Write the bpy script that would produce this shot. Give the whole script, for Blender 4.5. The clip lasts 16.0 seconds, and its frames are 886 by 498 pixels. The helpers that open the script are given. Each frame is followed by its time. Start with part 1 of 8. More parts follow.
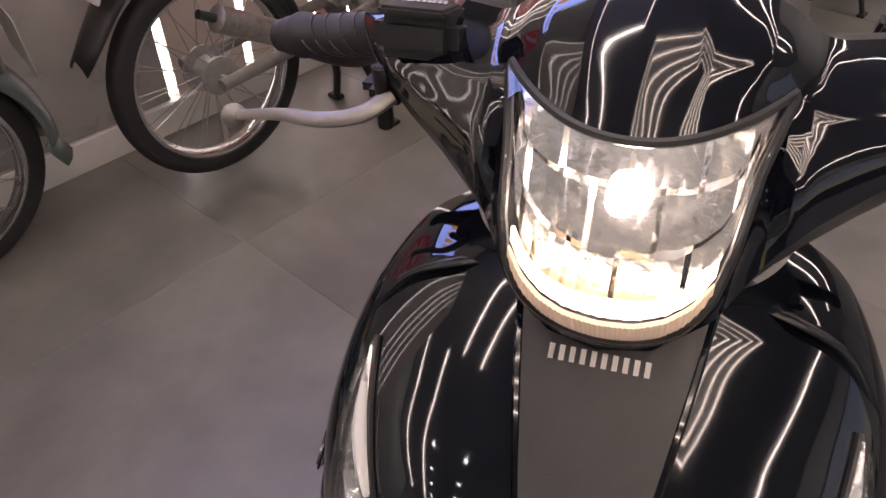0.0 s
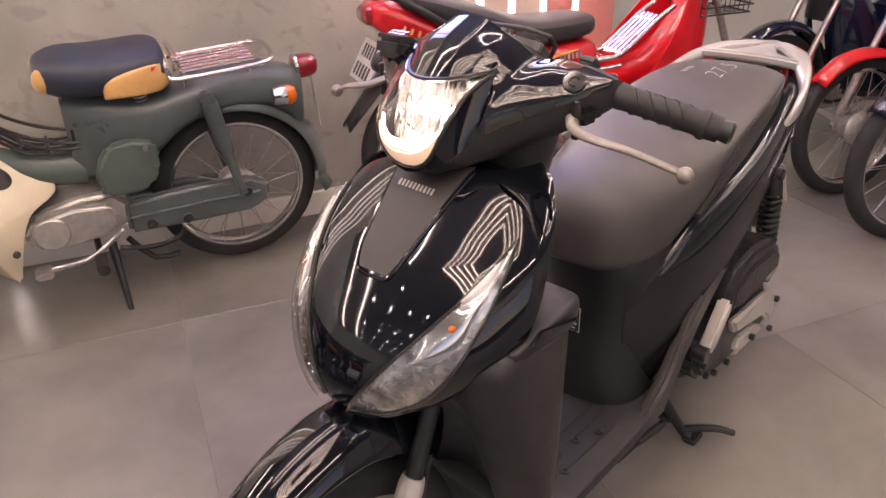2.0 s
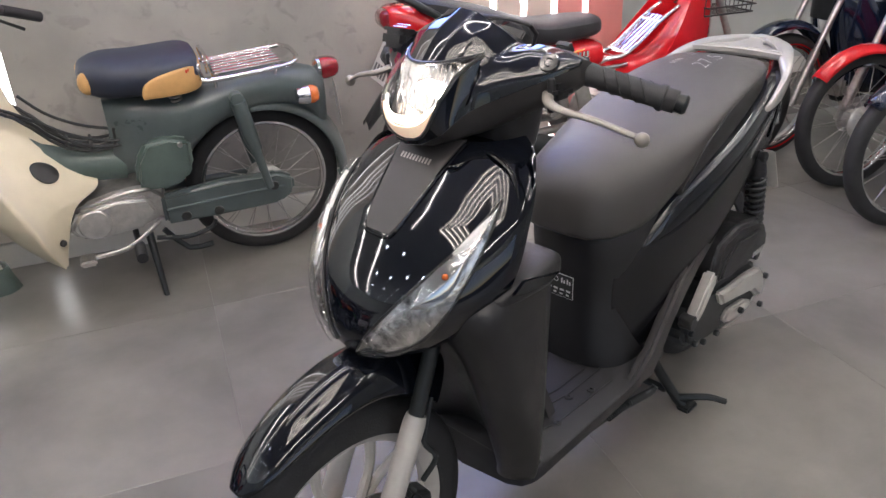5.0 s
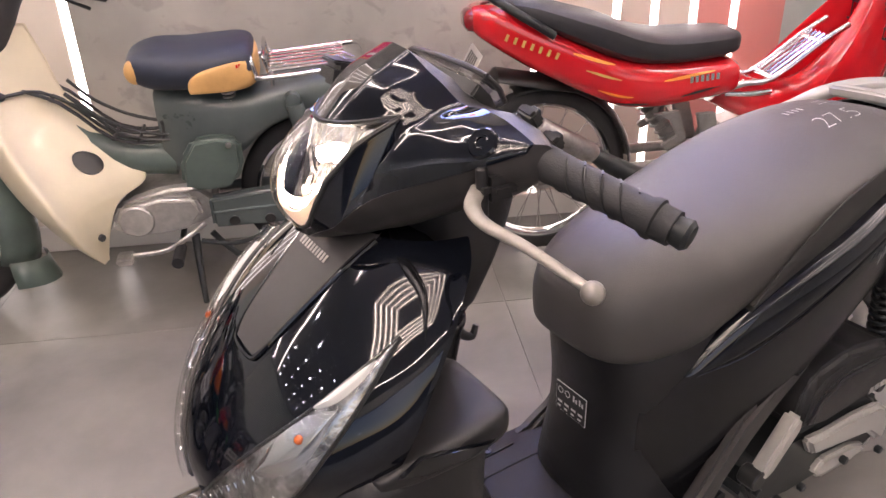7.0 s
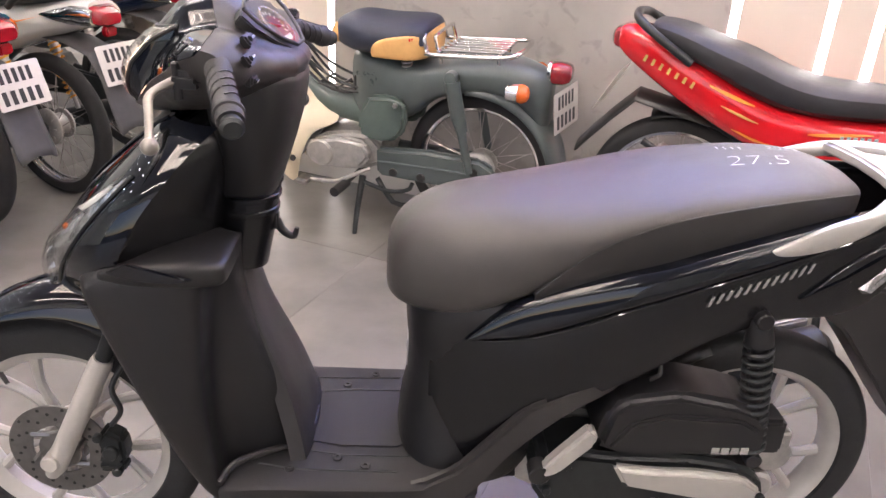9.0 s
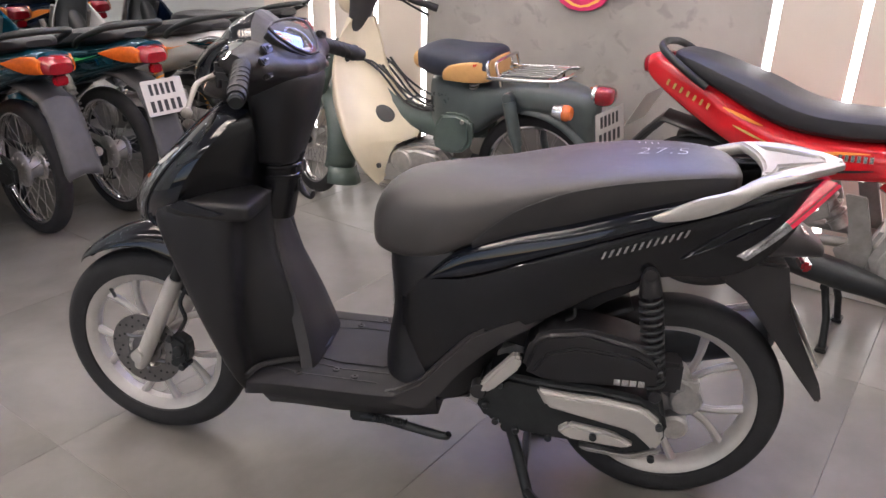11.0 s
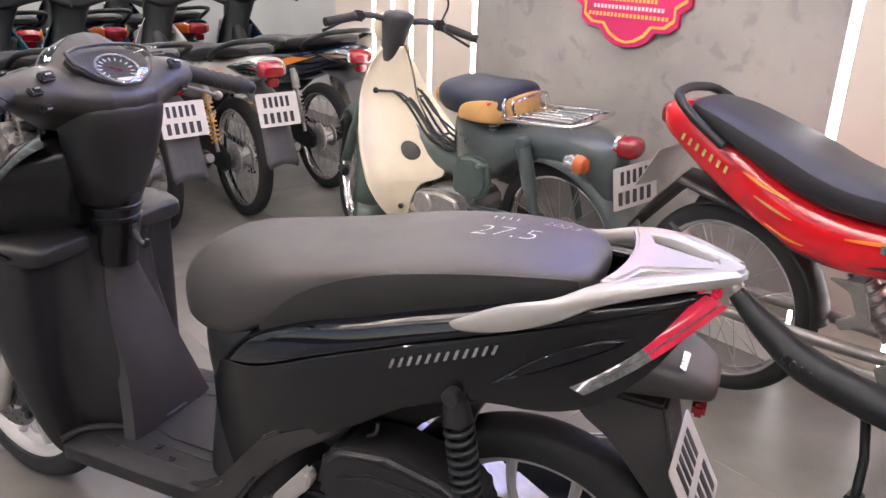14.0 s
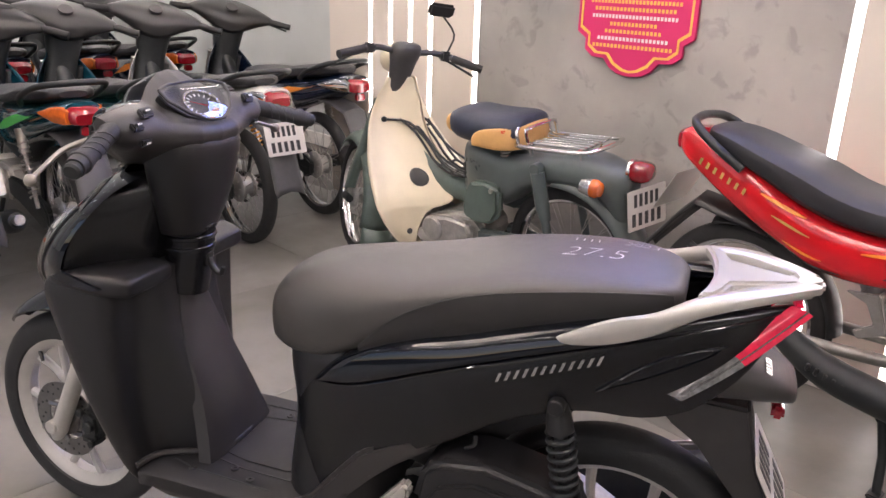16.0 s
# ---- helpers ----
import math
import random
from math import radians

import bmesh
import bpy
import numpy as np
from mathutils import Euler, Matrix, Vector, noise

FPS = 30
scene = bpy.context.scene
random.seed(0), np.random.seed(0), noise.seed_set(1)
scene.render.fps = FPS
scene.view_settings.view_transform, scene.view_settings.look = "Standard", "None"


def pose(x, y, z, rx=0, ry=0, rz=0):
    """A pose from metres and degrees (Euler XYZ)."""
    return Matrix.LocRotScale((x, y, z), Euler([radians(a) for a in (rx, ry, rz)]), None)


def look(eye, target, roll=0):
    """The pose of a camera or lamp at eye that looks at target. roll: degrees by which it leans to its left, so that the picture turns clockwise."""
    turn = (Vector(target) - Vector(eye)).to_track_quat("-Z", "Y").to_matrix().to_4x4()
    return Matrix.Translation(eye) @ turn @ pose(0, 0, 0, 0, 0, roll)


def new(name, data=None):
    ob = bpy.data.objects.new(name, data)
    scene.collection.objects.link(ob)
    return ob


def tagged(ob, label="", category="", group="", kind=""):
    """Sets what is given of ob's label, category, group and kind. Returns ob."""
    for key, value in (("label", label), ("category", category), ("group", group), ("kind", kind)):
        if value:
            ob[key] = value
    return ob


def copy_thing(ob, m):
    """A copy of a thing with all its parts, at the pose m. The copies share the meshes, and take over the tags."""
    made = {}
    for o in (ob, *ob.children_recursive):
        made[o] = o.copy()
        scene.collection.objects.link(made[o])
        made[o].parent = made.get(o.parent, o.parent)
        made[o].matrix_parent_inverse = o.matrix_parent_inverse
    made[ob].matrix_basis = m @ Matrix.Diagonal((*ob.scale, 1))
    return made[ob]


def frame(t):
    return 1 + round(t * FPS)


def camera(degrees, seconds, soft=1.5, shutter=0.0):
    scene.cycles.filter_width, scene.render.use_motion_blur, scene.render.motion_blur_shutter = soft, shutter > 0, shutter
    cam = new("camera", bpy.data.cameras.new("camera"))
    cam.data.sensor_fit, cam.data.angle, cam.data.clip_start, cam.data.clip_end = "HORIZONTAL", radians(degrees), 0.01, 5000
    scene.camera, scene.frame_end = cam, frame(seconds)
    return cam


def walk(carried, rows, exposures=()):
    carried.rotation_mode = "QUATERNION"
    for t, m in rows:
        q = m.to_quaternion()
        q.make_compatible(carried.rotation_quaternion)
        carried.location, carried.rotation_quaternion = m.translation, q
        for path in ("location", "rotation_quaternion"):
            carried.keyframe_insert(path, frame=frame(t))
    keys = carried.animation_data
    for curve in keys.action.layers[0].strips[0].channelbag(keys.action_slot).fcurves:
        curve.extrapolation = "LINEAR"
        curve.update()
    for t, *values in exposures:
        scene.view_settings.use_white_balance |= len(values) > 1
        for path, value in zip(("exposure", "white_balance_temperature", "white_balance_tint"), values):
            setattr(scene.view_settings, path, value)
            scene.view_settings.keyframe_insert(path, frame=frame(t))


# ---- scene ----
cam = camera(60.0, 16.0)
PATH = [
    (0, (-0.746, 0.017, 1.22), (0.734, 0.455, -0.052), -1.4),
    (0.5, (-0.792, -0.119, 1.25), (0.672, 0.58, 0.081), -4.0),
    (1, (-0.987, -0.285, 1.244), (0.509, 0.537, 0.202), -2.1),
    (1.5, (-1.074, -0.452, 1.273), (0.388, 0.505, 0.299), -1.2),
    (2, (-1.114, -0.648, 1.261), (0.222, 0.529, 0.351), -1.3),
    (2.5, (-1.174, -0.757, 1.265), (0.124, 0.474, 0.371), -3.3),
    (3, (-1.304, -0.831, 1.268), (-0.001, 0.414, 0.401), -2.4),
    (5.5, (-1.118, -0.759, 1.257), (0.18, 0.472, 0.363), -2.7),
    (6, (-0.998, -0.656, 1.244), (0.327, 0.543, 0.345), -2.6),
    (6.5, (-0.872, -0.614, 1.247), (0.434, 0.6, 0.342), -1.2),
    (7, (-0.702, -0.699, 1.246), (0.262, 0.798, 0.335), -1.7),
    (7.5, (-0.586, -0.834, 1.227), (0.153, 0.805, 0.351), -1.2),
    (8, (-0.396, -0.945, 1.239), (0.136, 0.772, 0.361), 0.7),
    (8.5, (-0.176, -1.038, 1.227), (0.092, 0.735, 0.341), 2.0),
    (9, (-0.026, -1.163, 1.216), (0.088, 0.637, 0.351), 2.9),
    (11.5, (0.452, -1.584, 1.258), (0.124, 0.238, 0.503), 0.7),
    (12, (0.594, -1.49, 1.26), (0.183, 0.332, 0.546), -0.1),
    (12.5, (0.678, -1.359, 1.231), (0.095, 0.427, 0.544), -0.4),
    (13, (0.679, -1.172, 1.231), (0.088, 0.609, 0.541), 1.3),
    (13.5, (0.735, -1.067, 1.239), (0.122, 0.701, 0.531), 2.6),
    (14, (0.886, -1.057, 1.234), (0.162, 0.657, 0.502), 1.6),
    (14.5, (0.909, -1.061, 1.24), (0.118, 0.62, 0.501), 1.3),
    (15, (0.842, -1.084, 1.259), (0.007, 0.585, 0.54), 1.0),
    (15.5, (0.716, -1.091, 1.257), (0.016, 0.656, 0.58), 2.0),
    (16, (0.704, -1.215, 1.254), (0.082, 0.564, 0.585), 1.7),
]
EXPOSURES = [(0.0, -0.85, 6600, 25), (0.5, -0.9, 7000, 28), (1.0, -0.55, 7200, 31), (1.5, -0.05, 7200, 33), (3.0, -0.2, 6200, 17), (5.5, -0.15, 5800, 13), (6.0, -0.05, 5700, 13), (6.5, 0.0, 5800, 14), (7.0, 0.05, 6500, 24), (7.5, -0.4, 6900, 30), (8.0, -0.15, 6900, 29), (8.5, 0.28, 6600, 24), (9.0, 0.40, 6300, 20), (11.5, -0.15, 6100, 18), (12.5, -0.15, 6100, 19), (13.0, 0.16, 6000, 18), (14.5, 0.14, 6100, 19), (15.0, 0.18, 6000, 18), (16.0, 0.0, 6300, 20)]
walk(cam, [(t, look(eye, target, roll)) for t, eye, target, roll in PATH], EXPOSURES)

# ---- world and light ----
world = bpy.data.worlds.new("showroom_world")
scene.world = world
world.use_nodes = True
wn = world.node_tree.nodes
sky = wn.new("ShaderNodeTexSky")
sky.sky_type = "NISHITA"
sky.sun_disc = False
sky.sun_elevation, sky.sun_rotation = radians(38), radians(200)
wn["Background"].inputs["Strength"].default_value = 0.12
world.node_tree.links.new(sky.outputs["Color"], wn["Background"].inputs["Color"])

# the room is turned against the scooter: u runs along the back wall, v into it
TURNED = radians(-26.57)
CU, SU = math.cos(TURNED), math.sin(TURNED)
WALL_V = 1.715


def room(u, v, z=0.0, yaw=0.0):
    """A pose from the room's own directions."""
    return pose(CU * u - SU * v, SU * u + CU * v, z, 0, 0, math.degrees(TURNED) + yaw)


# ---- materials ----
def mat(name, color, rough=0.5, metal=0.0, coat=0.0, vary=0.0, scale=8.0, bump=0.0, bump_scale=200.0, rough_vary=0.0,
        emit=None, power=0.0, transmission=0.0, ior=1.5, spec=0.5, island=0.0):
    m = bpy.data.materials.new(name)
    m.use_nodes = True
    nt = m.node_tree
    b = nt.nodes["Principled BSDF"]
    b.inputs["Base Color"].default_value = (*color, 1)
    b.inputs["Roughness"].default_value = rough
    b.inputs["Metallic"].default_value = metal
    b.inputs["Coat Weight"].default_value = coat
    b.inputs["Coat Roughness"].default_value = 0.03
    b.inputs["Transmission Weight"].default_value = transmission
    b.inputs["IOR"].default_value = ior
    b.inputs["Specular IOR Level"].default_value = spec
    if emit:
        b.inputs["Emission Color"].default_value = (*emit, 1)
        b.inputs["Emission Strength"].default_value = power
    geo = nt.nodes.new("ShaderNodeTexCoord")
    if vary or rough_vary:
        big = nt.nodes.new("ShaderNodeTexNoise")
        big.inputs["Scale"].default_value = scale
        big.inputs["Detail"].default_value = 6
        big.inputs["Roughness"].default_value = 0.62
        nt.links.new(geo.outputs["Object"], big.inputs["Vector"])
    if vary:
        ramp = nt.nodes.new("ShaderNodeMapRange")
        ramp.inputs["From Min"].default_value, ramp.inputs["From Max"].default_value = 0.3, 0.7
        ramp.inputs["To Min"].default_value, ramp.inputs["To Max"].default_value = 1 - vary, 1 + vary
        hsv = nt.nodes.new("ShaderNodeHueSaturation")
        hsv.inputs["Color"].default_value = (*color, 1)
        nt.links.new(big.outputs["Fac"], ramp.inputs["Value"])
        nt.links.new(ramp.outputs["Result"], hsv.inputs["Value"])
        nt.links.new(hsv.outputs["Color"], b.inputs["Base Color"])
    if rough_vary:
        rr = nt.nodes.new("ShaderNodeMapRange")
        rr.inputs["From Min"].default_value, rr.inputs["From Max"].default_value = 0.3, 0.7
        rr.inputs["To Min"].default_value, rr.inputs["To Max"].default_value = max(0.02, rough - rough_vary), rough + rough_vary
        nt.links.new(big.outputs["Fac"], rr.inputs["Value"])
        nt.links.new(rr.outputs["Result"], b.inputs["Roughness"])
    if bump:
        fine = nt.nodes.new("ShaderNodeTexNoise")
        fine.inputs["Scale"].default_value = bump_scale
        fine.inputs["Detail"].default_value = 3
        bp = nt.nodes.new("ShaderNodeBump")
        bp.inputs["Strength"].default_value = bump
        bp.inputs["Distance"].default_value = 0.002
        nt.links.new(geo.outputs["Object"], fine.inputs["Vector"])
        nt.links.new(fine.outputs["Fac"], bp.inputs["Height"])
        nt.links.new(bp.outputs["Normal"], b.inputs["Normal"])
    return m

# paints, plastics, metals
GLOSS = mat("gloss_black_paint", (0.0035, 0.0045, 0.0075), 0.05, coat=0.25, vary=0.2, scale=40)
MATTE = mat("matte_black_plastic", (0.0115, 0.0113, 0.0125), 0.42, vary=0.12, scale=30, bump=0.25, bump_scale=900, rough_vary=0.06)
SATIN = mat("satin_dark_plastic", (0.030, 0.028, 0.028), 0.42, vary=0.15, scale=20, bump=0.15, bump_scale=1200, rough_vary=0.05)
SEMI = mat("semi_gloss_black_plastic", (0.0060, 0.0062, 0.0075), 0.27, vary=0.10, scale=30)
FOOTMAT = mat("floorboard_plastic", (0.016, 0.0155, 0.017), 0.58, vary=0.2, scale=16, bump=0.5, bump_scale=500, rough_vary=0.06)
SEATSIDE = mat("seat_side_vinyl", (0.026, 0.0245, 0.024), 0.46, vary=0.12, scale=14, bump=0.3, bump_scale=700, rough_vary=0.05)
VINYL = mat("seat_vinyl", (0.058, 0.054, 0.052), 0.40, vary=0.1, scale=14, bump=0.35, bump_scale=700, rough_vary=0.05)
RUBBER = mat("tyre_rubber", (0.016, 0.016, 0.017), 0.72, vary=0.25, scale=25, bump=0.4, bump_scale=260)
GRIP = mat("grip_rubber", (0.022, 0.022, 0.023), 0.62, vary=0.15, scale=60, bump=0.3, bump_scale=600)
SILVER = mat("silver_paint", (0.47, 0.455, 0.425), 0.28, metal=0.35, coat=0.3, vary=0.05, scale=20)
WHEELPAINT = mat("wheel_silver", (0.50, 0.48, 0.45), 0.40, metal=0.25, vary=0.08, scale=20)
ALLOY = mat("cast_alloy", (0.45, 0.44, 0.42), 0.42, metal=0.7, vary=0.2, scale=30, bump=0.2, bump_scale=300)
CHROME = mat("chrome", (0.75, 0.75, 0.75), 0.10, metal=1.0, rough_vary=0.06, scale=30)
STEEL = mat("worn_steel", (0.42, 0.40, 0.38), 0.34, metal=0.9, vary=0.25, scale=40)
DARKMETAL = mat("dark_metal", (0.022, 0.025, 0.026), 0.42, metal=0.3, vary=0.2, scale=30)
DISC = mat("brake_steel", (0.20, 0.195, 0.19), 0.34, metal=0.9, vary=0.15, scale=40)


def pane(name, gloss):
    """Thin clear plastic: what lies behind shows through, with a sheen that grows at flat angles."""
    m = bpy.data.materials.new(name)
    m.use_nodes = True
    nt = m.node_tree
    out = nt.nodes["Material Output"]
    nt.nodes.remove(nt.nodes["Principled BSDF"])
    clear, shine, mix, lw, power, fac = (nt.nodes.new(k) for k in ("ShaderNodeBsdfTransparent", "ShaderNodeBsdfGlossy", "ShaderNodeMixShader", "ShaderNodeLayerWeight", "ShaderNodeMath", "ShaderNodeMath"))
    clear.inputs["Color"].default_value = (0.97, 0.97, 0.97, 1)
    shine.inputs["Roughness"].default_value = 0.02
    lw.inputs["Blend"].default_value = 0.5
    power.operation, power.inputs[1].default_value = "POWER", 3.5
    fac.operation, fac.inputs[1].default_value, fac.inputs[2].default_value, fac.use_clamp = "MULTIPLY_ADD", 0.85, 0.05 * gloss, True
    nt.links.new(lw.outputs["Facing"], power.inputs[0])
    nt.links.new(power.outputs[0], fac.inputs[0])
    nt.links.new(fac.outputs[0], mix.inputs["Fac"])
    nt.links.new(clear.outputs[0], mix.inputs[1])
    nt.links.new(shine.outputs[0], mix.inputs[2])
    nt.links.new(mix.outputs[0], out.inputs["Surface"])
    return m


CLEAR, SMOKE = pane("clear_lens", 1.0), pane("meter_glass", 1.6)
REFLECTOR = mat("lamp_reflector", (0.50, 0.50, 0.50), 0.20, metal=1.0, vary=0.65, scale=55, bump=0.5, bump_scale=150)
REDLENS = mat("red_tail_lens", (0.25, 0.005, 0.012), 0.10, coat=1.0, vary=0.2, scale=40)
CLEARSILVER = mat("clear_over_silver", (0.22, 0.22, 0.22), 0.12, metal=0.6, coat=1.0, vary=0.5, scale=90)
DULLALLOY = mat("dull_alloy_plate", (0.27, 0.26, 0.245), 0.45, metal=0.55, vary=0.2, scale=24)
REDGLOW = mat("lit_red_lens", (0.36, 0.006, 0.02), 0.12, coat=1.0, vary=0.4, scale=70, emit=(1.0, 0.03, 0.10), power=0.30)
AMBER = mat("amber_lens", (0.55, 0.11, 0.012), 0.15, coat=0.8, vary=0.2, scale=60)
BULB = mat("lit_bulb", (1, 1, 1), 0.3, emit=(1.0, 0.86, 0.70), power=190.0)
LAMPBOWL = mat("headlight_bowl", (0.86, 0.83, 0.78), 0.20, metal=1.0, bump=0.5, bump_scale=90)
AMBERSTRIP = mat("lit_amber_strip", (0.8, 0.58, 0.38), 0.3, emit=(1.0, 0.74, 0.52), power=0.50)
LEVERMETAL = mat("lever_alloy", (0.27, 0.25, 0.225), 0.42, metal=0.5, vary=0.12, scale=60)
GUIDE = mat("lit_light_guide", (1, 1, 1), 0.3, emit=(1.0, 0.84, 0.62), power=9.0)
EMBLEM = mat("emblem_silver", (0.42, 0.40, 0.38), 0.35, metal=0.6)
LETTER = mat("bright_lettering", (0.66, 0.66, 0.65), 0.22, metal=0.8)
CHALK = mat("chalk_marker", (0.72, 0.72, 0.70), 0.8)
STICKER = mat("sticker_black", (0.02, 0.02, 0.02), 0.35)
STICKERW = mat("sticker_white", (0.75, 0.75, 0.73), 0.4)
PLATEW = mat("plate_white", (0.56, 0.54, 0.50), 0.35, vary=0.08, scale=12)
PLATEK = mat("plate_black_ink", (0.02, 0.02, 0.022), 0.4)
RED = mat("red_body_paint", (0.62, 0.012, 0.018), 0.16, coat=1.0, vary=0.1, scale=10)
WHITEPAINT = mat("white_body_paint", (0.66, 0.65, 0.62), 0.2, coat=0.8)
TEAL = mat("dark_teal_paint", (0.004, 0.05, 0.075), 0.16, coat=1.0, vary=0.2, scale=12)
DARKBLUE = mat("dark_blue_paint", (0.004, 0.010, 0.03), 0.16, coat=1.0, vary=0.2, scale=12)
CUBGREEN = mat("grey_green_paint", (0.075, 0.094, 0.094), 0.34, coat=0.25, vary=0.16, scale=9, rough_vary=0.08)
CUBGREEN2 = mat("green_paint", (0.078, 0.108, 0.096), 0.38, coat=0.2, vary=0.2, scale=9)
CREAM = mat("cream_plastic", (0.72, 0.64, 0.47), 0.36, coat=0.3, vary=0.07, scale=6)
NAVY = mat("navy_vinyl", (0.020, 0.026, 0.045), 0.5, vary=0.15, scale=20, bump=0.3, bump_scale=500)
TAN = mat("tan_vinyl", (0.62, 0.36, 0.13), 0.5, vary=0.1, scale=20, bump=0.3, bump_scale=500)
GREYPLASTIC = mat("grey_fender_plastic", (0.055, 0.055, 0.057), 0.55, vary=0.15, scale=15)
SPRINGY = mat("orange_spring", (0.85, 0.38, 0.03), 0.4)
YELLOW = mat("yellow_decal", (0.85, 0.55, 0.05), 0.35)
ORANGE = mat("orange_decal", (0.85, 0.26, 0.03), 0.3)
GOLD = mat("gold_decal", (0.62, 0.42, 0.12), 0.35)
LIME = mat("green_decal", (0.08, 0.55, 0.10), 0.35)
SEATK = mat("black_seat_vinyl", (0.020, 0.020, 0.023), 0.45, vary=0.2, scale=14, bump=0.35, bump_scale=500)
SIGNPINK = mat("sign_magenta", (0.62, 0.03, 0.14), 0.4, vary=0.05, scale=3)
SIGNGOLD = mat("sign_yellow", (0.85, 0.52, 0.10), 0.4)
# room
WHITEPANEL = mat("white_wall_panel", (0.66, 0.60, 0.53), 0.42, vary=0.03, scale=3)
# off-white panel with the reflected red light put into its colour
REDDENED_PANEL = mat("pink_wall_panel", (0.66, 0.30, 0.27), 0.35, vary=0.05, scale=3)
FARWALL = mat("pale_painted_wall", (0.56, 0.58, 0.56), 0.7, vary=0.05, scale=2)
BASEBOARD = mat("white_baseboard", (0.72, 0.70, 0.66), 0.35, vary=0.05, scale=6)
CEIL = mat("ceiling_paint", (0.55, 0.55, 0.55), 0.8, vary=0.05, scale=2)
STRIP = mat("lit_led_strip", (1, 1, 1), 0.5, emit=(1.0, 0.96, 0.88), power=9.0)
TUBE = mat("lit_ceiling_tube", (1, 1, 1), 0.5, emit=(1.0, 0.90, 0.78), power=60.0)
FRAMELIGHT = mat("lit_ceiling_frame", (1, 1, 1), 0.5, emit=(1.0, 0.86, 0.70), power=38.0)
SPOT = mat("lit_downlight", (1, 1, 1), 0.5, emit=(0.94, 0.97, 1.0), power=110.0)
BLUELED = mat("lit_blue_screen", (0.1, 0.1, 0.3), 0.4, emit=(0.30, 0.42, 1.0), power=15.0)
ORANGELED = mat("lit_orange_letters", (0.5, 0.2, 0.05), 0.4, emit=(1.0, 0.42, 0.06), power=5.0)


def plaster():
    """Grey trowelled plaster with soft clouds and small dark blotches."""
    m = mat("grey_trowelled_plaster", (0.30, 0.285, 0.265), 0.55, bump=0.25, bump_scale=60)
    nt = m.node_tree
    b = nt.nodes["Principled BSDF"]
    tc = nt.nodes.new("ShaderNodeTexCoord")
    big = nt.nodes.new("ShaderNodeTexNoise")
    big.inputs["Scale"].default_value, big.inputs["Detail"].default_value = 2.6, 7
    small = nt.nodes.new("ShaderNodeTexNoise")
    small.inputs["Scale"].default_value, small.inputs["Detail"].default_value = 13, 4
    small.inputs["Distortion"].default_value = 0.6
    cloud = nt.nodes.new("ShaderNodeValToRGB")
    cloud.color_ramp.elements[0].position, cloud.color_ramp.elements[0].color = 0.30, (0.255, 0.245, 0.232, 1)
    cloud.color_ramp.elements[1].position, cloud.color_ramp.elements[1].color = 0.70, (0.40, 0.38, 0.355, 1)
    blot = nt.nodes.new("ShaderNodeValToRGB")
    blot.color_ramp.elements[0].position, blot.color_ramp.elements[0].color = 0.33, (0.72, 0.73, 0.74, 1)
    blot.color_ramp.elements[1].position, blot.color_ramp.elements[1].color = 0.43, (1, 1, 1, 1)
    mix = nt.nodes.new("ShaderNodeMix")
    mix.data_type, mix.blend_type = "RGBA", "MULTIPLY"
    mix.inputs["Factor"].default_value = 0.75
    for n in (big, small):
        nt.links.new(tc.outputs["Object"], n.inputs["Vector"])
    nt.links.new(big.outputs["Fac"], cloud.inputs["Fac"])
    nt.links.new(small.outputs["Fac"], blot.inputs["Fac"])
    nt.links.new(cloud.outputs["Color"], mix.inputs["A"])
    nt.links.new(blot.outputs["Color"], mix.inputs["B"])
    nt.links.new(mix.outputs["Result"], b.inputs["Base Color"])
    return m


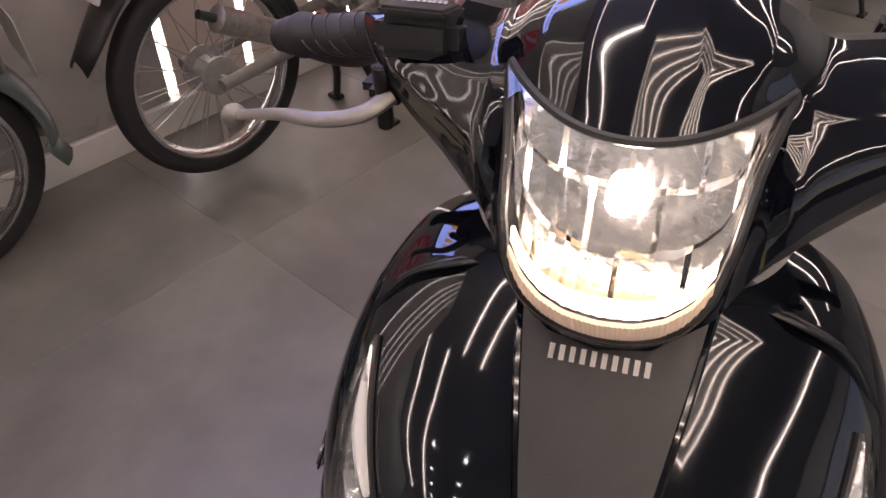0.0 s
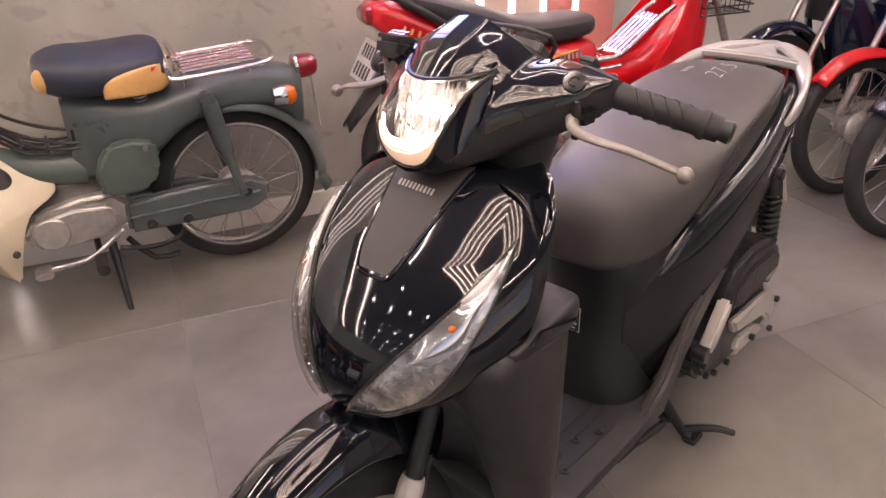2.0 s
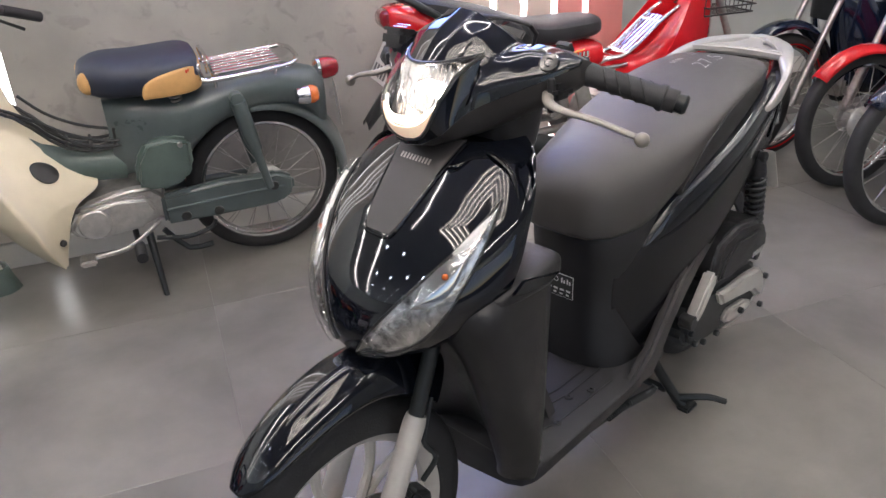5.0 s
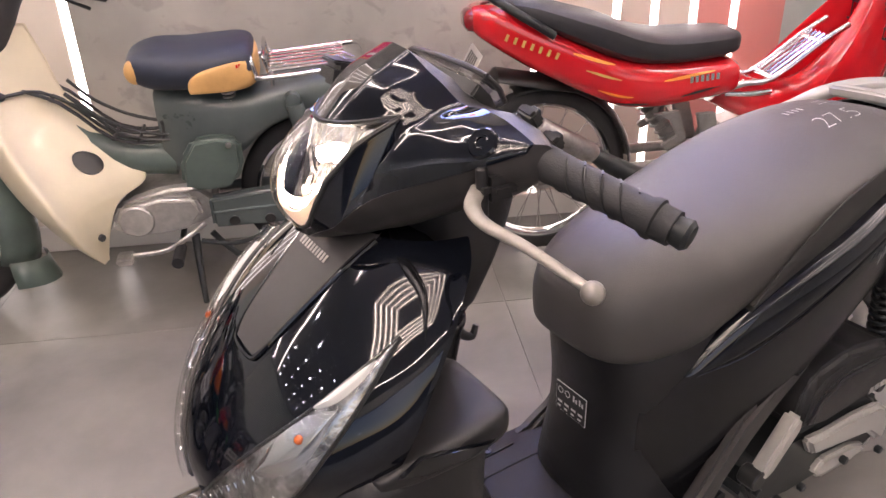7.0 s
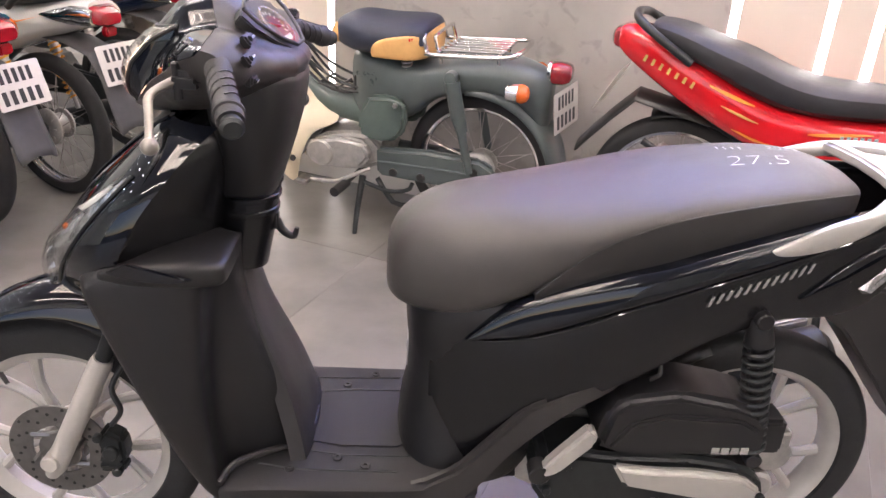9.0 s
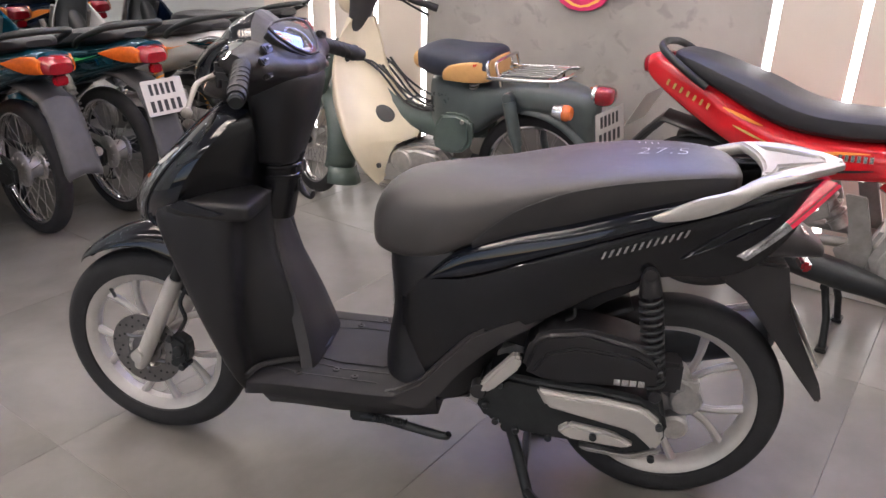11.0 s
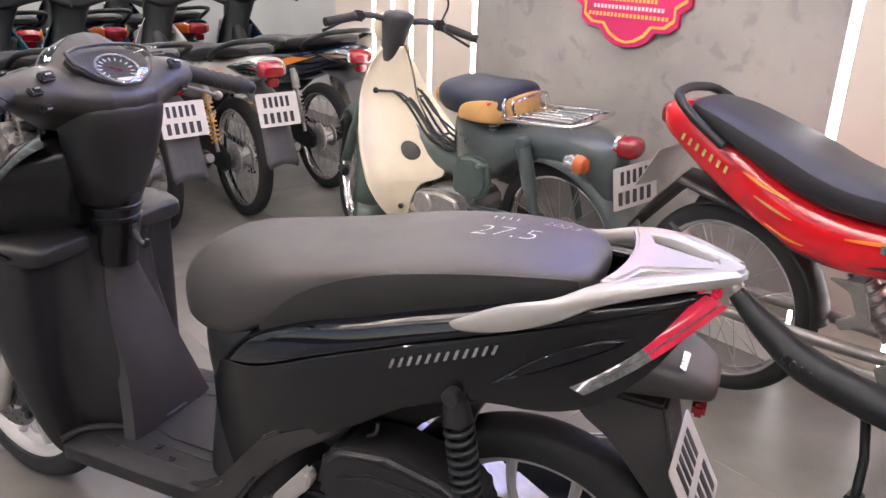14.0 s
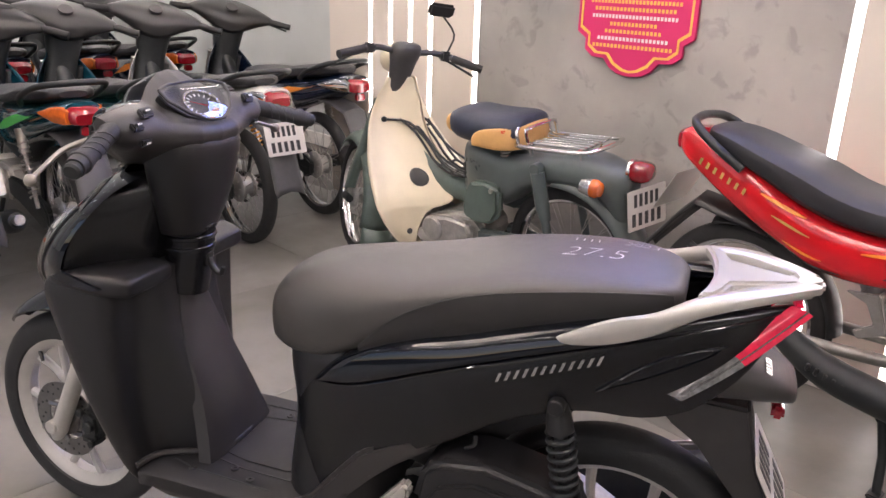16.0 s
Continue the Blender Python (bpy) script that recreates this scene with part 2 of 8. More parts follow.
def porcelain():
    """Polished grey floor tile: clouds, faint smears, each tile a touch different."""
    m = mat("grey_floor_tile", (0.2, 0.19, 0.18), 0.34)
    nt = m.node_tree
    b = nt.nodes["Principled BSDF"]
    tc = nt.nodes.new("ShaderNodeTexCoord")
    info = nt.nodes.new("ShaderNodeObjectInfo")
    add = nt.nodes.new("ShaderNodeVectorMath")
    off = nt.nodes.new("ShaderNodeVectorMath")
    off.operation = "SCALE"
    off.inputs[0].default_value = (37.0, 19.0, 11.0)
    nt.links.new(info.outputs["Random"], off.inputs["Scale"])
    nt.links.new(tc.outputs["Object"], add.inputs[0])
    nt.links.new(off.outputs[0], add.inputs[1])
    n = nt.nodes.new("ShaderNodeTexNoise")
    n.inputs["Scale"].default_value, n.inputs["Detail"].default_value, n.inputs["Roughness"].default_value = 2.6, 6, 0.58
    n.inputs["Distortion"].default_value = 0.2
    nt.links.new(add.outputs[0], n.inputs["Vector"])
    ramp = nt.nodes.new("ShaderNodeValToRGB")
    ramp.color_ramp.elements[0].position, ramp.color_ramp.elements[0].color = 0.28, (0.118, 0.112, 0.100, 1)
    ramp.color_ramp.elements[1].position, ramp.color_ramp.elements[1].color = 0.72, (0.220, 0.209, 0.191, 1)
    # streaky smears and footmarks in the gloss
    smear = nt.nodes.new("ShaderNodeTexNoise")
    smear.inputs["Scale"].default_value, smear.inputs["Detail"].default_value, smear.inputs["Distortion"].default_value = 5.0, 4, 0.3
    nt.links.new(add.outputs[0], smear.inputs["Vector"])
    gloss = nt.nodes.new("ShaderNodeMapRange")
    gloss.inputs["From Min"].default_value, gloss.inputs["From Max"].default_value = 0.35, 0.68
    gloss.inputs["To Min"].default_value, gloss.inputs["To Max"].default_value = 0.29, 0.42
    nt.links.new(smear.outputs["Fac"], gloss.inputs["Value"])
    nt.links.new(gloss.outputs["Result"], b.inputs["Roughness"])
    nt.links.new(n.outputs["Fac"], ramp.inputs["Fac"])
    hsv = nt.nodes.new("ShaderNodeHueSaturation")
    val = nt.nodes.new("ShaderNodeMapRange")
    val.inputs["To Min"].default_value, val.inputs["To Max"].default_value = 0.95, 1.05
    nt.links.new(info.outputs["Random"], val.inputs["Value"])
    nt.links.new(val.outputs["Result"], hsv.inputs["Value"])
    nt.links.new(ramp.outputs["Color"], hsv.inputs["Color"])
    nt.links.new(hsv.outputs["Color"], b.inputs["Base Color"])
    return m


PLASTER, TILE = plaster(), porcelain()
GROUT = mat("tile_joint", (0.13, 0.12, 0.115), 0.7)

# ---- building kit ----
def ring_loft(bm, rings, closed=True, caps=True):
    vs = [[bm.verts.new(p) for p in r] for r in rings]
    n = len(rings[0])
    for a, b in zip(vs, vs[1:]):
        for i in range(n if closed else n - 1):
            j = (i + 1) % n
            bm.faces.new((a[i], a[j], b[j], b[i]))
    if caps and closed:
        bm.faces.new(vs[0][::-1])
        bm.faces.new(vs[-1])
    return bm


def smooth_path(pts, k=4):
    """A Catmull-Rom line through the points."""
    p = [Vector(q) for q in pts]
    if len(p) < 3 or k < 2:
        return p
    e = [2 * p[0] - p[1], *p, 2 * p[-1] - p[-2]]
    out = []
    for i in range(1, len(e) - 2):
        a, b, c, d = e[i - 1:i + 3]
        for s in range(k):
            t = s / k
            out.append(0.5 * (2 * b + (c - a) * t + (2 * a - 5 * b + 4 * c - d) * t * t + (3 * b - a - 3 * c + d) * t ** 3))
    return out + [p[-1]]


def tube(bm, pts, r, seg=8, k=1, flat=1.0):
    """A round bar along a line; r one radius or one for each given point; flat squashes it in the second direction."""
    line = smooth_path(pts, k)
    if isinstance(r, (int, float)):
        rad = [r] * len(line)
    else:
        rad = [float(v) for v in np.interp(np.linspace(0, len(r) - 1, len(line)), range(len(r)), r)]
    up, rings = None, []
    for i, p in enumerate(line):
        d = (line[min(i + 1, len(line) - 1)] - line[max(i - 1, 0)]).normalized()
        if up is None:
            up = d.orthogonal().normalized() if abs(d.z) > 0.95 else (Vector((0, 0, 1)) - d * d.z).normalized()
        up = (up - d * up.dot(d)).normalized()
        side = d.cross(up)
        rings.append([p + rad[i] * (math.cos(a) * side + flat * math.sin(a) * up) for a in (2 * math.pi * s / seg for s in range(seg))])
    return ring_loft(bm, rings)


def lathe(bm, prof, seg=48, at=(0, 0, 0), axis="y", closed=True, arc=(0.0, 2 * math.pi)):
    """Turns a profile of (radius, offset along the axis) about the axis."""
    full = abs(arc[1] - arc[0] - 2 * math.pi) < 1e-6
    rings = []
    for s in range(seg + (0 if full else 1)):
        a = arc[0] + (arc[1] - arc[0]) * s / seg
        c, d = math.cos(a), math.sin(a)
        if axis == "y":
            rings.append([Vector((at[0] + r * c, at[1] + h, at[2] + r * d)) for r, h in prof])
        elif axis == "x":
            rings.append([Vector((at[0] + h, at[1] + r * c, at[2] + r * d)) for r, h in prof])
        else:
            rings.append([Vector((at[0] + r * c, at[1] + r * d, at[2] + h)) for r, h in prof])
    if full:
        rings.append(rings[0])
        vs = [[bm.verts.new(p) for p in r] for r in rings[:-1]]
        vs.append(vs[0])
        n = len(prof)
        for a, b in zip(vs, vs[1:]):
            for i in range(n if closed else n - 1):
                j = (i + 1) % n
                bm.faces.new((a[i], a[j], b[j], b[i]))
        return bm
    return ring_loft(bm, rings, closed=closed, caps=closed)


def disc(bm, r, h0, h1, at, axis="y", seg=32, hole=0.0, edge=0.002):
    """A round plate or drum with softened rims."""
    e = min(edge, (h1 - h0) * 0.3)
    prof = [(hole, h0), (r - e, h0), (r, h0 + e), (r, h1 - e), (r - e, h1), (hole, h1)]
    if hole == 0:
        prof[0], prof[-1] = (1e-4, h0), (1e-4, h1)
    return lathe(bm, prof, seg, at, axis)


def prism(bm, outline, lo, hi, plane="xz", bevel=0.0, segs=2):
    """An outline drawn in one plane, as thick as lo to hi across it."""
    def put(a, b, c):
        return Vector((a, c, b)) if plane == "xz" else Vector((c, a, b)) if plane == "yz" else Vector((a, b, c))
    new_bm = bmesh.new()
    lower = [new_bm.verts.new(put(a, b, lo)) for a, b in outline]
    upper = [new_bm.verts.new(put(a, b, hi)) for a, b in outline]
    new_bm.faces.new(lower)
    new_bm.faces.new(upper[::-1])
    n = len(outline)
    for i in range(n):
        j = (i + 1) % n
        new_bm.faces.new((lower[i], upper[i], upper[j], lower[j]))
    bmesh.ops.recalc_face_normals(new_bm, faces=new_bm.faces)
    if bevel:
        bmesh.ops.bevel(new_bm, geom=new_bm.edges[:], offset=bevel, segments=segs, affect="EDGES", clamp_overlap=True)
    add_in(bm, new_bm)
    return bm


def block(bm, at, size, bevel=0.0, turn=None, segs=2):
    """A box with rounded edges."""
    new_bm = bmesh.new()
    bmesh.ops.create_cube(new_bm, size=1.0, matrix=Matrix.Diagonal((*size, 1)))
    if bevel:
        bmesh.ops.bevel(new_bm, geom=new_bm.edges[:], offset=bevel, segments=segs, affect="EDGES", clamp_overlap=True)
    new_bm.transform(Matrix.Translation(at) @ (turn or Matrix.Identity(4)))
    add_in(bm, new_bm)
    return bm


def add_in(bm, other):
    me = bpy.data.meshes.new("tmp")
    other.to_mesh(me)
    other.free()
    bm.from_mesh(me)
    bpy.data.meshes.remove(me)


def coil(bm, a, b, r, wire, turns, seg=6):
    a, b = Vector(a), Vector(b)
    d = (b - a).normalized()
    s = d.orthogonal().normalized()
    q = d.cross(s)
    n = int(turns * 12)
    tube(bm, [a + (b - a) * (i / n) + r * (math.cos(i * math.tau / 12) * s + math.sin(i * math.tau / 12) * q) for i in range(n + 1)], wire, seg)


def ellipse_ring(at, ax, ay, n=16, p=2.0):
    """A ring of points round a place, with half axes ax, ay given as vectors; p over 2 makes it boxier."""
    out = []
    for i in range(n):
        t = math.tau * i / n
        c, s = math.cos(t), math.sin(t)
        out.append(Vector(at) + Vector(ax) * math.copysign(abs(c) ** (2 / p), c) + Vector(ay) * math.copysign(abs(s) ** (2 / p), s))
    return out


def thing(name, label, category, group="", at=None, kind=""):
    ob = new(name)
    ob.empty_display_size = 0.1
    if at is not None:
        ob.matrix_world = at
    return tagged(ob, label, category, group, kind)


def part(name, bm, material, parent=None, label="", sub=0, angle=38, solid=0.0, flat=False):
    """One mesh object under a thing or a part."""
    bmesh.ops.recalc_face_normals(bm, faces=bm.faces)
    me = bpy.data.meshes.new(name)
    bm.to_mesh(me)
    bm.free()
    for m in material if isinstance(material, (list, tuple)) else [material]:
        me.materials.append(m)
    if not flat:
        me.shade_smooth()
        if not sub:
            me.set_sharp_from_angle(angle=radians(angle))
    ob = new(name, me)
    if parent is not None:
        ob.parent = parent
    if solid:
        md = ob.modifiers.new("thickness", "SOLIDIFY")
        md.thickness, md.offset = solid, -1
    if sub:
        md = ob.modifiers.new("rounding", "SUBSURF")
        md.levels = md.render_levels = sub
    if label:
        ob["label"] = label
    return ob


def again(ob, m, parent):
    """The same mesh once more under a parent, at a pose of its own."""
    o = new(ob.name.split(".")[0], ob.data)
    o.parent = parent
    o.matrix_basis = m
    return o


def interp(x, table):
    """Reads columns of a table of rows (key, value, ...) smoothly at x."""
    keys = [r[0] for r in table]
    return [float(np.interp(x, keys, [r[i] for r in table])) for i in range(1, len(table[0]))]


def refine(table, n):
    """More rows between those of a table, on smooth curves."""
    rows = smooth_path([Vector((*r, *([0] * (3 - len(r))))) for r in table], n) if len(table[0]) <= 3 else None
    if rows is not None:
        return [tuple(r)[:len(table[0])] for r in rows]
    a = np.array(table, float)
    out = []
    e = np.vstack([2 * a[0] - a[1], a, 2 * a[-1] - a[-2]])
    for i in range(1, len(e) - 2):
        p, q, r, s = e[i - 1:i + 3]
        for k in range(n):
            t = k / n
            out.append(0.5 * (2 * q + (r - p) * t + (2 * p - 5 * q + 4 * r - s) * t * t + (3 * q - p - 3 * r + s) * t ** 3))
    out.append(a[-1])
    return [tuple(float(v) for v in r) for r in out]


def bars(bm, x0, x1, y0, y1, n, fill=0.72, seed=1):
    """Upright bars in a row, in place of letters, drawn in xy."""
    step = (x1 - x0) / n
    for i in range(n):
        a = x0 + step * i
        bm.faces.new([bm.verts.new((px, py, 0)) for px, py in ((a, y0), (a + step * fill, y0), (a + step * fill, y1), (a, y1))])


def lay(name, build, material, m, parent, label="", thick=0.0008):
    """A thin flat mark, drawn in xy by build(bm) and laid with its pose m; z is its outer side."""
    bm = bmesh.new()
    build(bm)
    if thick:
        g = bmesh.ops.extrude_face_region(bm, geom=bm.faces[:])
        bmesh.ops.translate(bm, vec=(0, 0, thick), verts=[v for v in g["geom"] if isinstance(v, bmesh.types.BMVert)])
    bm.transform(m)
    return part(name, bm, material, parent, label, flat=True)


def axes_pose(at, right, up):
    r = Vector(right).normalized()
    u = Vector(up)
    u = (u - r * u.dot(r)).normalized()
    n = r.cross(u)
    m = Matrix((r, u, n)).transposed().to_4x4()
    m.translation = Vector(at)
    return m

# ---- the room ----
def slab(name, u0, u1, v0, v1, z0, z1, material, label, parent=None, bevel=0.0):
    bm = bmesh.new()
    block(bm, ((u0 + u1) / 2, (v0 + v1) / 2, (z0 + z1) / 2), (u1 - u0, v1 - v0, z1 - z0), bevel)
    ob = part(name, bm, material, parent, "" if parent else label, flat=not bevel)
    if parent is None:
        ob.matrix_world = room(0, 0)
        tagged(ob, label, "", "", "structure")
    return ob


CEILING_Z = 3.0
U0, U1, V0, V1 = -7.5, 5.5, -4.6, 2.6
slab("ceiling", U0, U1, V0, V1, CEILING_Z, CEILING_Z + 0.1, CEIL, "plain pale painted ceiling")
slab("wall_west", U0 - 0.15, U0, V0, V1, 0, CEILING_Z, FARWALL, "pale painted side wall")
slab("wall_east", U1, U1 + 0.15, V0, V1, 0, CEILING_Z, FARWALL, "pale painted side wall")
slab("wall_north", U0 - 0.15, U1 + 0.15, V1, V1 + 0.15, 0, CEILING_Z, FARWALL, "pale grey painted wall behind the partition")
# the street side with its wide opening
slab("wall_south", U0 - 0.15, -4.0, V0 - 0.15, V0, 0, CEILING_Z, FARWALL, "pale painted street wall")
slab("wall_south_east", 3.0, U1 + 0.15, V0 - 0.15, V0, 0, CEILING_Z, FARWALL, "pale painted street wall")
slab("wall_south_lintel", -4.0, 3.0, V0 - 0.15, V0, 2.45, CEILING_Z, FARWALL, "lintel over the shop opening")
bm = bmesh.new()
block(bm, (0, 0, -0.06), (400, 400, 0.1))
tagged(part("ground", bm, mat("street_asphalt", (0.06, 0.06, 0.06), 0.85, vary=0.2, scale=3), None, "", flat=True),
       "grey asphalt street outside the shop", "", "", "structure").matrix_world = Matrix.Translation((0, 0, -0.02))

# the partition: plaster field in the middle, pale panels with light strips on both sides
W0, W1 = -2.30, 1.22
slab("partition", W0, W1, WALL_V + 0.03, WALL_V + 0.18, 0, CEILING_Z, FARWALL, "display partition carrying plaster and light strips")
field = slab("wall_plaster", -1.205, 0.305, WALL_V, WALL_V + 0.028, 0.10, CEILING_Z - 0.01, PLASTER, "mottled grey trowelled plaster wall field")
EDGES = [W0, -1.955, -1.80, -1.655, -1.515, -1.222, 0.322, 0.605, 0.742, 0.885, 1.035, W1]
STRIP_W = 0.026
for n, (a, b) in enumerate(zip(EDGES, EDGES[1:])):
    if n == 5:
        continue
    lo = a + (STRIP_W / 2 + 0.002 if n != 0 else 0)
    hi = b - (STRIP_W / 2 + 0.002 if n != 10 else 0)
    # the two rightmost panels get reflected red light as a pink tint
    slab("wall_panel", lo, hi, WALL_V, WALL_V + 0.028, 0.10, CEILING_Z - 0.01, REDDENED_PANEL if n >= 9 else WHITEPANEL,
         "wall panel tinted pink for reflected red light" if n >= 9 else "smooth off-white wall panel beside the light strips")
strip_group = "light strips on the wall"
bm = bmesh.new()
block(bm, (0, 0, (CEILING_Z + 0.10) / 2), (STRIP_W, 0.012, CEILING_Z - 0.12))
strip0 = part("light_strip", bm, STRIP, None, flat=True)
tagged(strip0, "lit white vertical light strip set in the wall", "light strip", strip_group)
strip0.matrix_world = room(EDGES[1], WALL_V + 0.012)
for u in EDGES[2:-1]:
    copy_thing(strip0, room(u, WALL_V + 0.012))
slab("baseboard", W0, W1, WALL_V - 0.012, WALL_V + 0.029, 0.0, 0.095, BASEBOARD, "white tiled baseboard", bevel=0.003)
slab("baseboard_north", U0, U1, V1 - 0.014, V1 - 0.001, 0.0, 0.10, BASEBOARD, "white tiled baseboard", bevel=0.003)

# shaped magenta notice on the plaster
SG = room(-0.425, WALL_V - 0.012)
half = [(0.0, 0.0), (0.05, 0.006), (0.09, 0.026), (0.118, 0.058), (0.17, 0.060), (0.205, 0.085), (0.205, 0.125), (0.245, 0.150), (0.245, 0.375)]


def sign_outline(k=0.0):
    pts = []
    for x, z in half:
        pts.append((max(0.0, x - k), z + k * (1.0 if z < 0.2 else 0)))
    low = pts + [(-x, z) for x, z in reversed(pts) if x > 1e-6]
    right = pts
    full = right + [(x, 0.75 - z) for x, z in reversed(right[:-1])]
    return full + [(-x, z) for x, z in reversed(full) if x > 1e-6]


sign = thing("wall_sign", "magenta shaped notice board with a yellow border and lettering", "sign", at=SG @ pose(0, 0, 0.925))
bm = bmesh.new()
prism(bm, sign_outline(), -0.004, 0.010, "xz", 0.002, 1)
part("board", bm, SIGNPINK, sign)
bm = bmesh.new()
ring_a, ring_b = sign_outline(0.014), sign_outline(0.022)
ring_loft(bm, [[Vector((x, -0.0042, z)) for x, z in ring_a], [Vector((x, -0.0062, z)) for x, z in ring_a],
               [Vector((x, -0.0062, z)) for x, z in ring_b], [Vector((x, -0.0042, z)) for x, z in ring_b]], caps=False)
part("border", bm, SIGNGOLD, sign, "raised yellow border line")
rng = random.Random(5)
for i, (z, w, h, nb) in enumerate(((0.30, 0.15, 0.032, 10), (0.262, 0.19, 0.013, 26), (0.236, 0.17, 0.013, 22), (0.210, 0.18, 0.013, 25), (0.184, 0.10, 0.013, 13),
                                  (0.158, 0.12, 0.013, 15), (0.132, 0.15, 0.013, 19), (0.106, 0.17, 0.013, 21), (0.34, 0.12, 0.02, 9), (0.45, 0.18, 0.05, 9), (0.55, 0.15, 0.04, 8))):
    lay("lettering", lambda bm, w=w, h=h, nb=nb: bars(bm, -w, w, -h / 2, h / 2, nb, 0.66), SIGNGOLD if i % 3 else STICKERW,
        axes_pose((0, -0.0042, z), (1, 0, 0), (0, 0, 1)), sign)

# lit sign high on the plaster, and the ceiling's lamps, with unseen tubes added for general light
led = thing("lit_sign", "lit blue sign panel with orange letters, high on the wall", "sign", at=room(0.1, WALL_V - 0.05, 2.1))
bm = bmesh.new()
block(bm, (0, 0.02, 0), (1.5, 0.05, 0.62), 0.01)
part("housing", bm, DARKMETAL, led)
bm = bmesh.new()
block(bm, (0, -0.008, 0), (1.44, 0.004, 0.56))
part("screen", bm, BLUELED, led, "glowing blue screen", flat=True)
bm = bmesh.new()
for i in range(7):
    block(bm, (-0.5 + 0.165 * i, -0.014, 0.02), (0.09, 0.006, 0.2), 0.002)
part("letters", bm, ORANGELED, led, "glowing orange letters as plain bars", flat=True)

bm = bmesh.new()
block(bm, (0, 0, 0), (4.4, 0.017, 0.02), 0.003)
tube0 = part("ceiling_tube_light", bm, TUBE, None)
tagged(tube0, "long lit white ceiling tube added for general light", "ceiling light", "ceiling tube lights")
tube0.matrix_world = room(-0.4, -3.4, CEILING_Z - 0.011)
# the last two are added only to brighten the wall behind the row
for u, v in ((-0.4, 0.45), (-0.4, 0.9), (-4.9, 2.1), (-4.9, 1.3)):
    copy_thing(tube0, room(u, v, CEILING_Z - 0.011))
for u in (1.9, 2.9, 3.7):
    copy_thing(tube0, room(u, -0.6, CEILING_Z - 0.011, 90))
# nested square light lines over the middle of the room
for i in range(5):
    hu, hv = 0.40 + 0.15 * i, 0.30 + 0.13 * i
    bm = bmesh.new()
    for s in (-1, 1):
        block(bm, (0, s * hv, 0), (2 * hu + 0.006, 0.006, 0.02))
        block(bm, (s * hu, 0, 0), (0.008, 2 * hv - 0.006, 0.02))
    fr = part("ceiling_light_frame", bm, FRAMELIGHT, None, flat=True)
    tagged(fr, "thin lit square light line on the ceiling", "ceiling light", "nested ceiling light lines")
    fr.matrix_world = room(-1.0, -1.25, CEILING_Z - 0.011)
bm = bmesh.new()
disc(bm, 0.030, -0.012, 0.0, (0, 0, 0), "z", 20)
spot0 = part("downlight", bm, SPOT, None)
tagged(spot0, "small round lit ceiling downlight", "ceiling light", "ceiling downlights")
spots = [(-6.9 + 0.78 * i + 0.33 * (j % 2), -4.0 + 0.83 * j) for j in range(7) for i in range(5)]
spot0.matrix_world = room(*spots[0], CEILING_Z - 0.001)
for u, v in spots[1:]:
    copy_thing(spot0, room(u, v, CEILING_Z - 0.001))

# ---- the black scooter ----
scooter = thing("scooter", "glossy black step-through scooter, headlight lit, on its centre stand", "scooter",
                at=pose(0.627, 0, 0, 0, 0, -0.75) @ pose(-0.627, 0, 0))
HUB_F, HUB_R = Vector((-0.628, 0, 0.25)), Vector((0.627, 0, 0.255))
RAKE = Vector((0.42, 0, 0.907)).normalized()
# the bars and front wheel are turned a little
STEER = Matrix.Translation(HUB_F) @ Matrix.Rotation(radians(-4.0), 4, RAKE) @ Matrix.Translation(-HUB_F)


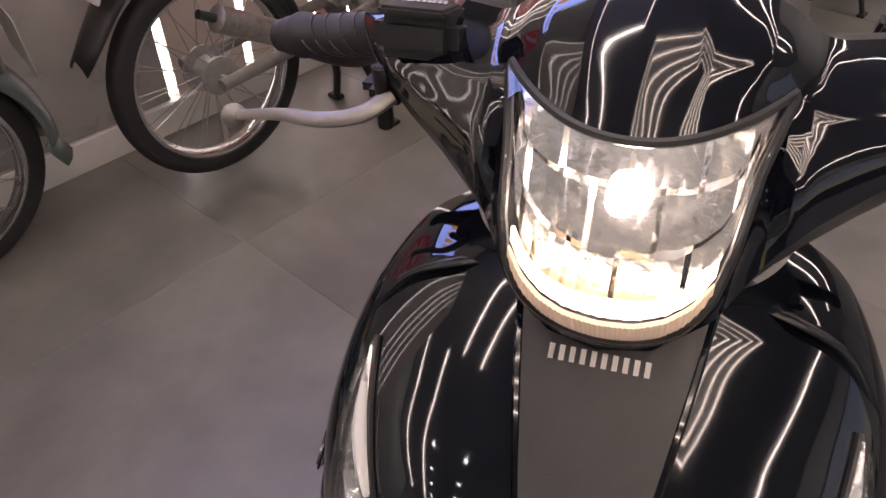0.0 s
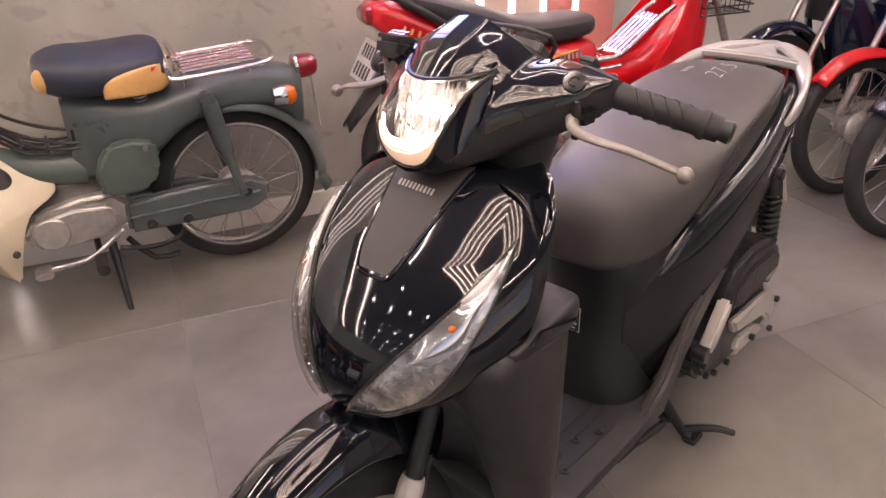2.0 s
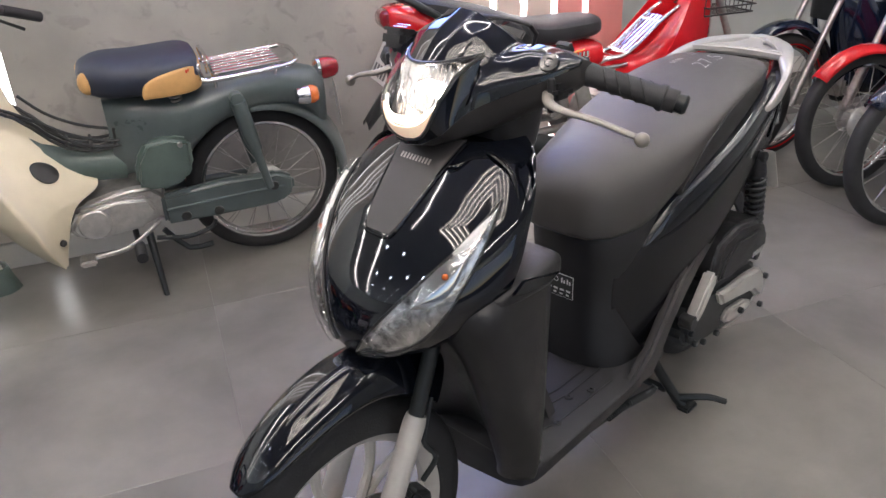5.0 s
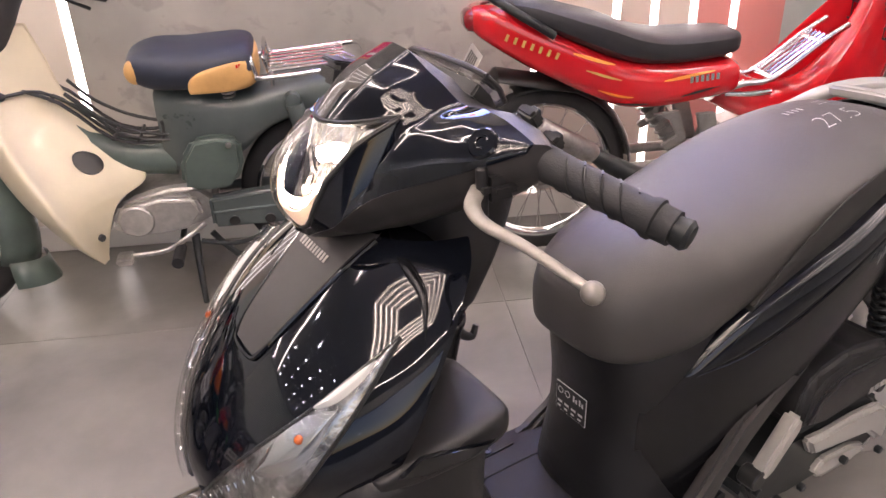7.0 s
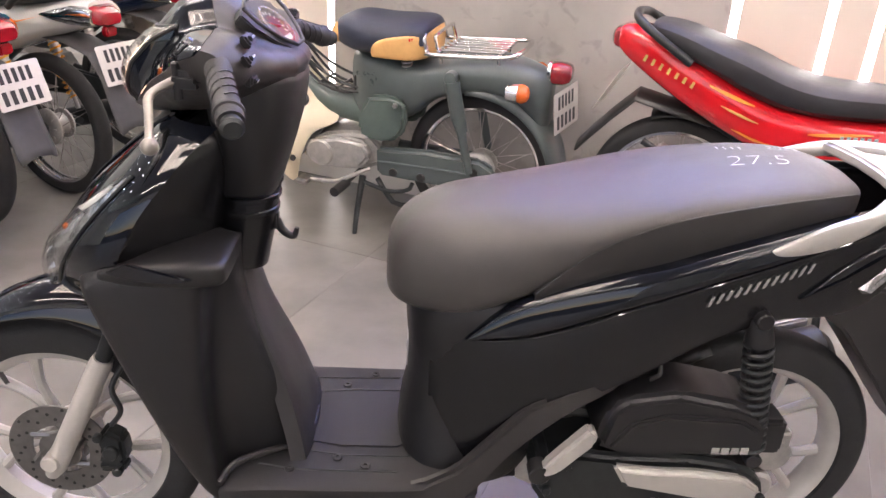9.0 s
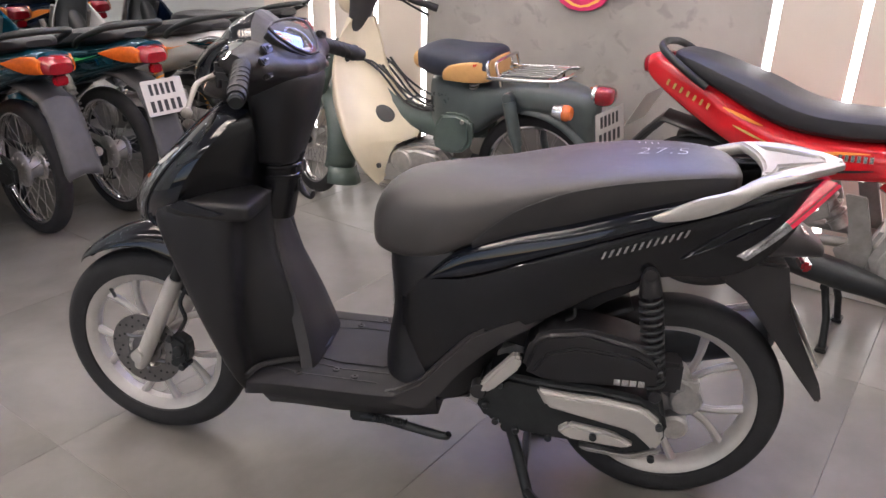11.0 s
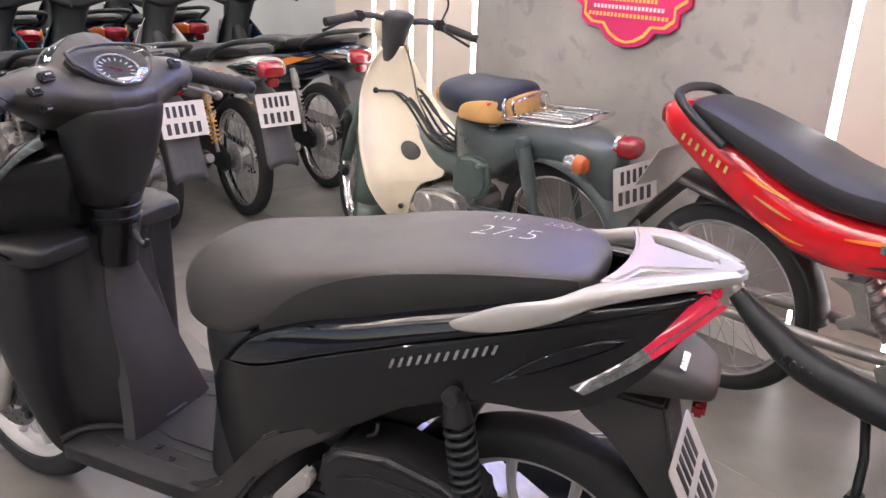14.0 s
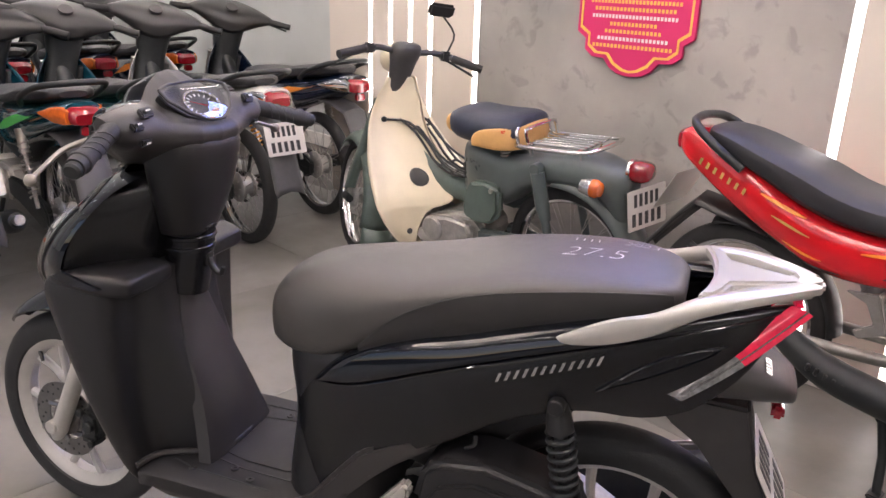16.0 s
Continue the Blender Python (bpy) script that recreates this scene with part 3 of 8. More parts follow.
def cast_wheel(name, hub, r, width, spokes, label, steer=None):
    """A cast scooter wheel: rim with its spokes, tyre, and hub."""
    h = width / 2
    M = steer or Matrix.Identity(4)
    rim_r = r - 0.060
    bm = bmesh.new()
    lathe(bm, [(rim_r - 0.012, -h * 0.55), (rim_r + 0.004, -h * 0.72), (rim_r + 0.010, -h * 0.70), (rim_r + 0.006, -h * 0.5), (rim_r - 0.004, -h * 0.3),
               (rim_r - 0.004, h * 0.3), (rim_r + 0.006, h * 0.5), (rim_r + 0.010, h * 0.70), (rim_r + 0.004, h * 0.72), (rim_r - 0.012, h * 0.55),
               (rim_r - 0.022, h * 0.25), (rim_r - 0.022, -h * 0.25)], 72, hub)
    bm.transform(M)
    wheel = part(name, bm, WHEELPAINT, scooter, label)
    bm = bmesh.new()
    prof = []
    for i in range(25):
        a = math.pi * (i / 24)
        prof.append((rim_r + 0.002 + 0.058 * math.sin(a) ** 0.85, -math.cos(a) * h * (0.80 + 0.28 * math.sin(a))))
    lathe(bm, prof + [(rim_r - 0.002, h * 0.6), (rim_r - 0.002, -h * 0.6)], 96, hub)
    # tread cuts
    bm.transform(M)
    part("tyre", bm, RUBBER, wheel, "black rubber tyre")
    for s in range(2):
        bm = bmesh.new()
        for i in range(26):
            a = math.tau * (i + 0.5 * s) / 26
            sgn = -1 if s == 0 else 1
            pts = []
            for q, da, sink in ((0.12, 0.0, 0.0012), (0.38, 0.05, 0.0050), (0.64, 0.075, 0.0130)):
                rr = rim_r + 0.0590 - sink
                pts.append(hub + Vector((math.cos(a + da) * rr, sgn * q * h, math.sin(a + da) * rr)))
            tube(bm, pts, 0.0020, 4)
        bm.transform(M)
        tagged(part("tread_groove", bm, STICKER, wheel), kind="stuff")
    bm = bmesh.new()
    disc(bm, 0.045, -0.032, 0.032, hub, "y", 32, 0.012, 0.006)
    bm.transform(M)
    part("hub", bm, WHEELPAINT, wheel)
    bm = bmesh.new()
    for t0 in (-1, 1):
        line = [(0.036, 0.0), (0.07, 0.10 * t0), (0.12, 0.17 * t0), (rim_r - 0.014, 0.30 * t0)]
        pts = [hub + Vector((math.cos(a) * d, 0.0, math.sin(a) * d)) for d, a in line]
        tube(bm, pts, [0.013, 0.0095, 0.0085, 0.011], 8, 4)
    first = None
    for i in range(spokes):
        turn = Matrix.Translation(hub) @ Matrix.Rotation(math.tau * (i + 0.3) / spokes, 4, "Y") @ Matrix.Translation(-hub)
        if first is None:
            first = part("spoke", bm, WHEELPAINT, wheel)
            first.matrix_basis = M @ turn
        else:
            again(first, M @ turn, wheel)
    return wheel


front_wheel = cast_wheel("front_wheel", HUB_F, 0.25, 0.080, 5, "silver cast front wheel", STEER)
rear_wheel = cast_wheel("rear_wheel", HUB_R, 0.258, 0.096, 5, "silver cast rear wheel")

# brake disc, caliper, fork
bm = bmesh.new()
disc(bm, 0.095, -0.052, -0.048, HUB_F, "y", 48, 0.052, 0.001)
bm.transform(STEER)
brake = part("brake_disc", bm, DISC, front_wheel, "drilled steel brake disc")
bm = bmesh.new()
for i in range(6):
    a = math.tau * i / 6
    tube(bm, [HUB_F + Vector((0.030 * math.cos(a), -0.05, 0.036 * math.sin(a))), HUB_F + Vector((0.058 * math.cos(a + 0.5), -0.05, 0.058 * math.sin(a + 0.5)))], 0.006, 6)
disc(bm, 0.04, -0.055, -0.046, HUB_F, "y", 24, 0.012)
bm.transform(STEER)
part("disc_carrier", bm, DISC, brake)
bm = bmesh.new()
for i in range(36):
    a = math.tau * i / 36
    rr = 0.066 + 0.011 * (i % 3)
    disc(bm, 0.0034, -0.0531, -0.0519, HUB_F + Vector((rr * math.cos(a), 0, rr * math.sin(a))), "y", 8)
bm.transform(STEER)
tagged(part("drill_hole", bm, STICKER, brake), kind="stuff")
bm = bmesh.new()
prism(bm, [(-0.550, 0.240), (-0.512, 0.230), (-0.496, 0.260), (-0.500, 0.300), (-0.532, 0.318), (-0.548, 0.300), (-0.540, 0.268)], -0.080, -0.040, "xz", 0.007, 2)
block(bm, (-0.522, -0.068, 0.240), (0.046, 0.034, 0.020), 0.006)
disc(bm, 0.014, -0.090, -0.070, (-0.520, 0, 0.275), "y", 18)
tube(bm, [(-0.515, -0.075, 0.33), (-0.49, -0.085, 0.37), (-0.505, -0.075, 0.41), (-0.47, -0.06, 0.47)], 0.005, 8, 4)
for x, z in ((-0.538, 0.308), (-0.512, 0.236)):
    disc(bm, 0.009, -0.092, -0.08, (x, 0, z), "y", 12)
bm.transform(STEER)
part("brake_caliper", bm, DARKMETAL, scooter, "black brake caliper")
for sy in (-1, 1):
    bm = bmesh.new()
    p0, p1 = HUB_F + Vector((-0.012, 0.072 * sy, -0.04)), HUB_F + Vector((0.115, 0.072 * sy, 0.215))
    tube(bm, [p0, p0 + (p1 - p0) * 0.08, p1 - (p1 - p0) * 0.05, p1], [0.012, 0.0195, 0.0195, 0.017], 20)
    disc(bm, 0.016, 0.05 * sy if sy > 0 else -0.098, 0.098 if sy > 0 else -0.05, HUB_F, "y", 16)
    bm.transform(STEER)
    part("fork_leg", bm, WHEELPAINT, scooter, "silver painted fork leg")
    bm = bmesh.new()
    q1 = HUB_F + Vector((0.20, 0.072 * sy, 0.42))
    tube(bm, [p1 - (p1 - p0) * 0.02, q1], 0.0135, 16)
    bm.transform(STEER)
    part("fork_tube", bm, DARKMETAL, scooter)
    # valve of the wheel and bolt heads
bm = bmesh.new()
va = HUB_F + Vector((-0.115, -0.01, 0.138))
tube(bm, [va, va + Vector((0.022, -0.012, -0.022))], [0.0055, 0.004], 8)
bm.transform(STEER)
part("tyre_valve", bm, STICKER, front_wheel)

# front fender: an arched shell over the front tyre
FT = [(60, 0.276, 0.022, 0.010), (68, 0.283, 0.046, 0.016), (80, 0.295, 0.058, 0.028), (95, 0.315, 0.064, 0.042), (112, 0.340, 0.066, 0.060), (128, 0.352, 0.066, 0.080), (143, 0.345, 0.064, 0.085)]
rings = []
for ang, rr, hw, drop in refine(FT, 4):
    a = radians(180 - ang + 12)
    e, t = Vector((math.cos(a), 0, math.sin(a))), Vector((0, 1, 0))
    ring = []
    for i in range(13):
        s = -1 + 2 * i / 12
        k = abs(s) ** 2.6
        ring.append(HUB_F + e * (rr - drop * k) + t * hw * math.copysign(abs(s) ** 0.85, s))
    rings.append(ring)
bm = bmesh.new()
ring_loft(bm, rings, closed=False)
bm.transform(STEER)
part("front_fender", bm, GLOSS, scooter, "glossy black front fender", sub=1, solid=0.003)


# front cover: half width, centre line and edge of the nose by height
NOSE = [(0.572, -0.560, -0.500, 0.050), (0.60, -0.582, -0.470, 0.108), (0.64, -0.586, -0.442, 0.157), (0.69, -0.566, -0.428, 0.190), (0.74, -0.530, -0.405, 0.199),
        (0.785, -0.492, -0.378, 0.193), (0.82, -0.454, -0.350, 0.182), (0.85, -0.420, -0.325, 0.165), (0.874, -0.392, -0.300, 0.143), (0.888, -0.372, -0.282, 0.112)]
NOSE_F = refine(NOSE, 5)


def nose_x(y, z):
    """How far forward the front cover lies."""
    xc, xe, w = interp(z, NOSE_F)
    s = min(abs(y) / w, 1.0)
    return xe + (xc - xe) * (1 - s ** 2.45) ** 0.55


def nose_at(y, z, proud=0.0):
    x = nose_x(y, z)
    d = 0.004
    n = Vector((-1, (nose_x(y + d, z) - nose_x(y - d, z)) / (2 * d), (nose_x(y, z + d) - nose_x(y, z - d)) / (2 * d))).normalized()
    return Vector((x, y, z)) + n * proud


rings = []
for z, xc, xe, w in NOSE_F:
    ring = []
    for i in range(33):
        s = -math.cos(math.pi * i / 32)
        ring.append(Vector((nose_x(s * w, z), s * w, z)))
    rings.append(ring)
bm = bmesh.new()
ring_loft(bm, rings, closed=False)
# the underside of the nose
low = rings[0]
ring_loft(bm, [low, [p + Vector((0.045, 0, -0.012)) for p in low], [p + Vector((0.13, 0, 0.0)) for p in low]], closed=False)
part("front_cover", bm, GLOSS, scooter, "glossy black front cover", sub=1)


def patch(lower, upper, nu=20, nv=6, proud=0.002, rim=0.01):
    """A piece that follows the front cover between two edge lines of (y, z), with turned-in rims."""
    lo, hi = smooth_path([(0, *p) for p in lower], 6), smooth_path([(0, *p) for p in upper], 6)
    pick = lambda line, t: line[0].lerp(line[0], 0) if t <= 0 else (line[-1] if t >= 1 else line[int(t * (len(line) - 1))].lerp(line[int(t * (len(line) - 1)) + 1], t * (len(line) - 1) % 1))
    rows = []
    for i in range(nu + 1):
        a, b = pick(lo, i / nu), pick(hi, i / nu)
        row = []
        for j in range(nv + 1):
            p = a.lerp(b, j / nv)
            bulge = math.sin(math.pi * j / nv) * 0.004
            row.append(nose_at(p.y, p.z, proud + bulge))
        rows.append([nose_at(a.y, a.z, proud - rim), *row, nose_at(b.y, b.z, proud - rim)])
    return rows


for sy in (-1, 1):
    LOW = [(0.030, 0.606), (0.075, 0.614), (0.118, 0.640), (0.148, 0.682), (0.164, 0.735), (0.166, 0.785), (0.158, 0.822)]
    HIGH = [(0.026, 0.612), (0.052, 0.650), (0.083, 0.692), (0.112, 0.732), (0.136, 0.768), (0.150, 0.800), (0.157, 0.824)]
    lo, hi = [(sy * y, z) for y, z in LOW], [(sy * y, z) for y, z in HIGH]
    bm = bmesh.new()
    ring_loft(bm, patch(lo, hi, 28, 8, 0.0015, 0.006), closed=False)
    lamp = part("indicator_lamp", bm, REFLECTOR, scooter, "clear front indicator lamp with a silvered reflector")
    bm = bmesh.new()
    ring_loft(bm, patch(lo, hi, 28, 8, 0.009, 0.010), closed=False)
    part("lens", bm, CLEAR, lamp, "clear lens")
    bm = bmesh.new()
    bmesh.ops.create_uvsphere(bm, u_segments=14, v_segments=10, radius=0.0052, matrix=Matrix.Translation(nose_at(sy * 0.138, 0.737, 0.0075)))
    part("bulb", bm, AMBER, lamp, "amber bulb")
    bm = bmesh.new()
    ring_loft(bm, patch([(sy * 0.108, 0.692), (sy * 0.132, 0.696), (sy * 0.152, 0.722), (sy * 0.156, 0.765)], [(sy * 0.108, 0.694), (sy * 0.116, 0.730), (sy * 0.134, 0.757), (sy * 0.154, 0.768)], 10, 6, 0.0045, 0.004), closed=False)
    part("reflector_bowl", bm, CHROME, lamp)
    bm = bmesh.new()
    ring_loft(bm, patch([(sy * 0.136, 0.764), (sy * 0.150, 0.772), (sy * 0.158, 0.790), (sy * 0.156, 0.806)], [(sy * 0.135, 0.766), (sy * 0.143, 0.782), (sy * 0.150, 0.798), (sy * 0.155, 0.808)], 8, 4, 0.0050, 0.003), closed=False)
    part("white_reflector", bm, STICKERW, lamp, "white upper reflector")
    bm = bmesh.new()
    for i in range(9):
        y, z = 0.052 + 0.0095 * i, 0.620 + 0.0062 * i
        tube(bm, [nose_at(sy * (y + 0.004), z, 0.0045), nose_at(sy * (y - 0.010), z + 0.016 + 0.0016 * i, 0.0055)], 0.0011, 5)
    tagged(part("reflector_rib", bm, CHROME, lamp), kind="stuff")
    # dark seam round the lamp
    bm = bmesh.new()
    tube(bm, [nose_at(y, z, 0.001) for y, z in [*lo, *hi[::-1], lo[0]]], 0.0026, 6, 3)
    part("seam", bm, STICKER, lamp)

# matte middle panel under the headlight
bm = bmesh.new()
rows = []
for i in range(17):
    t = i / 16
    z = 0.772 + 0.120 * t
    w = 0.030 + 0.030 * t ** 0.9
    if t < 0.15:
        w *= 0.80 + 0.20 * (t / 0.15) ** 0.5
    row = [nose_at(-w, z, -0.004)] + [nose_at(w * (-1 + 2 * j / 12), z, 0.003) for j in range(13)] + [nose_at(w, z, -0.004)]
    rows.append(row)
ring_loft(bm, [[p + Vector((0.006, 0, -0.001)) for p in rows[0]]] + rows, closed=False)
panel = part("centre_panel", bm, SATIN, scooter, "matte dark grey centre panel")
bm = bmesh.new()
tube(bm, [nose_at(y, z, 0.0012) for y, z in [(-0.062, 0.885), (-0.052, 0.845), (-0.040, 0.80), (-0.031, 0.775), (-0.018, 0.768), (0.018, 0.768), (0.031, 0.775), (0.040, 0.80), (0.052, 0.845), (0.062, 0.885)]], 0.0028, 6, 3)
part("seam", bm, GLOSS, panel)
mk = axes_pose(nose_at(0.002, 0.860, 0.0036), (0, -1, -0.02), (0.74, 0, 0.67))
tagged(lay("emblem", lambda b: bars(b, -0.033, 0.033, -0.0048, 0.0048, 10, 0.50), EMBLEM, mk, panel, "silver lettering drawn as plain bars"), kind="stuff")

# leg shield: outer skin, inner face, by height
SHIELD = [(0.235, -0.352, -0.300, 0.160, 0.170), (0.27, -0.366, -0.314, 0.180, 0.180), (0.33, -0.388, -0.318, 0.195, 0.192), (0.42, -0.420, -0.322, 0.205, 0.217), (0.52, -0.455, -0.320, 0.208, 0.256),
          (0.60, -0.482, -0.316, 0.208, 0.278), (0.66, -0.498, -0.312, 0.207, 0.280), (0.685, -0.486, -0.311, 0.204, 0.278), (0.698, -0.47, -0.316, 0.196, 0.276)]
rings = []
for z, xf, xb, w, tun in refine(SHIELD, 3):
    ring = []
    for i in range(25):
        s = -1 + 2 * i / 24
        arch = 0.075 * max(0.0, 1 - (abs(s) / 0.62) ** 2.2) if z < 0.60 else 0.0
        ring.append(Vector((xf + arch + 0.022 * abs(s) ** 6 + 0.07 * max(0, abs(s) - 0.8), s * w, z)))
    for i in range(24, -1, -1):
        s = -1 + 2 * i / 24
        k = max(0.0, 1 - (abs(s) / 0.60) ** 3.0)
        ring.append(Vector((xb + (-tun - xb) * min(1.0, k * 1.4) - 0.012 * (abs(s) > 0.96), s * (w - 0.004), z)))
    rings.append(ring)
bm = bmesh.new()
ring_loft(bm, rings)
part("leg_shield", bm, MATTE, scooter, "matte black leg shield", sub=1)

# raised panel down the middle of the shield's inner face; its lighter colour stands for light on it
rows = []
for z, w in refine([(0.285, 0.112), (0.30, 0.108), (0.34, 0.098), (0.42, 0.080), (0.52, 0.064), (0.60, 0.046), (0.635, 0.038), (0.650, 0.033), (0.656, 0.026)], 3):
    xc = -interp(z, refine(SHIELD, 3))[3]
    row = [Vector((xc - 0.022, -w - 0.004, z))] + [Vector((xc + 0.012 - 0.008 * abs(q) ** 4, w * q, z)) for q in np.linspace(-1, 1, 11).tolist()] + [Vector((xc - 0.022, w + 0.004, z))]
    rows.append(row)
bm = bmesh.new()
ring_loft(bm, rows + [[p + Vector((-0.014, 0, 0.003)) for p in rows[-1]]], closed=False)
part("centre_fin", bm, SATIN, scooter, "raised inner shield panel, coloured lighter for light on it")
bm = bmesh.new()
tube(bm, [(-0.318, -0.172, 0.287), (-0.300, -0.128, 0.292), (-0.252, -0.098, 0.294), (-0.205, -0.074, 0.295), (-0.180, -0.035, 0.296), (-0.176, 0.0, 0.296), (-0.180, 0.035, 0.296), (-0.205, 0.074, 0.295), (-0.252, 0.098, 0.294), (-0.300, 0.128, 0.292), (-0.318, 0.172, 0.287)], 0.007, 8, 4)
part("base_lip", bm, SATIN, scooter, "raised lip where the shield meets the floorboard")

# upper inner cover behind the nose, up to the bars
UPPER = [(0.695, -0.47, -0.314, 0.198), (0.74, -0.45, -0.302, 0.201), (0.785, -0.42, -0.290, 0.196), (0.825, -0.39, -0.279, 0.180), (0.86, -0.36, -0.272, 0.154), (0.882, -0.345, -0.275, 0.110)]
rings = []
for z, xf, xb, w in refine(UPPER, 3):
    near = nose_x(w * 0.96, z) + 0.006
    half = [Vector((near, w * 0.972, z)), Vector((xb - 0.104, w * 0.972, z)), Vector((xb - 0.078, w * 0.80, z)), Vector((xb - 0.018, w * 0.50, z)), Vector((xb + 0.006, w * 0.30, z))]
    ring = [Vector((xf, -w * 0.55, z)), Vector((xf, w * 0.55, z)), *half, *[Vector((q.x, -q.y, q.z)) for q in reversed(half)]]
    rings.append(ring)
bm = bmesh.new()
ring_loft(bm, rings)
part("inner_cover", bm, SEMI, scooter, "semi-gloss black inner cover behind the nose", sub=1)

# pocket ledges on both sides of the column
for sy in (-1, 1):
    rings = []
    for x, z0, z1, y0, y1 in refine([(-0.455, 0.680, 0.694, 0.150, 0.196), (-0.42, 0.676, 0.706, 0.120, 0.204), (-0.38, 0.672, 0.714, 0.085, 0.206), (-0.335, 0.668, 0.715, 0.060, 0.203), (-0.300, 0.667, 0.711, 0.056, 0.194), (-0.282, 0.668, 0.706, 0.058, 0.186), (-0.274, 0.674, 0.700, 0.062, 0.176)], 3):
        zc, hz, yc, hy = (z0 + z1) / 2, (z1 - z0) / 2, (y0 + y1) / 2, (y1 - y0) / 2
        rings.append(ellipse_ring((x, sy * yc, zc), (0, sy * hy, 0), (0, 0, hz), 20, 5.0))
    bm = bmesh.new()
    ring_loft(bm, rings)
    ledge = part("pocket_ledge", bm, MATTE, scooter, "matte black pocket ledge", sub=1)
    bm = bmesh.new()
    prism(bm, [(-0.435, 0.700), (-0.405, 0.716), (-0.36, 0.704), (-0.312, 0.692), (-0.345, 0.684), (-0.40, 0.688)], sy * 0.205 - 0.003, sy * 0.205 + 0.003, "xz", 0.0025)
    part("ledge_trim", bm, GLOSS, ledge, "glossy black trim")
bm = bmesh.new()
tube(bm, [(-0.230, 0.0, 0.700), (-0.220, 0.0, 0.680), (-0.203, 0.0, 0.670), (-0.196, 0.0, 0.685)], [0.008, 0.007, 0.006, 0.004], 10, 4)
block(bm, (-0.233, 0, 0.700), (0.016, 0.02, 0.03), 0.003)
part("bag_hook", bm, MATTE, scooter, "black bag hook")
bm = bmesh.new()
disc(bm, 0.020, -0.006, 0.008, (0, 0, 0), "z", 24)
block(bm, (0, 0, 0.012), (0.008, 0.024, 0.012), 0.002)
bm.transform(axes_pose((-0.262, 0.060, 0.79), (0, 1, 0), (0, 0, 1)))
part("ignition_lock", bm, DARKMETAL, scooter, "black ignition lock with a printed rim")

# floorboard
FLOOR_P = [(-0.335, 0.262, 0.150), (-0.315, 0.276, 0.172), (-0.25, 0.288, 0.180), (-0.12, 0.288, 0.180), (0.0, 0.288, 0.178), (0.06, 0.292, 0.174), (0.12, 0.300, 0.165)]
rings = []
for x, zt, w in refine(FLOOR_P, 3):
    under = 0.085 if x > -0.28 else 0.05
    rings.append([Vector((x, -w + 0.006, zt)), Vector((x, -w * 0.5, zt)), Vector((x, 0, zt)), Vector((x, w * 0.5, zt)), Vector((x, w - 0.006, zt)), Vector((x, w, zt - 0.006)), Vector((x, w * 0.985, zt - 0.035)),
                  Vector((x, w * 0.75, zt - under)), Vector((x, 0, zt - under - 0.015)), Vector((x, -w * 0.75, zt - under)), Vector((x, -w * 0.985, zt - 0.035)), Vector((x, -w, zt - 0.006))])
bm = bmesh.new()
ring_loft(bm, rings)
floorboard = part("floorboard", bm, FOOTMAT, scooter, "dark textured plastic floorboard", angle=50)
bm = bmesh.new()
prism(bm, [(-0.19, -0.06), (-0.12, -0.075), (-0.02, -0.075), (0.02, -0.05), (0.02, 0.05), (-0.02, 0.075), (-0.12, 0.075), (-0.19, 0.06)], 0.284, 0.2905, "xy", 0.002)
part("raised_panel", bm, FOOTMAT, floorboard)
for ln in ([(-0.19, -0.085), (-0.11, -0.098), (0.0, -0.098), (0.03, -0.06), (0.03, 0.06), (0.0, 0.098), (-0.11, 0.098), (-0.19, 0.085)], [(-0.26, -0.12), (-0.2, -0.135), (-0.02, -0.14)], [(-0.26, 0.12), (-0.2, 0.135), (-0.02, 0.14)]):
    bm = bmesh.new()
    tube(bm, [(x, y, 0.2885) for x, y in ln], 0.002, 5, 1)
    part("groove", bm, STICKER, floorboard)
bolt0 = None
for x, y in ((-0.075, -0.125), (-0.205, -0.135), (-0.07, 0.150), (-0.245, 0.150), (-0.125, 0.112), (-0.125, -0.105)):
    if bolt0 is None:
        bm = bmesh.new()
        disc(bm, 0.0085, -0.001, 0.003, (0, 0, 0), "z", 16, 0.0035)
        disc(bm, 0.0036, -0.001, 0.001, (0, 0, 0), "z", 10)
        bolt0 = part("bolt", bm, STICKER, floorboard)
        bolt0.matrix_basis = Matrix.Translation((x, y, 0.2885))
    else:
        again(bolt0, Matrix.Translation((x, y, 0.2885)), floorboard)
# belly pan
rings = []
for x, z0, w in refine([(-0.33, 0.205, 0.10), (-0.25, 0.186, 0.13), (-0.12, 0.176, 0.14), (0.0, 0.190, 0.14), (0.10, 0.222, 0.135), (0.19, 0.262, 0.12)], 2):
    rings.append([Vector((x, -w, 0.268)), Vector((x, -w * 0.92, z0 + 0.02)), Vector((x, -w * 0.7, z0)), Vector((x, w * 0.7, z0)), Vector((x, w * 0.92, z0 + 0.02)), Vector((x, w, 0.268))])
bm = bmesh.new()
ring_loft(bm, rings)
part("belly_pan", bm, SATIN, scooter, "dark plastic belly pan", angle=50)

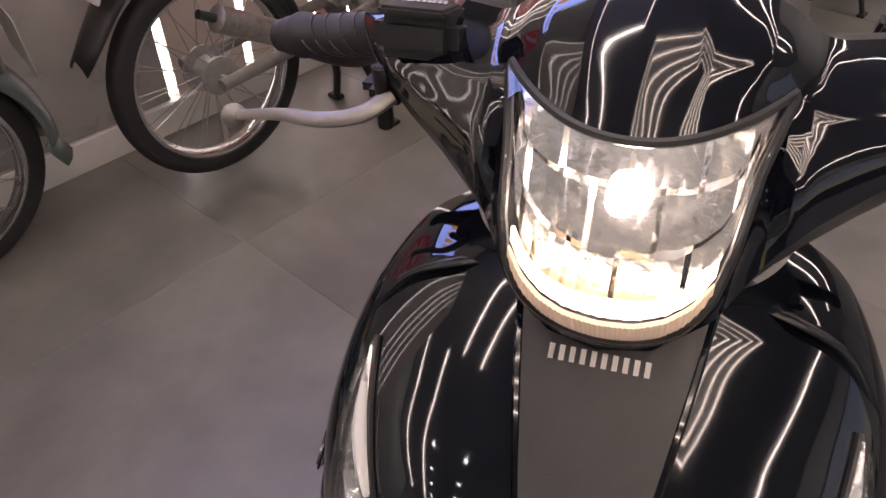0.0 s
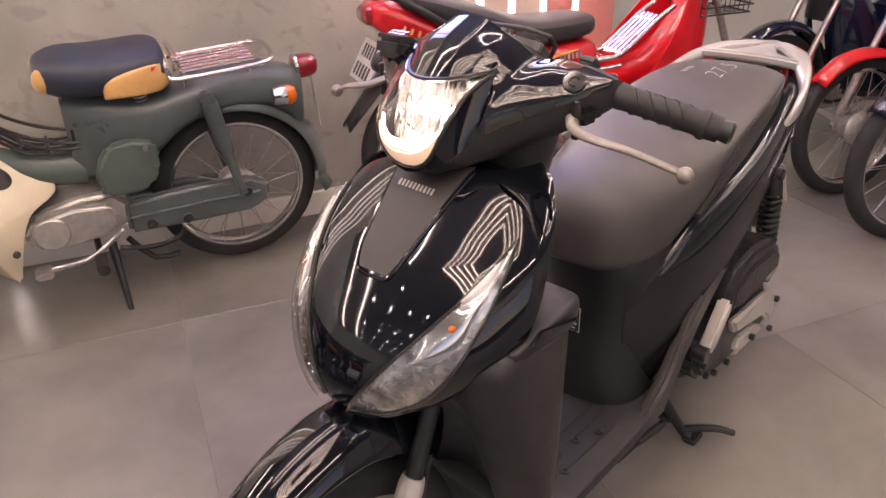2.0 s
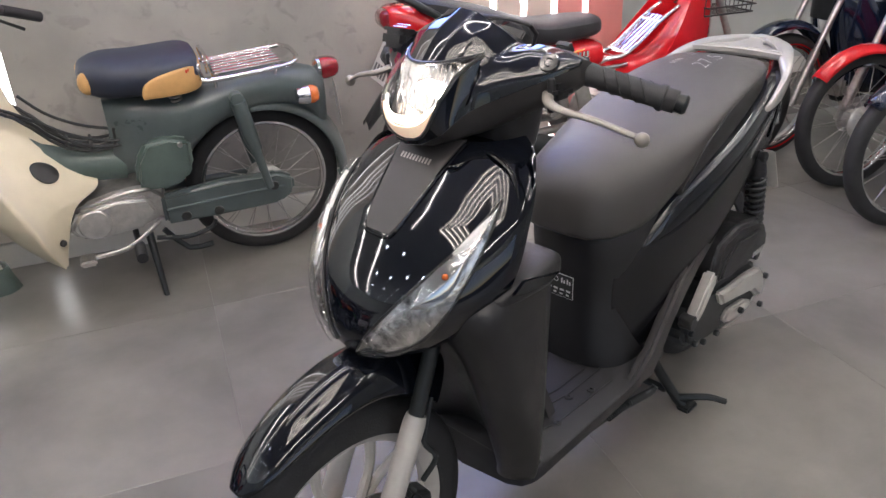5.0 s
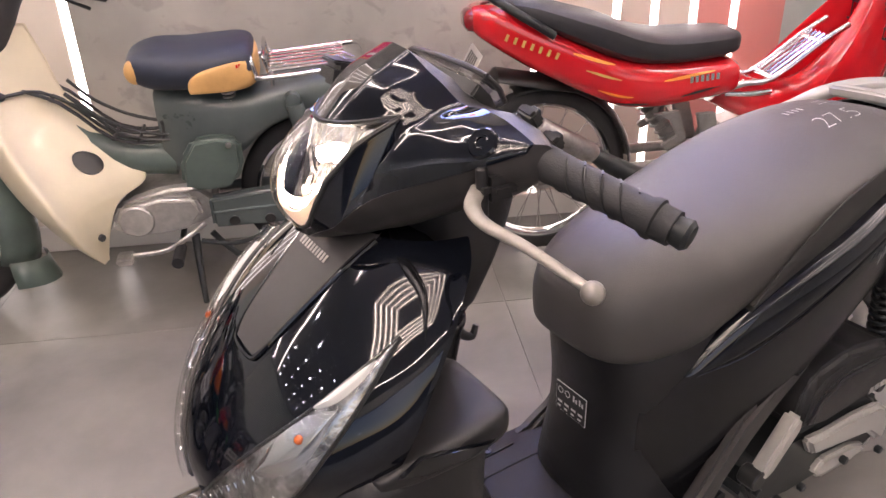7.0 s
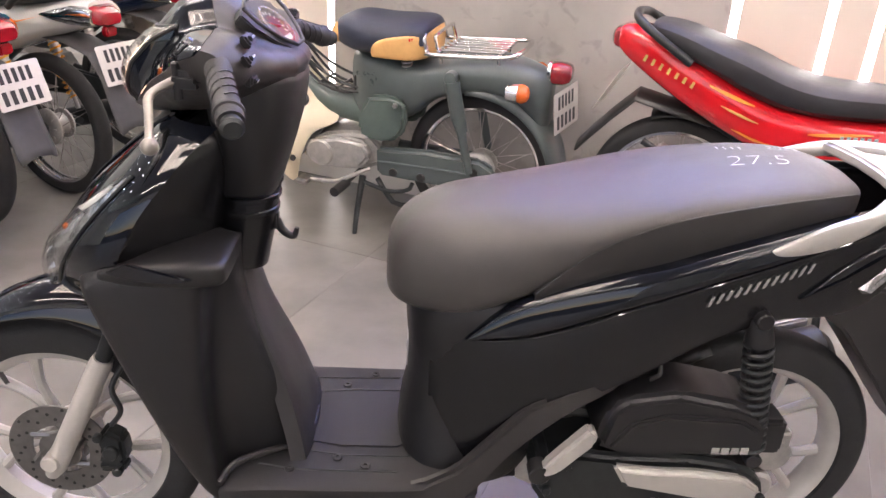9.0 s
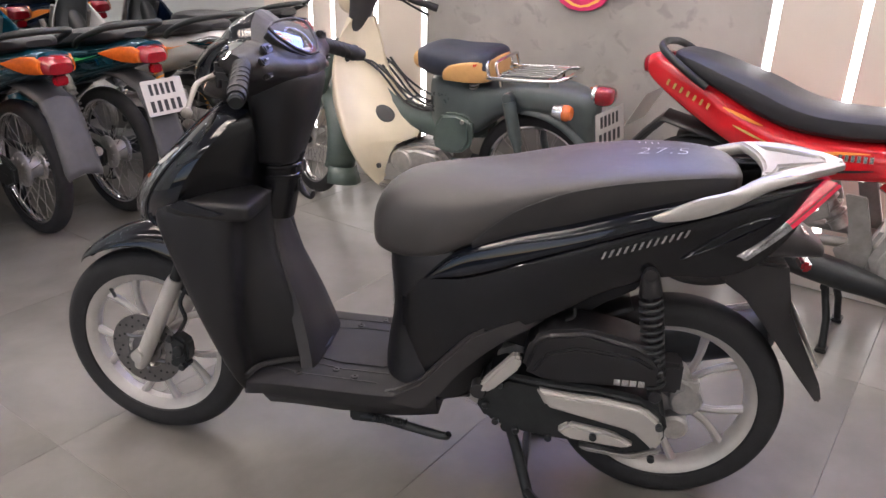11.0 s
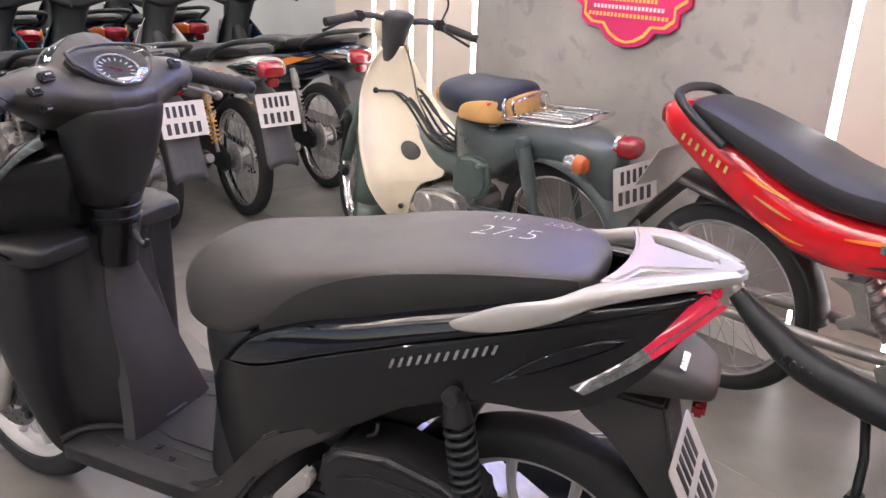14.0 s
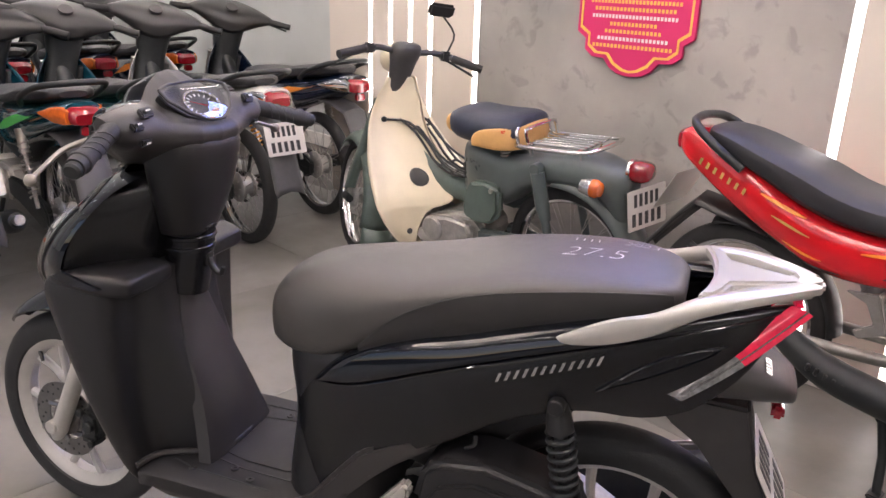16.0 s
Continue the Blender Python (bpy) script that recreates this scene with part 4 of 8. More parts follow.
# body under the seat
CORE = [(0.262, -0.012, 0.21, 0.148), (0.30, -0.022, 0.24, 0.138), (0.36, -0.018, 0.26, 0.129), (0.42, -0.008, 0.27, 0.128), (0.48, -0.006, 0.28, 0.130), (0.54, -0.012, 0.29, 0.134), (0.59, -0.010, 0.30, 0.136), (0.63, 0.01, 0.32, 0.13)]
rings = []
for z, x0, x1, w in refine(CORE, 3):
    rings.append(ellipse_ring(((x0 + x1) / 2, 0, z), ((x1 - x0) / 2, 0, 0), (0, w, 0), 28, 2.5))
bm = bmesh.new()
ring_loft(bm, rings)
part("front_body_cover", bm, MATTE, scooter, "matte black cover under the seat", sub=1)
cx0, cx1, cw = interp(0.462, refine(CORE, 3))
cut = lambda y: (cx0 + cx1) / 2 - (cx1 - cx0) / 2 * (1 - (abs(y) / cw) ** 2.5) ** 0.4
lean = (interp(0.49, refine(CORE, 3))[0] - interp(0.434, refine(CORE, 3))[0]) / 0.056
tag_m = axes_pose((cut(0.008) - 0.0005, 0.008, 0.462), (0.0, -1, 0.0), (lean, 0, 1))


def square(b, x0, x1, y0, y1):
    b.faces.new([b.verts.new((x, y, 0)) for x, y in ((x0, y0), (x1, y0), (x1, y1), (x0, y1))])


def symbols(b):
    for k, x in enumerate((-0.024, -0.008)):
        lathe(b, [(0.0045, -0.0001), (0.0062, -0.0001), (0.0062, 0.0001), (0.0045, 0.0001)], 16, (x, 0.013, 0), "z")
    for x in (0.010, 0.024):
        square(b, x - 0.005, x - 0.001, 0.007, 0.019)
        square(b, x + 0.001, x + 0.005, 0.007, 0.015)
    for k in range(4):
        square(b, -0.030 + 0.016 * k, -0.019 + 0.016 * k, -0.012, -0.007)
        square(b, -0.030 + 0.016 * k, -0.022 + 0.016 * k, -0.021, -0.017)


sticker = lay("warning_sticker", lambda b: square(b, -0.035, 0.035, -0.027, 0.027), STICKERW, tag_m, scooter, "black warning sticker with white symbols")
lay("symbol_field", lambda b: square(b, -0.0335, 0.0335, -0.0255, 0.0255), STICKER, tag_m @ Matrix.Translation((0, 0, 0.0009)), sticker)
tagged(lay("symbol", symbols, STICKERW, tag_m @ Matrix.Translation((0, 0, 0.0019)), sticker, "", 0.0), kind="stuff")

# side covers: the gloss panel under the seat, by the length, lower and upper edge, half width
SIDE = [(0.082, 0.554, 0.562, 0.132), (0.12, 0.566, 0.602, 0.148), (0.17, 0.578, 0.640, 0.162), (0.23, 0.603, 0.668, 0.174), (0.30, 0.636, 0.694, 0.182), (0.38, 0.668, 0.716, 0.184),
        (0.46, 0.697, 0.742, 0.180), (0.56, 0.728, 0.768, 0.168), (0.66, 0.756, 0.790, 0.148), (0.74, 0.778, 0.800, 0.122), (0.81, 0.792, 0.806, 0.085), (0.855, 0.800, 0.808, 0.045)]
SIDE_F = refine(SIDE, 3)
# the matte panel below it, down to the floor in front and up to the tail
FLANK = [(0.030, 0.280, 0.568, 0.100), (0.055, 0.276, 0.560, 0.118), (0.10, 0.296, 0.560, 0.138), (0.147, 0.348, 0.571, 0.155), (0.20, 0.404, 0.589, 0.167), (0.25, 0.450, 0.612, 0.175), (0.31, 0.490, 0.640, 0.181), (0.375, 0.534, 0.666, 0.183),
         (0.44, 0.578, 0.690, 0.181), (0.51, 0.608, 0.713, 0.174), (0.58, 0.624, 0.734, 0.163), (0.66, 0.622, 0.756, 0.146), (0.73, 0.640, 0.775, 0.124), (0.79, 0.690, 0.788, 0.096), (0.83, 0.745, 0.795, 0.066)]
FLANK_F = refine(FLANK, 3)
for sy in (-1, 1):
    rings = []
    for x, z0, z1, w in SIDE_F:
        ring = [Vector((x, sy * w * k, z0 + (z1 - z0) * i / 6)) for i, k in enumerate((1.004, 1.016, 1.012, 1.0, 0.985, 0.960, 0.915))]
        rings.append(ring + [Vector((x, sy * w * 0.70, z1)), Vector((x, sy * w * 0.70, z0))])
    bm = bmesh.new()
    ring_loft(bm, rings)
    cover = part("side_cover", bm, GLOSS, scooter, "glossy black side cover under the seat", sub=1)
    bm = bmesh.new()
    tube(bm, [(x, sy * (interp(x, SIDE_F)[2] * 1.010), interp(x, SIDE_F)[0] + 0.001) for x in (0.10, 0.17, 0.25, 0.33, 0.41, 0.50, 0.59, 0.68, 0.76)], [0.0008, 0.0014, 0.0016, 0.0016, 0.0016, 0.0016, 0.0016, 0.0014, 0.0008], 6, 3)
    part("trim_line", bm, GLOSS, cover, "rounded gloss edge")
    rings = []
    for x, z0, z1, w in FLANK_F:
        h = z1 - z0
        ring = [Vector((x, sy * w * k, z0 + h * t)) for t, k in ((0.0, 0.955), (0.06, 0.975), (0.25, 0.985), (0.5, 0.99), (0.75, 0.997), (0.94, 1.0), (1.0, 0.985))]
        rings.append(ring + [Vector((x, sy * w * 0.72, z1)), Vector((x, sy * w * 0.72, z0 + 0.004))])
    bm = bmesh.new()
    ring_loft(bm, rings)
    flank = part("body_panel", bm, SEMI, scooter, "semi-gloss black body panel")
    # a raised arrow-shaped fold towards the tail lamp
    arrow = [(0.588, 0.662), (0.640, 0.704), (0.684, 0.731), (0.735, 0.748), (0.772, 0.752), (0.752, 0.737), (0.712, 0.716), (0.652, 0.689)]
    mid = Vector((0.690, 0.716))
    rings = []
    for k, out in ((1.0, -0.003), (0.97, 0.003), (0.86, 0.0045), (0.80, 0.002)):
        rings.append([Vector((mid.x + (x - mid.x) * k, sy * (interp(mid.x + (x - mid.x) * k, FLANK_F)[2] + out), mid.y + (z - mid.y) * k)) for x, z in arrow])
    bm = bmesh.new()
    ring_loft(bm, rings)
    part("fold_panel", bm, GLOSS, flank, "glossy arrow-shaped fold towards the tail lamp")
    # model lettering in plain slanted bars
    yy = lambda x: sy * (interp(x, FLANK_F)[2] + 0.0035)
    a, b = Vector((0.440, yy(0.440), 0.667)), Vector((0.605, yy(0.605), 0.722))
    m = axes_pose((a + b) / 2, (b - a) if sy < 0 else (a - b), (0.20, 0, 1)) @ Matrix(((1, 0.75, 0, 0), (0, 1, 0, 0), (0, 0, 1, 0), (0, 0, 0, 1)))
    tagged(lay("lettering", lambda q: bars(q, -0.087, 0.087, -0.0068, 0.0068, 12, 0.36), LETTER, m, flank, "silver model lettering as plain bars", 0.0025), kind="stuff")

# lower frame covers from the floor up to the side covers
for sy in (-1, 1):
    bm = bmesh.new()
    prism(bm, [(-0.03, 0.262), (0.09, 0.252), (0.125, 0.292), (0.165, 0.352), (0.215, 0.405), (0.262, 0.447), (0.315, 0.484), (0.360, 0.524), (0.330, 0.530), (0.25, 0.492), (0.19, 0.455), (0.13, 0.385), (0.08, 0.325), (0.02, 0.290), (-0.03, 0.284)], sy * 0.150, sy * 0.176, "xz", 0.008)
    part("lower_cover", bm, SATIN, scooter, "dark lower side cover")

# seat
SEAT = [(-0.046, 0.655, 0.618, 0.030), (-0.040, 0.688, 0.604, 0.068), (-0.016, 0.722, 0.594, 0.100), (0.035, 0.752, 0.588, 0.124), (0.10, 0.766, 0.596, 0.142), (0.18, 0.774, 0.640, 0.154), (0.25, 0.783, 0.668, 0.158), (0.33, 0.799, 0.694, 0.158), (0.41, 0.815, 0.720, 0.155),
        (0.50, 0.827, 0.744, 0.147), (0.58, 0.832, 0.763, 0.134), (0.64, 0.830, 0.773, 0.116), (0.684, 0.821, 0.778, 0.086), (0.700, 0.810, 0.780, 0.056)]
rings = []
ROUND = [(0.34, 0.985), (0.60, 0.935), (0.80, 0.845), (0.94, 0.69), (1.0, 0.46), (0.975, 0.18), (0.92, 0.0)]
CRISP = [(0.38, 0.985), (0.70, 0.945), (0.90, 0.860), (0.975, 0.760), (0.995, 0.690), (0.990, 0.30), (0.96, 0.0)]
for x, zt, zl, w in refine(SEAT, 3):
    h = zt - zl
    k = min(1.0, max(0.0, (x - 0.10) / 0.22))
    ring = [Vector((x, 0, zt + 0.002))]
    side = [(p[0] + (q[0] - p[0]) * k, p[1] + (q[1] - p[1]) * k) for p, q in zip(ROUND, CRISP)]
    for f, g in side:
        ring.append(Vector((x, w * f, zl + h * g)))
    ring.append(Vector((x, w * 0.5, zl - 0.004)))
    ring.append(Vector((x, -w * 0.5, zl - 0.004)))
    for f, g in reversed(side):
        ring.append(Vector((x, -w * f, zl + h * g)))
    rings.append(ring)
bm = bmesh.new()
ring_loft(bm, rings)
seat = part("seat", bm, VINYL, scooter, "dark grey vinyl seat with chalk writing", sub=1)
SEAT_F = refine(SEAT, 3)
# side panels: their weaker reflection is mostly put into a darker vinyl colour
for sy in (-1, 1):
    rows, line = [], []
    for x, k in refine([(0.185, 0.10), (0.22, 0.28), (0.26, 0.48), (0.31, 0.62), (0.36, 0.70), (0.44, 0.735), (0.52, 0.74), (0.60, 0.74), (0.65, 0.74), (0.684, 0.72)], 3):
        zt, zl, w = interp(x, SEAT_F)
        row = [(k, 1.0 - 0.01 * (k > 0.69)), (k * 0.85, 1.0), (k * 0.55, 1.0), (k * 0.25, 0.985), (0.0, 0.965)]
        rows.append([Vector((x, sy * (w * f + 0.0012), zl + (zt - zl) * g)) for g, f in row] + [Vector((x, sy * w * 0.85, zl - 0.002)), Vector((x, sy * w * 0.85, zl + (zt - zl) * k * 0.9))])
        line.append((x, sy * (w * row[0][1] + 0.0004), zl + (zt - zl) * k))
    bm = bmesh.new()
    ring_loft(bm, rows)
    part("side_panel", bm, SEATSIDE, seat, "vinyl side panel of the seat, darkened for its weaker reflection")
    bm = bmesh.new()
    tube(bm, line[::2], 0.0015, 6, 2)
    part("seam", bm, STICKER, seat)


def seat_z(x, y):
    zt, zl, w = interp(x, SEAT_F)
    return zt + 0.002 - 0.065 * (zt - zl) * (min(abs(y) / (0.60 * w), 1.3)) ** 2


def writing(text, at, size, turn, name, label, fat=0.0):
    """Letters of the built-in font, laid on the seat."""
    cu = bpy.data.curves.new(name, "FONT")
    cu.body, cu.size, cu.align_x, cu.align_y, cu.offset = text, size, "CENTER", "CENTER", fat
    cu.shear = 0.2
    tmp = new("tmp_text", cu)
    me = bpy.data.meshes.new_from_object(tmp.evaluated_get(bpy.context.evaluated_depsgraph_get()))
    bpy.data.objects.remove(tmp)
    b = bmesh.new()
    b.from_mesh(me)
    bpy.data.meshes.remove(me)
    bmesh.ops.subdivide_edges(b, edges=b.edges[:], cuts=1)
    c, s = math.cos(turn), math.sin(turn)
    for v in b.verts:
        x, y = at[0] + c * v.co.x - s * v.co.y, at[1] + s * v.co.x + c * v.co.y
        v.co = Vector((x, y, seat_z(x, y) + 0.0016))
    return part(name, b, CHALK, seat, label, flat=True)


bpy.context.view_layer.update()
writing("27.5", (0.545, -0.012), 0.062, radians(0), "chalk_number", "white chalk number 27.5", -0.0017)
writing("2023", (0.615, 0.058), 0.030, radians(0), "chalk_year", "white chalk year 2023", -0.0009)
lay("chalk_marks", lambda b: bars(b, -0.026, 0.026, -0.007, 0.007, 4, 0.13), CHALK, axes_pose((0.53, 0.058, seat_z(0.53, 0.058) + 0.001), (1, 0, 0.03), (0, 1, -0.08)), seat, "white chalk strokes")

# grab rail
rail_pts = [(0.522, 0.742, 0.166, 0.003, 0.003), (0.552, 0.752, 0.171, 0.006, 0.012), (0.604, 0.770, 0.168, 0.008, 0.020), (0.665, 0.788, 0.154, 0.010, 0.017), (0.72, 0.813, 0.130, 0.017, 0.013), (0.79, 0.828, 0.092, 0.021, 0.010), (0.848, 0.830, 0.046, 0.018, 0.009), (0.880, 0.829, 0.018, 0.014, 0.008)]
bm = bmesh.new()
for sy in (-1, 1):
    rings = []
    fine = refine(rail_pts, 4)
    for i, (x, z, y, hw, hh) in enumerate(fine):
        q = fine[min(i + 1, len(fine) - 1)]
        p = fine[max(i - 1, 0)]
        d = Vector((q[0] - p[0], sy * (q[2] - p[2]), 0)).normalized()
        across = Vector((-d.y, d.x, 0))
        rings.append(ellipse_ring((x, sy * y, z), across * hw, (0, 0, hh), 12, 3.0))
    ring_loft(bm, rings)
rings = [ellipse_ring((x, 0, z), (0, hw, 0), (0, 0, hz), 20, 3.4) for x, hw, z, hz in ((0.748, 0.088, 0.812, 0.004), (0.764, 0.096, 0.813, 0.005), (0.80, 0.078, 0.814, 0.005), (0.84, 0.050, 0.814, 0.005), (0.878, 0.018, 0.815, 0.005))]
ring_loft(bm, rings)
# cross bar behind the seat, the bar down the middle and the rounded tip
prism(bm, [(0.735, -0.030), (0.728, -0.078), (0.716, -0.118), (0.738, -0.114), (0.752, -0.084), (0.762, -0.054), (0.80, -0.037), (0.845, -0.018), (0.868, -0.010), (0.868, 0.010), (0.845, 0.018), (0.80, 0.037), (0.762, 0.054), (0.752, 0.084), (0.738, 0.114), (0.716, 0.118), (0.728, 0.078), (0.735, 0.030)], 0.812, 0.833, "xy", 0.005, 3)
prism(bm, [(0.840, -0.050), (0.872, -0.032), (0.893, -0.012), (0.897, 0.0), (0.893, 0.012), (0.872, 0.032), (0.840, 0.050), (0.852, 0.0)], 0.818, 0.8375, "xy", 0.006, 3)
part("grab_rail", bm, SILVER, scooter, "silver painted grab rail", angle=45)

# tail: lamp, fender, plate
for sy in (-1, 1):
    bm = bmesh.new()
    rows = []
    for t in np.linspace(0, 1, 13).tolist():
        c = Vector((0.700, sy * 0.128, 0.664)).lerp(Vector((0.862, sy * 0.055, 0.804)), t) + Vector((0, 0, -0.010 * math.sin(math.pi * t)))
        wd = 0.0025 + 0.0095 * math.sin(math.pi * (0.10 + 0.72 * t))
        rows.append([c + Vector((-0.014, sy * 0.003, wd)), c + Vector((0.004, sy * 0.010, wd * 0.75)), c + Vector((0.016, sy * 0.009, -wd * 0.2)), c + Vector((0.008, sy * 0.003, -wd)), c + Vector((-0.022, -sy * 0.008, -wd * 0.5))])
    ring_loft(bm, rows[6:])
    tl = part("tail_lamp", bm, REDGLOW, scooter, "lit red tail lamp")
    bm = bmesh.new()
    ring_loft(bm, rows[:7])
    part("indicator", bm, CLEARSILVER, tl, "clear rear indicator")
    bm = bmesh.new()
    tube(bm, [r[1].lerp(r[2], 0.35) + Vector((0.0006, sy * 0.0006, 0.0006)) for r in rows[1:]], 0.0013, 6)
    part("lens_edge", bm, CLEARSILVER, tl)
bm = bmesh.new()
block(bm, (0.860, 0, 0.804), (0.014, 0.09, 0.010), 0.004)
part("tail_lamp_middle", bm, REDGLOW, scooter, "red tail lamp bridge")
# under tail and mudguard
rings = []
for x, z0, z1, w in refine([(0.58, 0.620, 0.70, 0.12), (0.66, 0.630, 0.72, 0.115), (0.74, 0.640, 0.730, 0.105), (0.80, 0.643, 0.712, 0.090), (0.85, 0.646, 0.692, 0.075), (0.885, 0.643, 0.668, 0.052)], 2):
    rings.append(ellipse_ring((x, 0, (z0 + z1) / 2), (0, w, 0), (0, 0, (z1 - z0) / 2), 16, 3.4))
bm = bmesh.new()
ring_loft(bm, rings)
fender = part("rear_fender", bm, SATIN, scooter, "dark grey plastic rear fender", sub=1)
lay("lettering", lambda q: bars(q, -0.026, 0.026, -0.005, 0.005, 5, 0.75), LETTER, axes_pose((0.835, -0.045, 0.7015), (0, -1, -0.05), (-0.9, 0, 0.4)), fender, "white lettering as plain bars")
bm = bmesh.new()
prism(bm, [(0.66, 0.63), (0.82, 0.625), (0.846, 0.515), (0.934, 0.352), (0.944, 0.314), (0.935, 0.308), (0.888, 0.365), (0.823, 0.450), (0.746, 0.544), (0.700, 0.575)], -0.055, 0.055, "xz", 0.006)
part("mudguard", bm, SATIN, scooter, "dark plastic mudguard")
PM = axes_pose((0.873, 0, 0.481), (0, -1, 0), (-0.105, 0, 0.2))
bm = bmesh.new()
prism(bm, [(-0.095, -0.068), (-0.088, -0.072), (0.088, -0.072), (0.095, -0.068), (0.095, 0.068), (0.088, 0.072), (-0.088, 0.072), (-0.095, 0.068)], -0.001, 0.001, "xy", 0.0006, 1)
bm.transform(PM @ Matrix.Rotation(math.pi, 4, "Y"))
plate = part("number_plate", bm, PLATEW, scooter, "white metal number plate with black bars")
NM = PM @ Matrix.Rotation(math.pi, 4, "Y") @ Matrix.Translation((0, 0, 0.0012))
tagged(lay("plate_text", lambda q: (bars(q, -0.062, 0.066, 0.010, 0.058, 5, 0.62), bars(q, -0.080, 0.084, -0.060, -0.010, 5, 0.62)), PLATEK, NM, plate), kind="stuff")
bm = bmesh.new()
block(bm, (0.862, 0.0, 0.612), (0.02, 0.05, 0.022), 0.005)
part("plate_lamp", bm, REDLENS, scooter, "small red reflector above the plate")

# engine, air box, drive case
bm = bmesh.new()
prism(bm, [(0.300, 0.395), (0.318, 0.470), (0.345, 0.492), (0.43, 0.505), (0.53, 0.485), (0.568, 0.468), (0.588, 0.44), (0.590, 0.385), (0.50, 0.378), (0.36, 0.372)], -0.195, -0.085, "xz", 0.014, 3)
airbox = part("air_box", bm, MATTE, scooter, "black plastic air filter box")
bm = bmesh.new()
prism(bm, [(0.322, 0.400), (0.352, 0.448), (0.41, 0.468), (0.53, 0.460), (0.565, 0.44), (0.568, 0.40), (0.50, 0.392), (0.37, 0.388)], -0.203, -0.19, "xz", 0.005)
part("raised_lid", bm, MATTE, airbox)
lay("emblem", lambda q: bars(q, -0.032, 0.032, -0.007, 0.007, 4, 0.82), LETTER, axes_pose((0.522, -0.2036, 0.402), (1, 0, 0.02), (0, 0, 1)), airbox, "small silver emblem as plain bars")
bm = bmesh.new()
block(bm, (0.606, -0.14, 0.40), (0.045, 0.06, 0.07), 0.008)
part("air_intake", bm, MATTE, scooter, "black air intake")
CASE = [(0.205, 0.300), (0.222, 0.352), (0.276, 0.376), (0.35, 0.368), (0.47, 0.366), (0.56, 0.352), (0.603, 0.322), (0.617, 0.272), (0.598, 0.228), (0.545, 0.207), (0.45, 0.222), (0.33, 0.228), (0.235, 0.252)]
bm = bmesh.new()
prism(bm, CASE, -0.185, -0.07, "xz", 0.014, 3)
case = part("drive_case", bm, DARKMETAL, scooter, "black drive case with silver covers")
bm = bmesh.new()
prism(bm, [(0.335, 0.362), (0.40, 0.354), (0.48, 0.352), (0.56, 0.340), (0.598, 0.31), (0.606, 0.27), (0.59, 0.238), (0.578, 0.250), (0.54, 0.282), (0.45, 0.300), (0.36, 0.318)], -0.203, -0.18, "xz", 0.008, 3)
part("silver_cover", bm, SILVER, case, "silver upper cover")
bm = bmesh.new()
prism(bm, [(0.385, 0.264), (0.41, 0.284), (0.50, 0.272), (0.55, 0.248), (0.53, 0.236), (0.41, 0.245)], -0.200, -0.18, "xz", 0.006, 2)
part("silver_trim", bm, SILVER, case, "silver trim piece")
bm = bmesh.new()
prism(bm, [(0.435, 0.214), (0.54, 0.206), (0.61, 0.232), (0.60, 0.214), (0.55, 0.196), (0.45, 0.204)], -0.18, -0.10, "xz", 0.004, 2)
part("lower_case", bm, ALLOY, case, "bare alloy lower case")
boltk = None
for x, z in ((0.232, 0.30), (0.262, 0.355), (0.30, 0.245), (0.37, 0.235), (0.255, 0.262), (0.462, 0.262), (0.592, 0.305), (0.585, 0.225)):
    if boltk is None:
        bm = bmesh.new()
        disc(bm, 0.008, -0.012, 0.0, (0, 0, 0), "y", 12)
        boltk = part("bolt", bm, DARKMETAL, case)
        boltk.matrix_basis = Matrix.Translation((x, -0.184, z))
    else:
        again(boltk, Matrix.Translation((x, -0.184 - (0.016 if x > 0.4 else 0), z)), case)
bm = bmesh.new()
prism(bm, [(0.16, 0.23), (0.18, 0.36), (0.30, 0.42), (0.56, 0.36), (0.66, 0.30), (0.66, 0.22), (0.5, 0.19), (0.25, 0.18)], -0.075, 0.08, "xz", 0.02, 3)
part("engine", bm, ALLOY, scooter, "cast alloy engine block")
bm = bmesh.new()
for x, z, r in ((0.63, 0.36, 0.03), (0.655, 0.31, 0.035), (0.64, 0.24, 0.03)):
    disc(bm, r, -0.11, -0.06, (x, 0, z), "y", 20, 0.0, 0.006)
block(bm, (0.66, -0.10, 0.345), (0.035, 0.03, 0.05), 0.006)
tube(bm, [(0.60, -0.11, 0.37), (0.65, -0.115, 0.36), (0.69, -0.10, 0.31)], 0.004, 6, 4)
part("final_gear_case", bm, ALLOY, scooter, "bare alloy gear case at the rear hub")
# inner rear mudguard over the tyre
bm = bmesh.new()
rings = []
for ang in np.linspace(113, 150, 9).tolist():
    a = radians(ang)
    e = Vector((math.cos(a), 0, math.sin(a)))
    rings.append([HUB_R + e * (0.277 - 0.02 * abs(s) ** 3) + Vector((0, 0.058 * s, 0)) for s in np.linspace(-1, 1, 9).tolist()])
ring_loft(bm, rings, closed=False)
part("inner_fender", bm, MATTE, scooter, "black inner rear fender", solid=0.003)
# black plastic closing the gap between body and engine
bm = bmesh.new()
prism(bm, [(0.24, 0.40), (0.25, 0.60), (0.57, 0.64), (0.53, 0.556), (0.45, 0.506), (0.385, 0.432), (0.33, 0.38)], -0.085, 0.085, "xz", 0.008)
part("under_cover", bm, MATTE, scooter, "black plastic under cover")
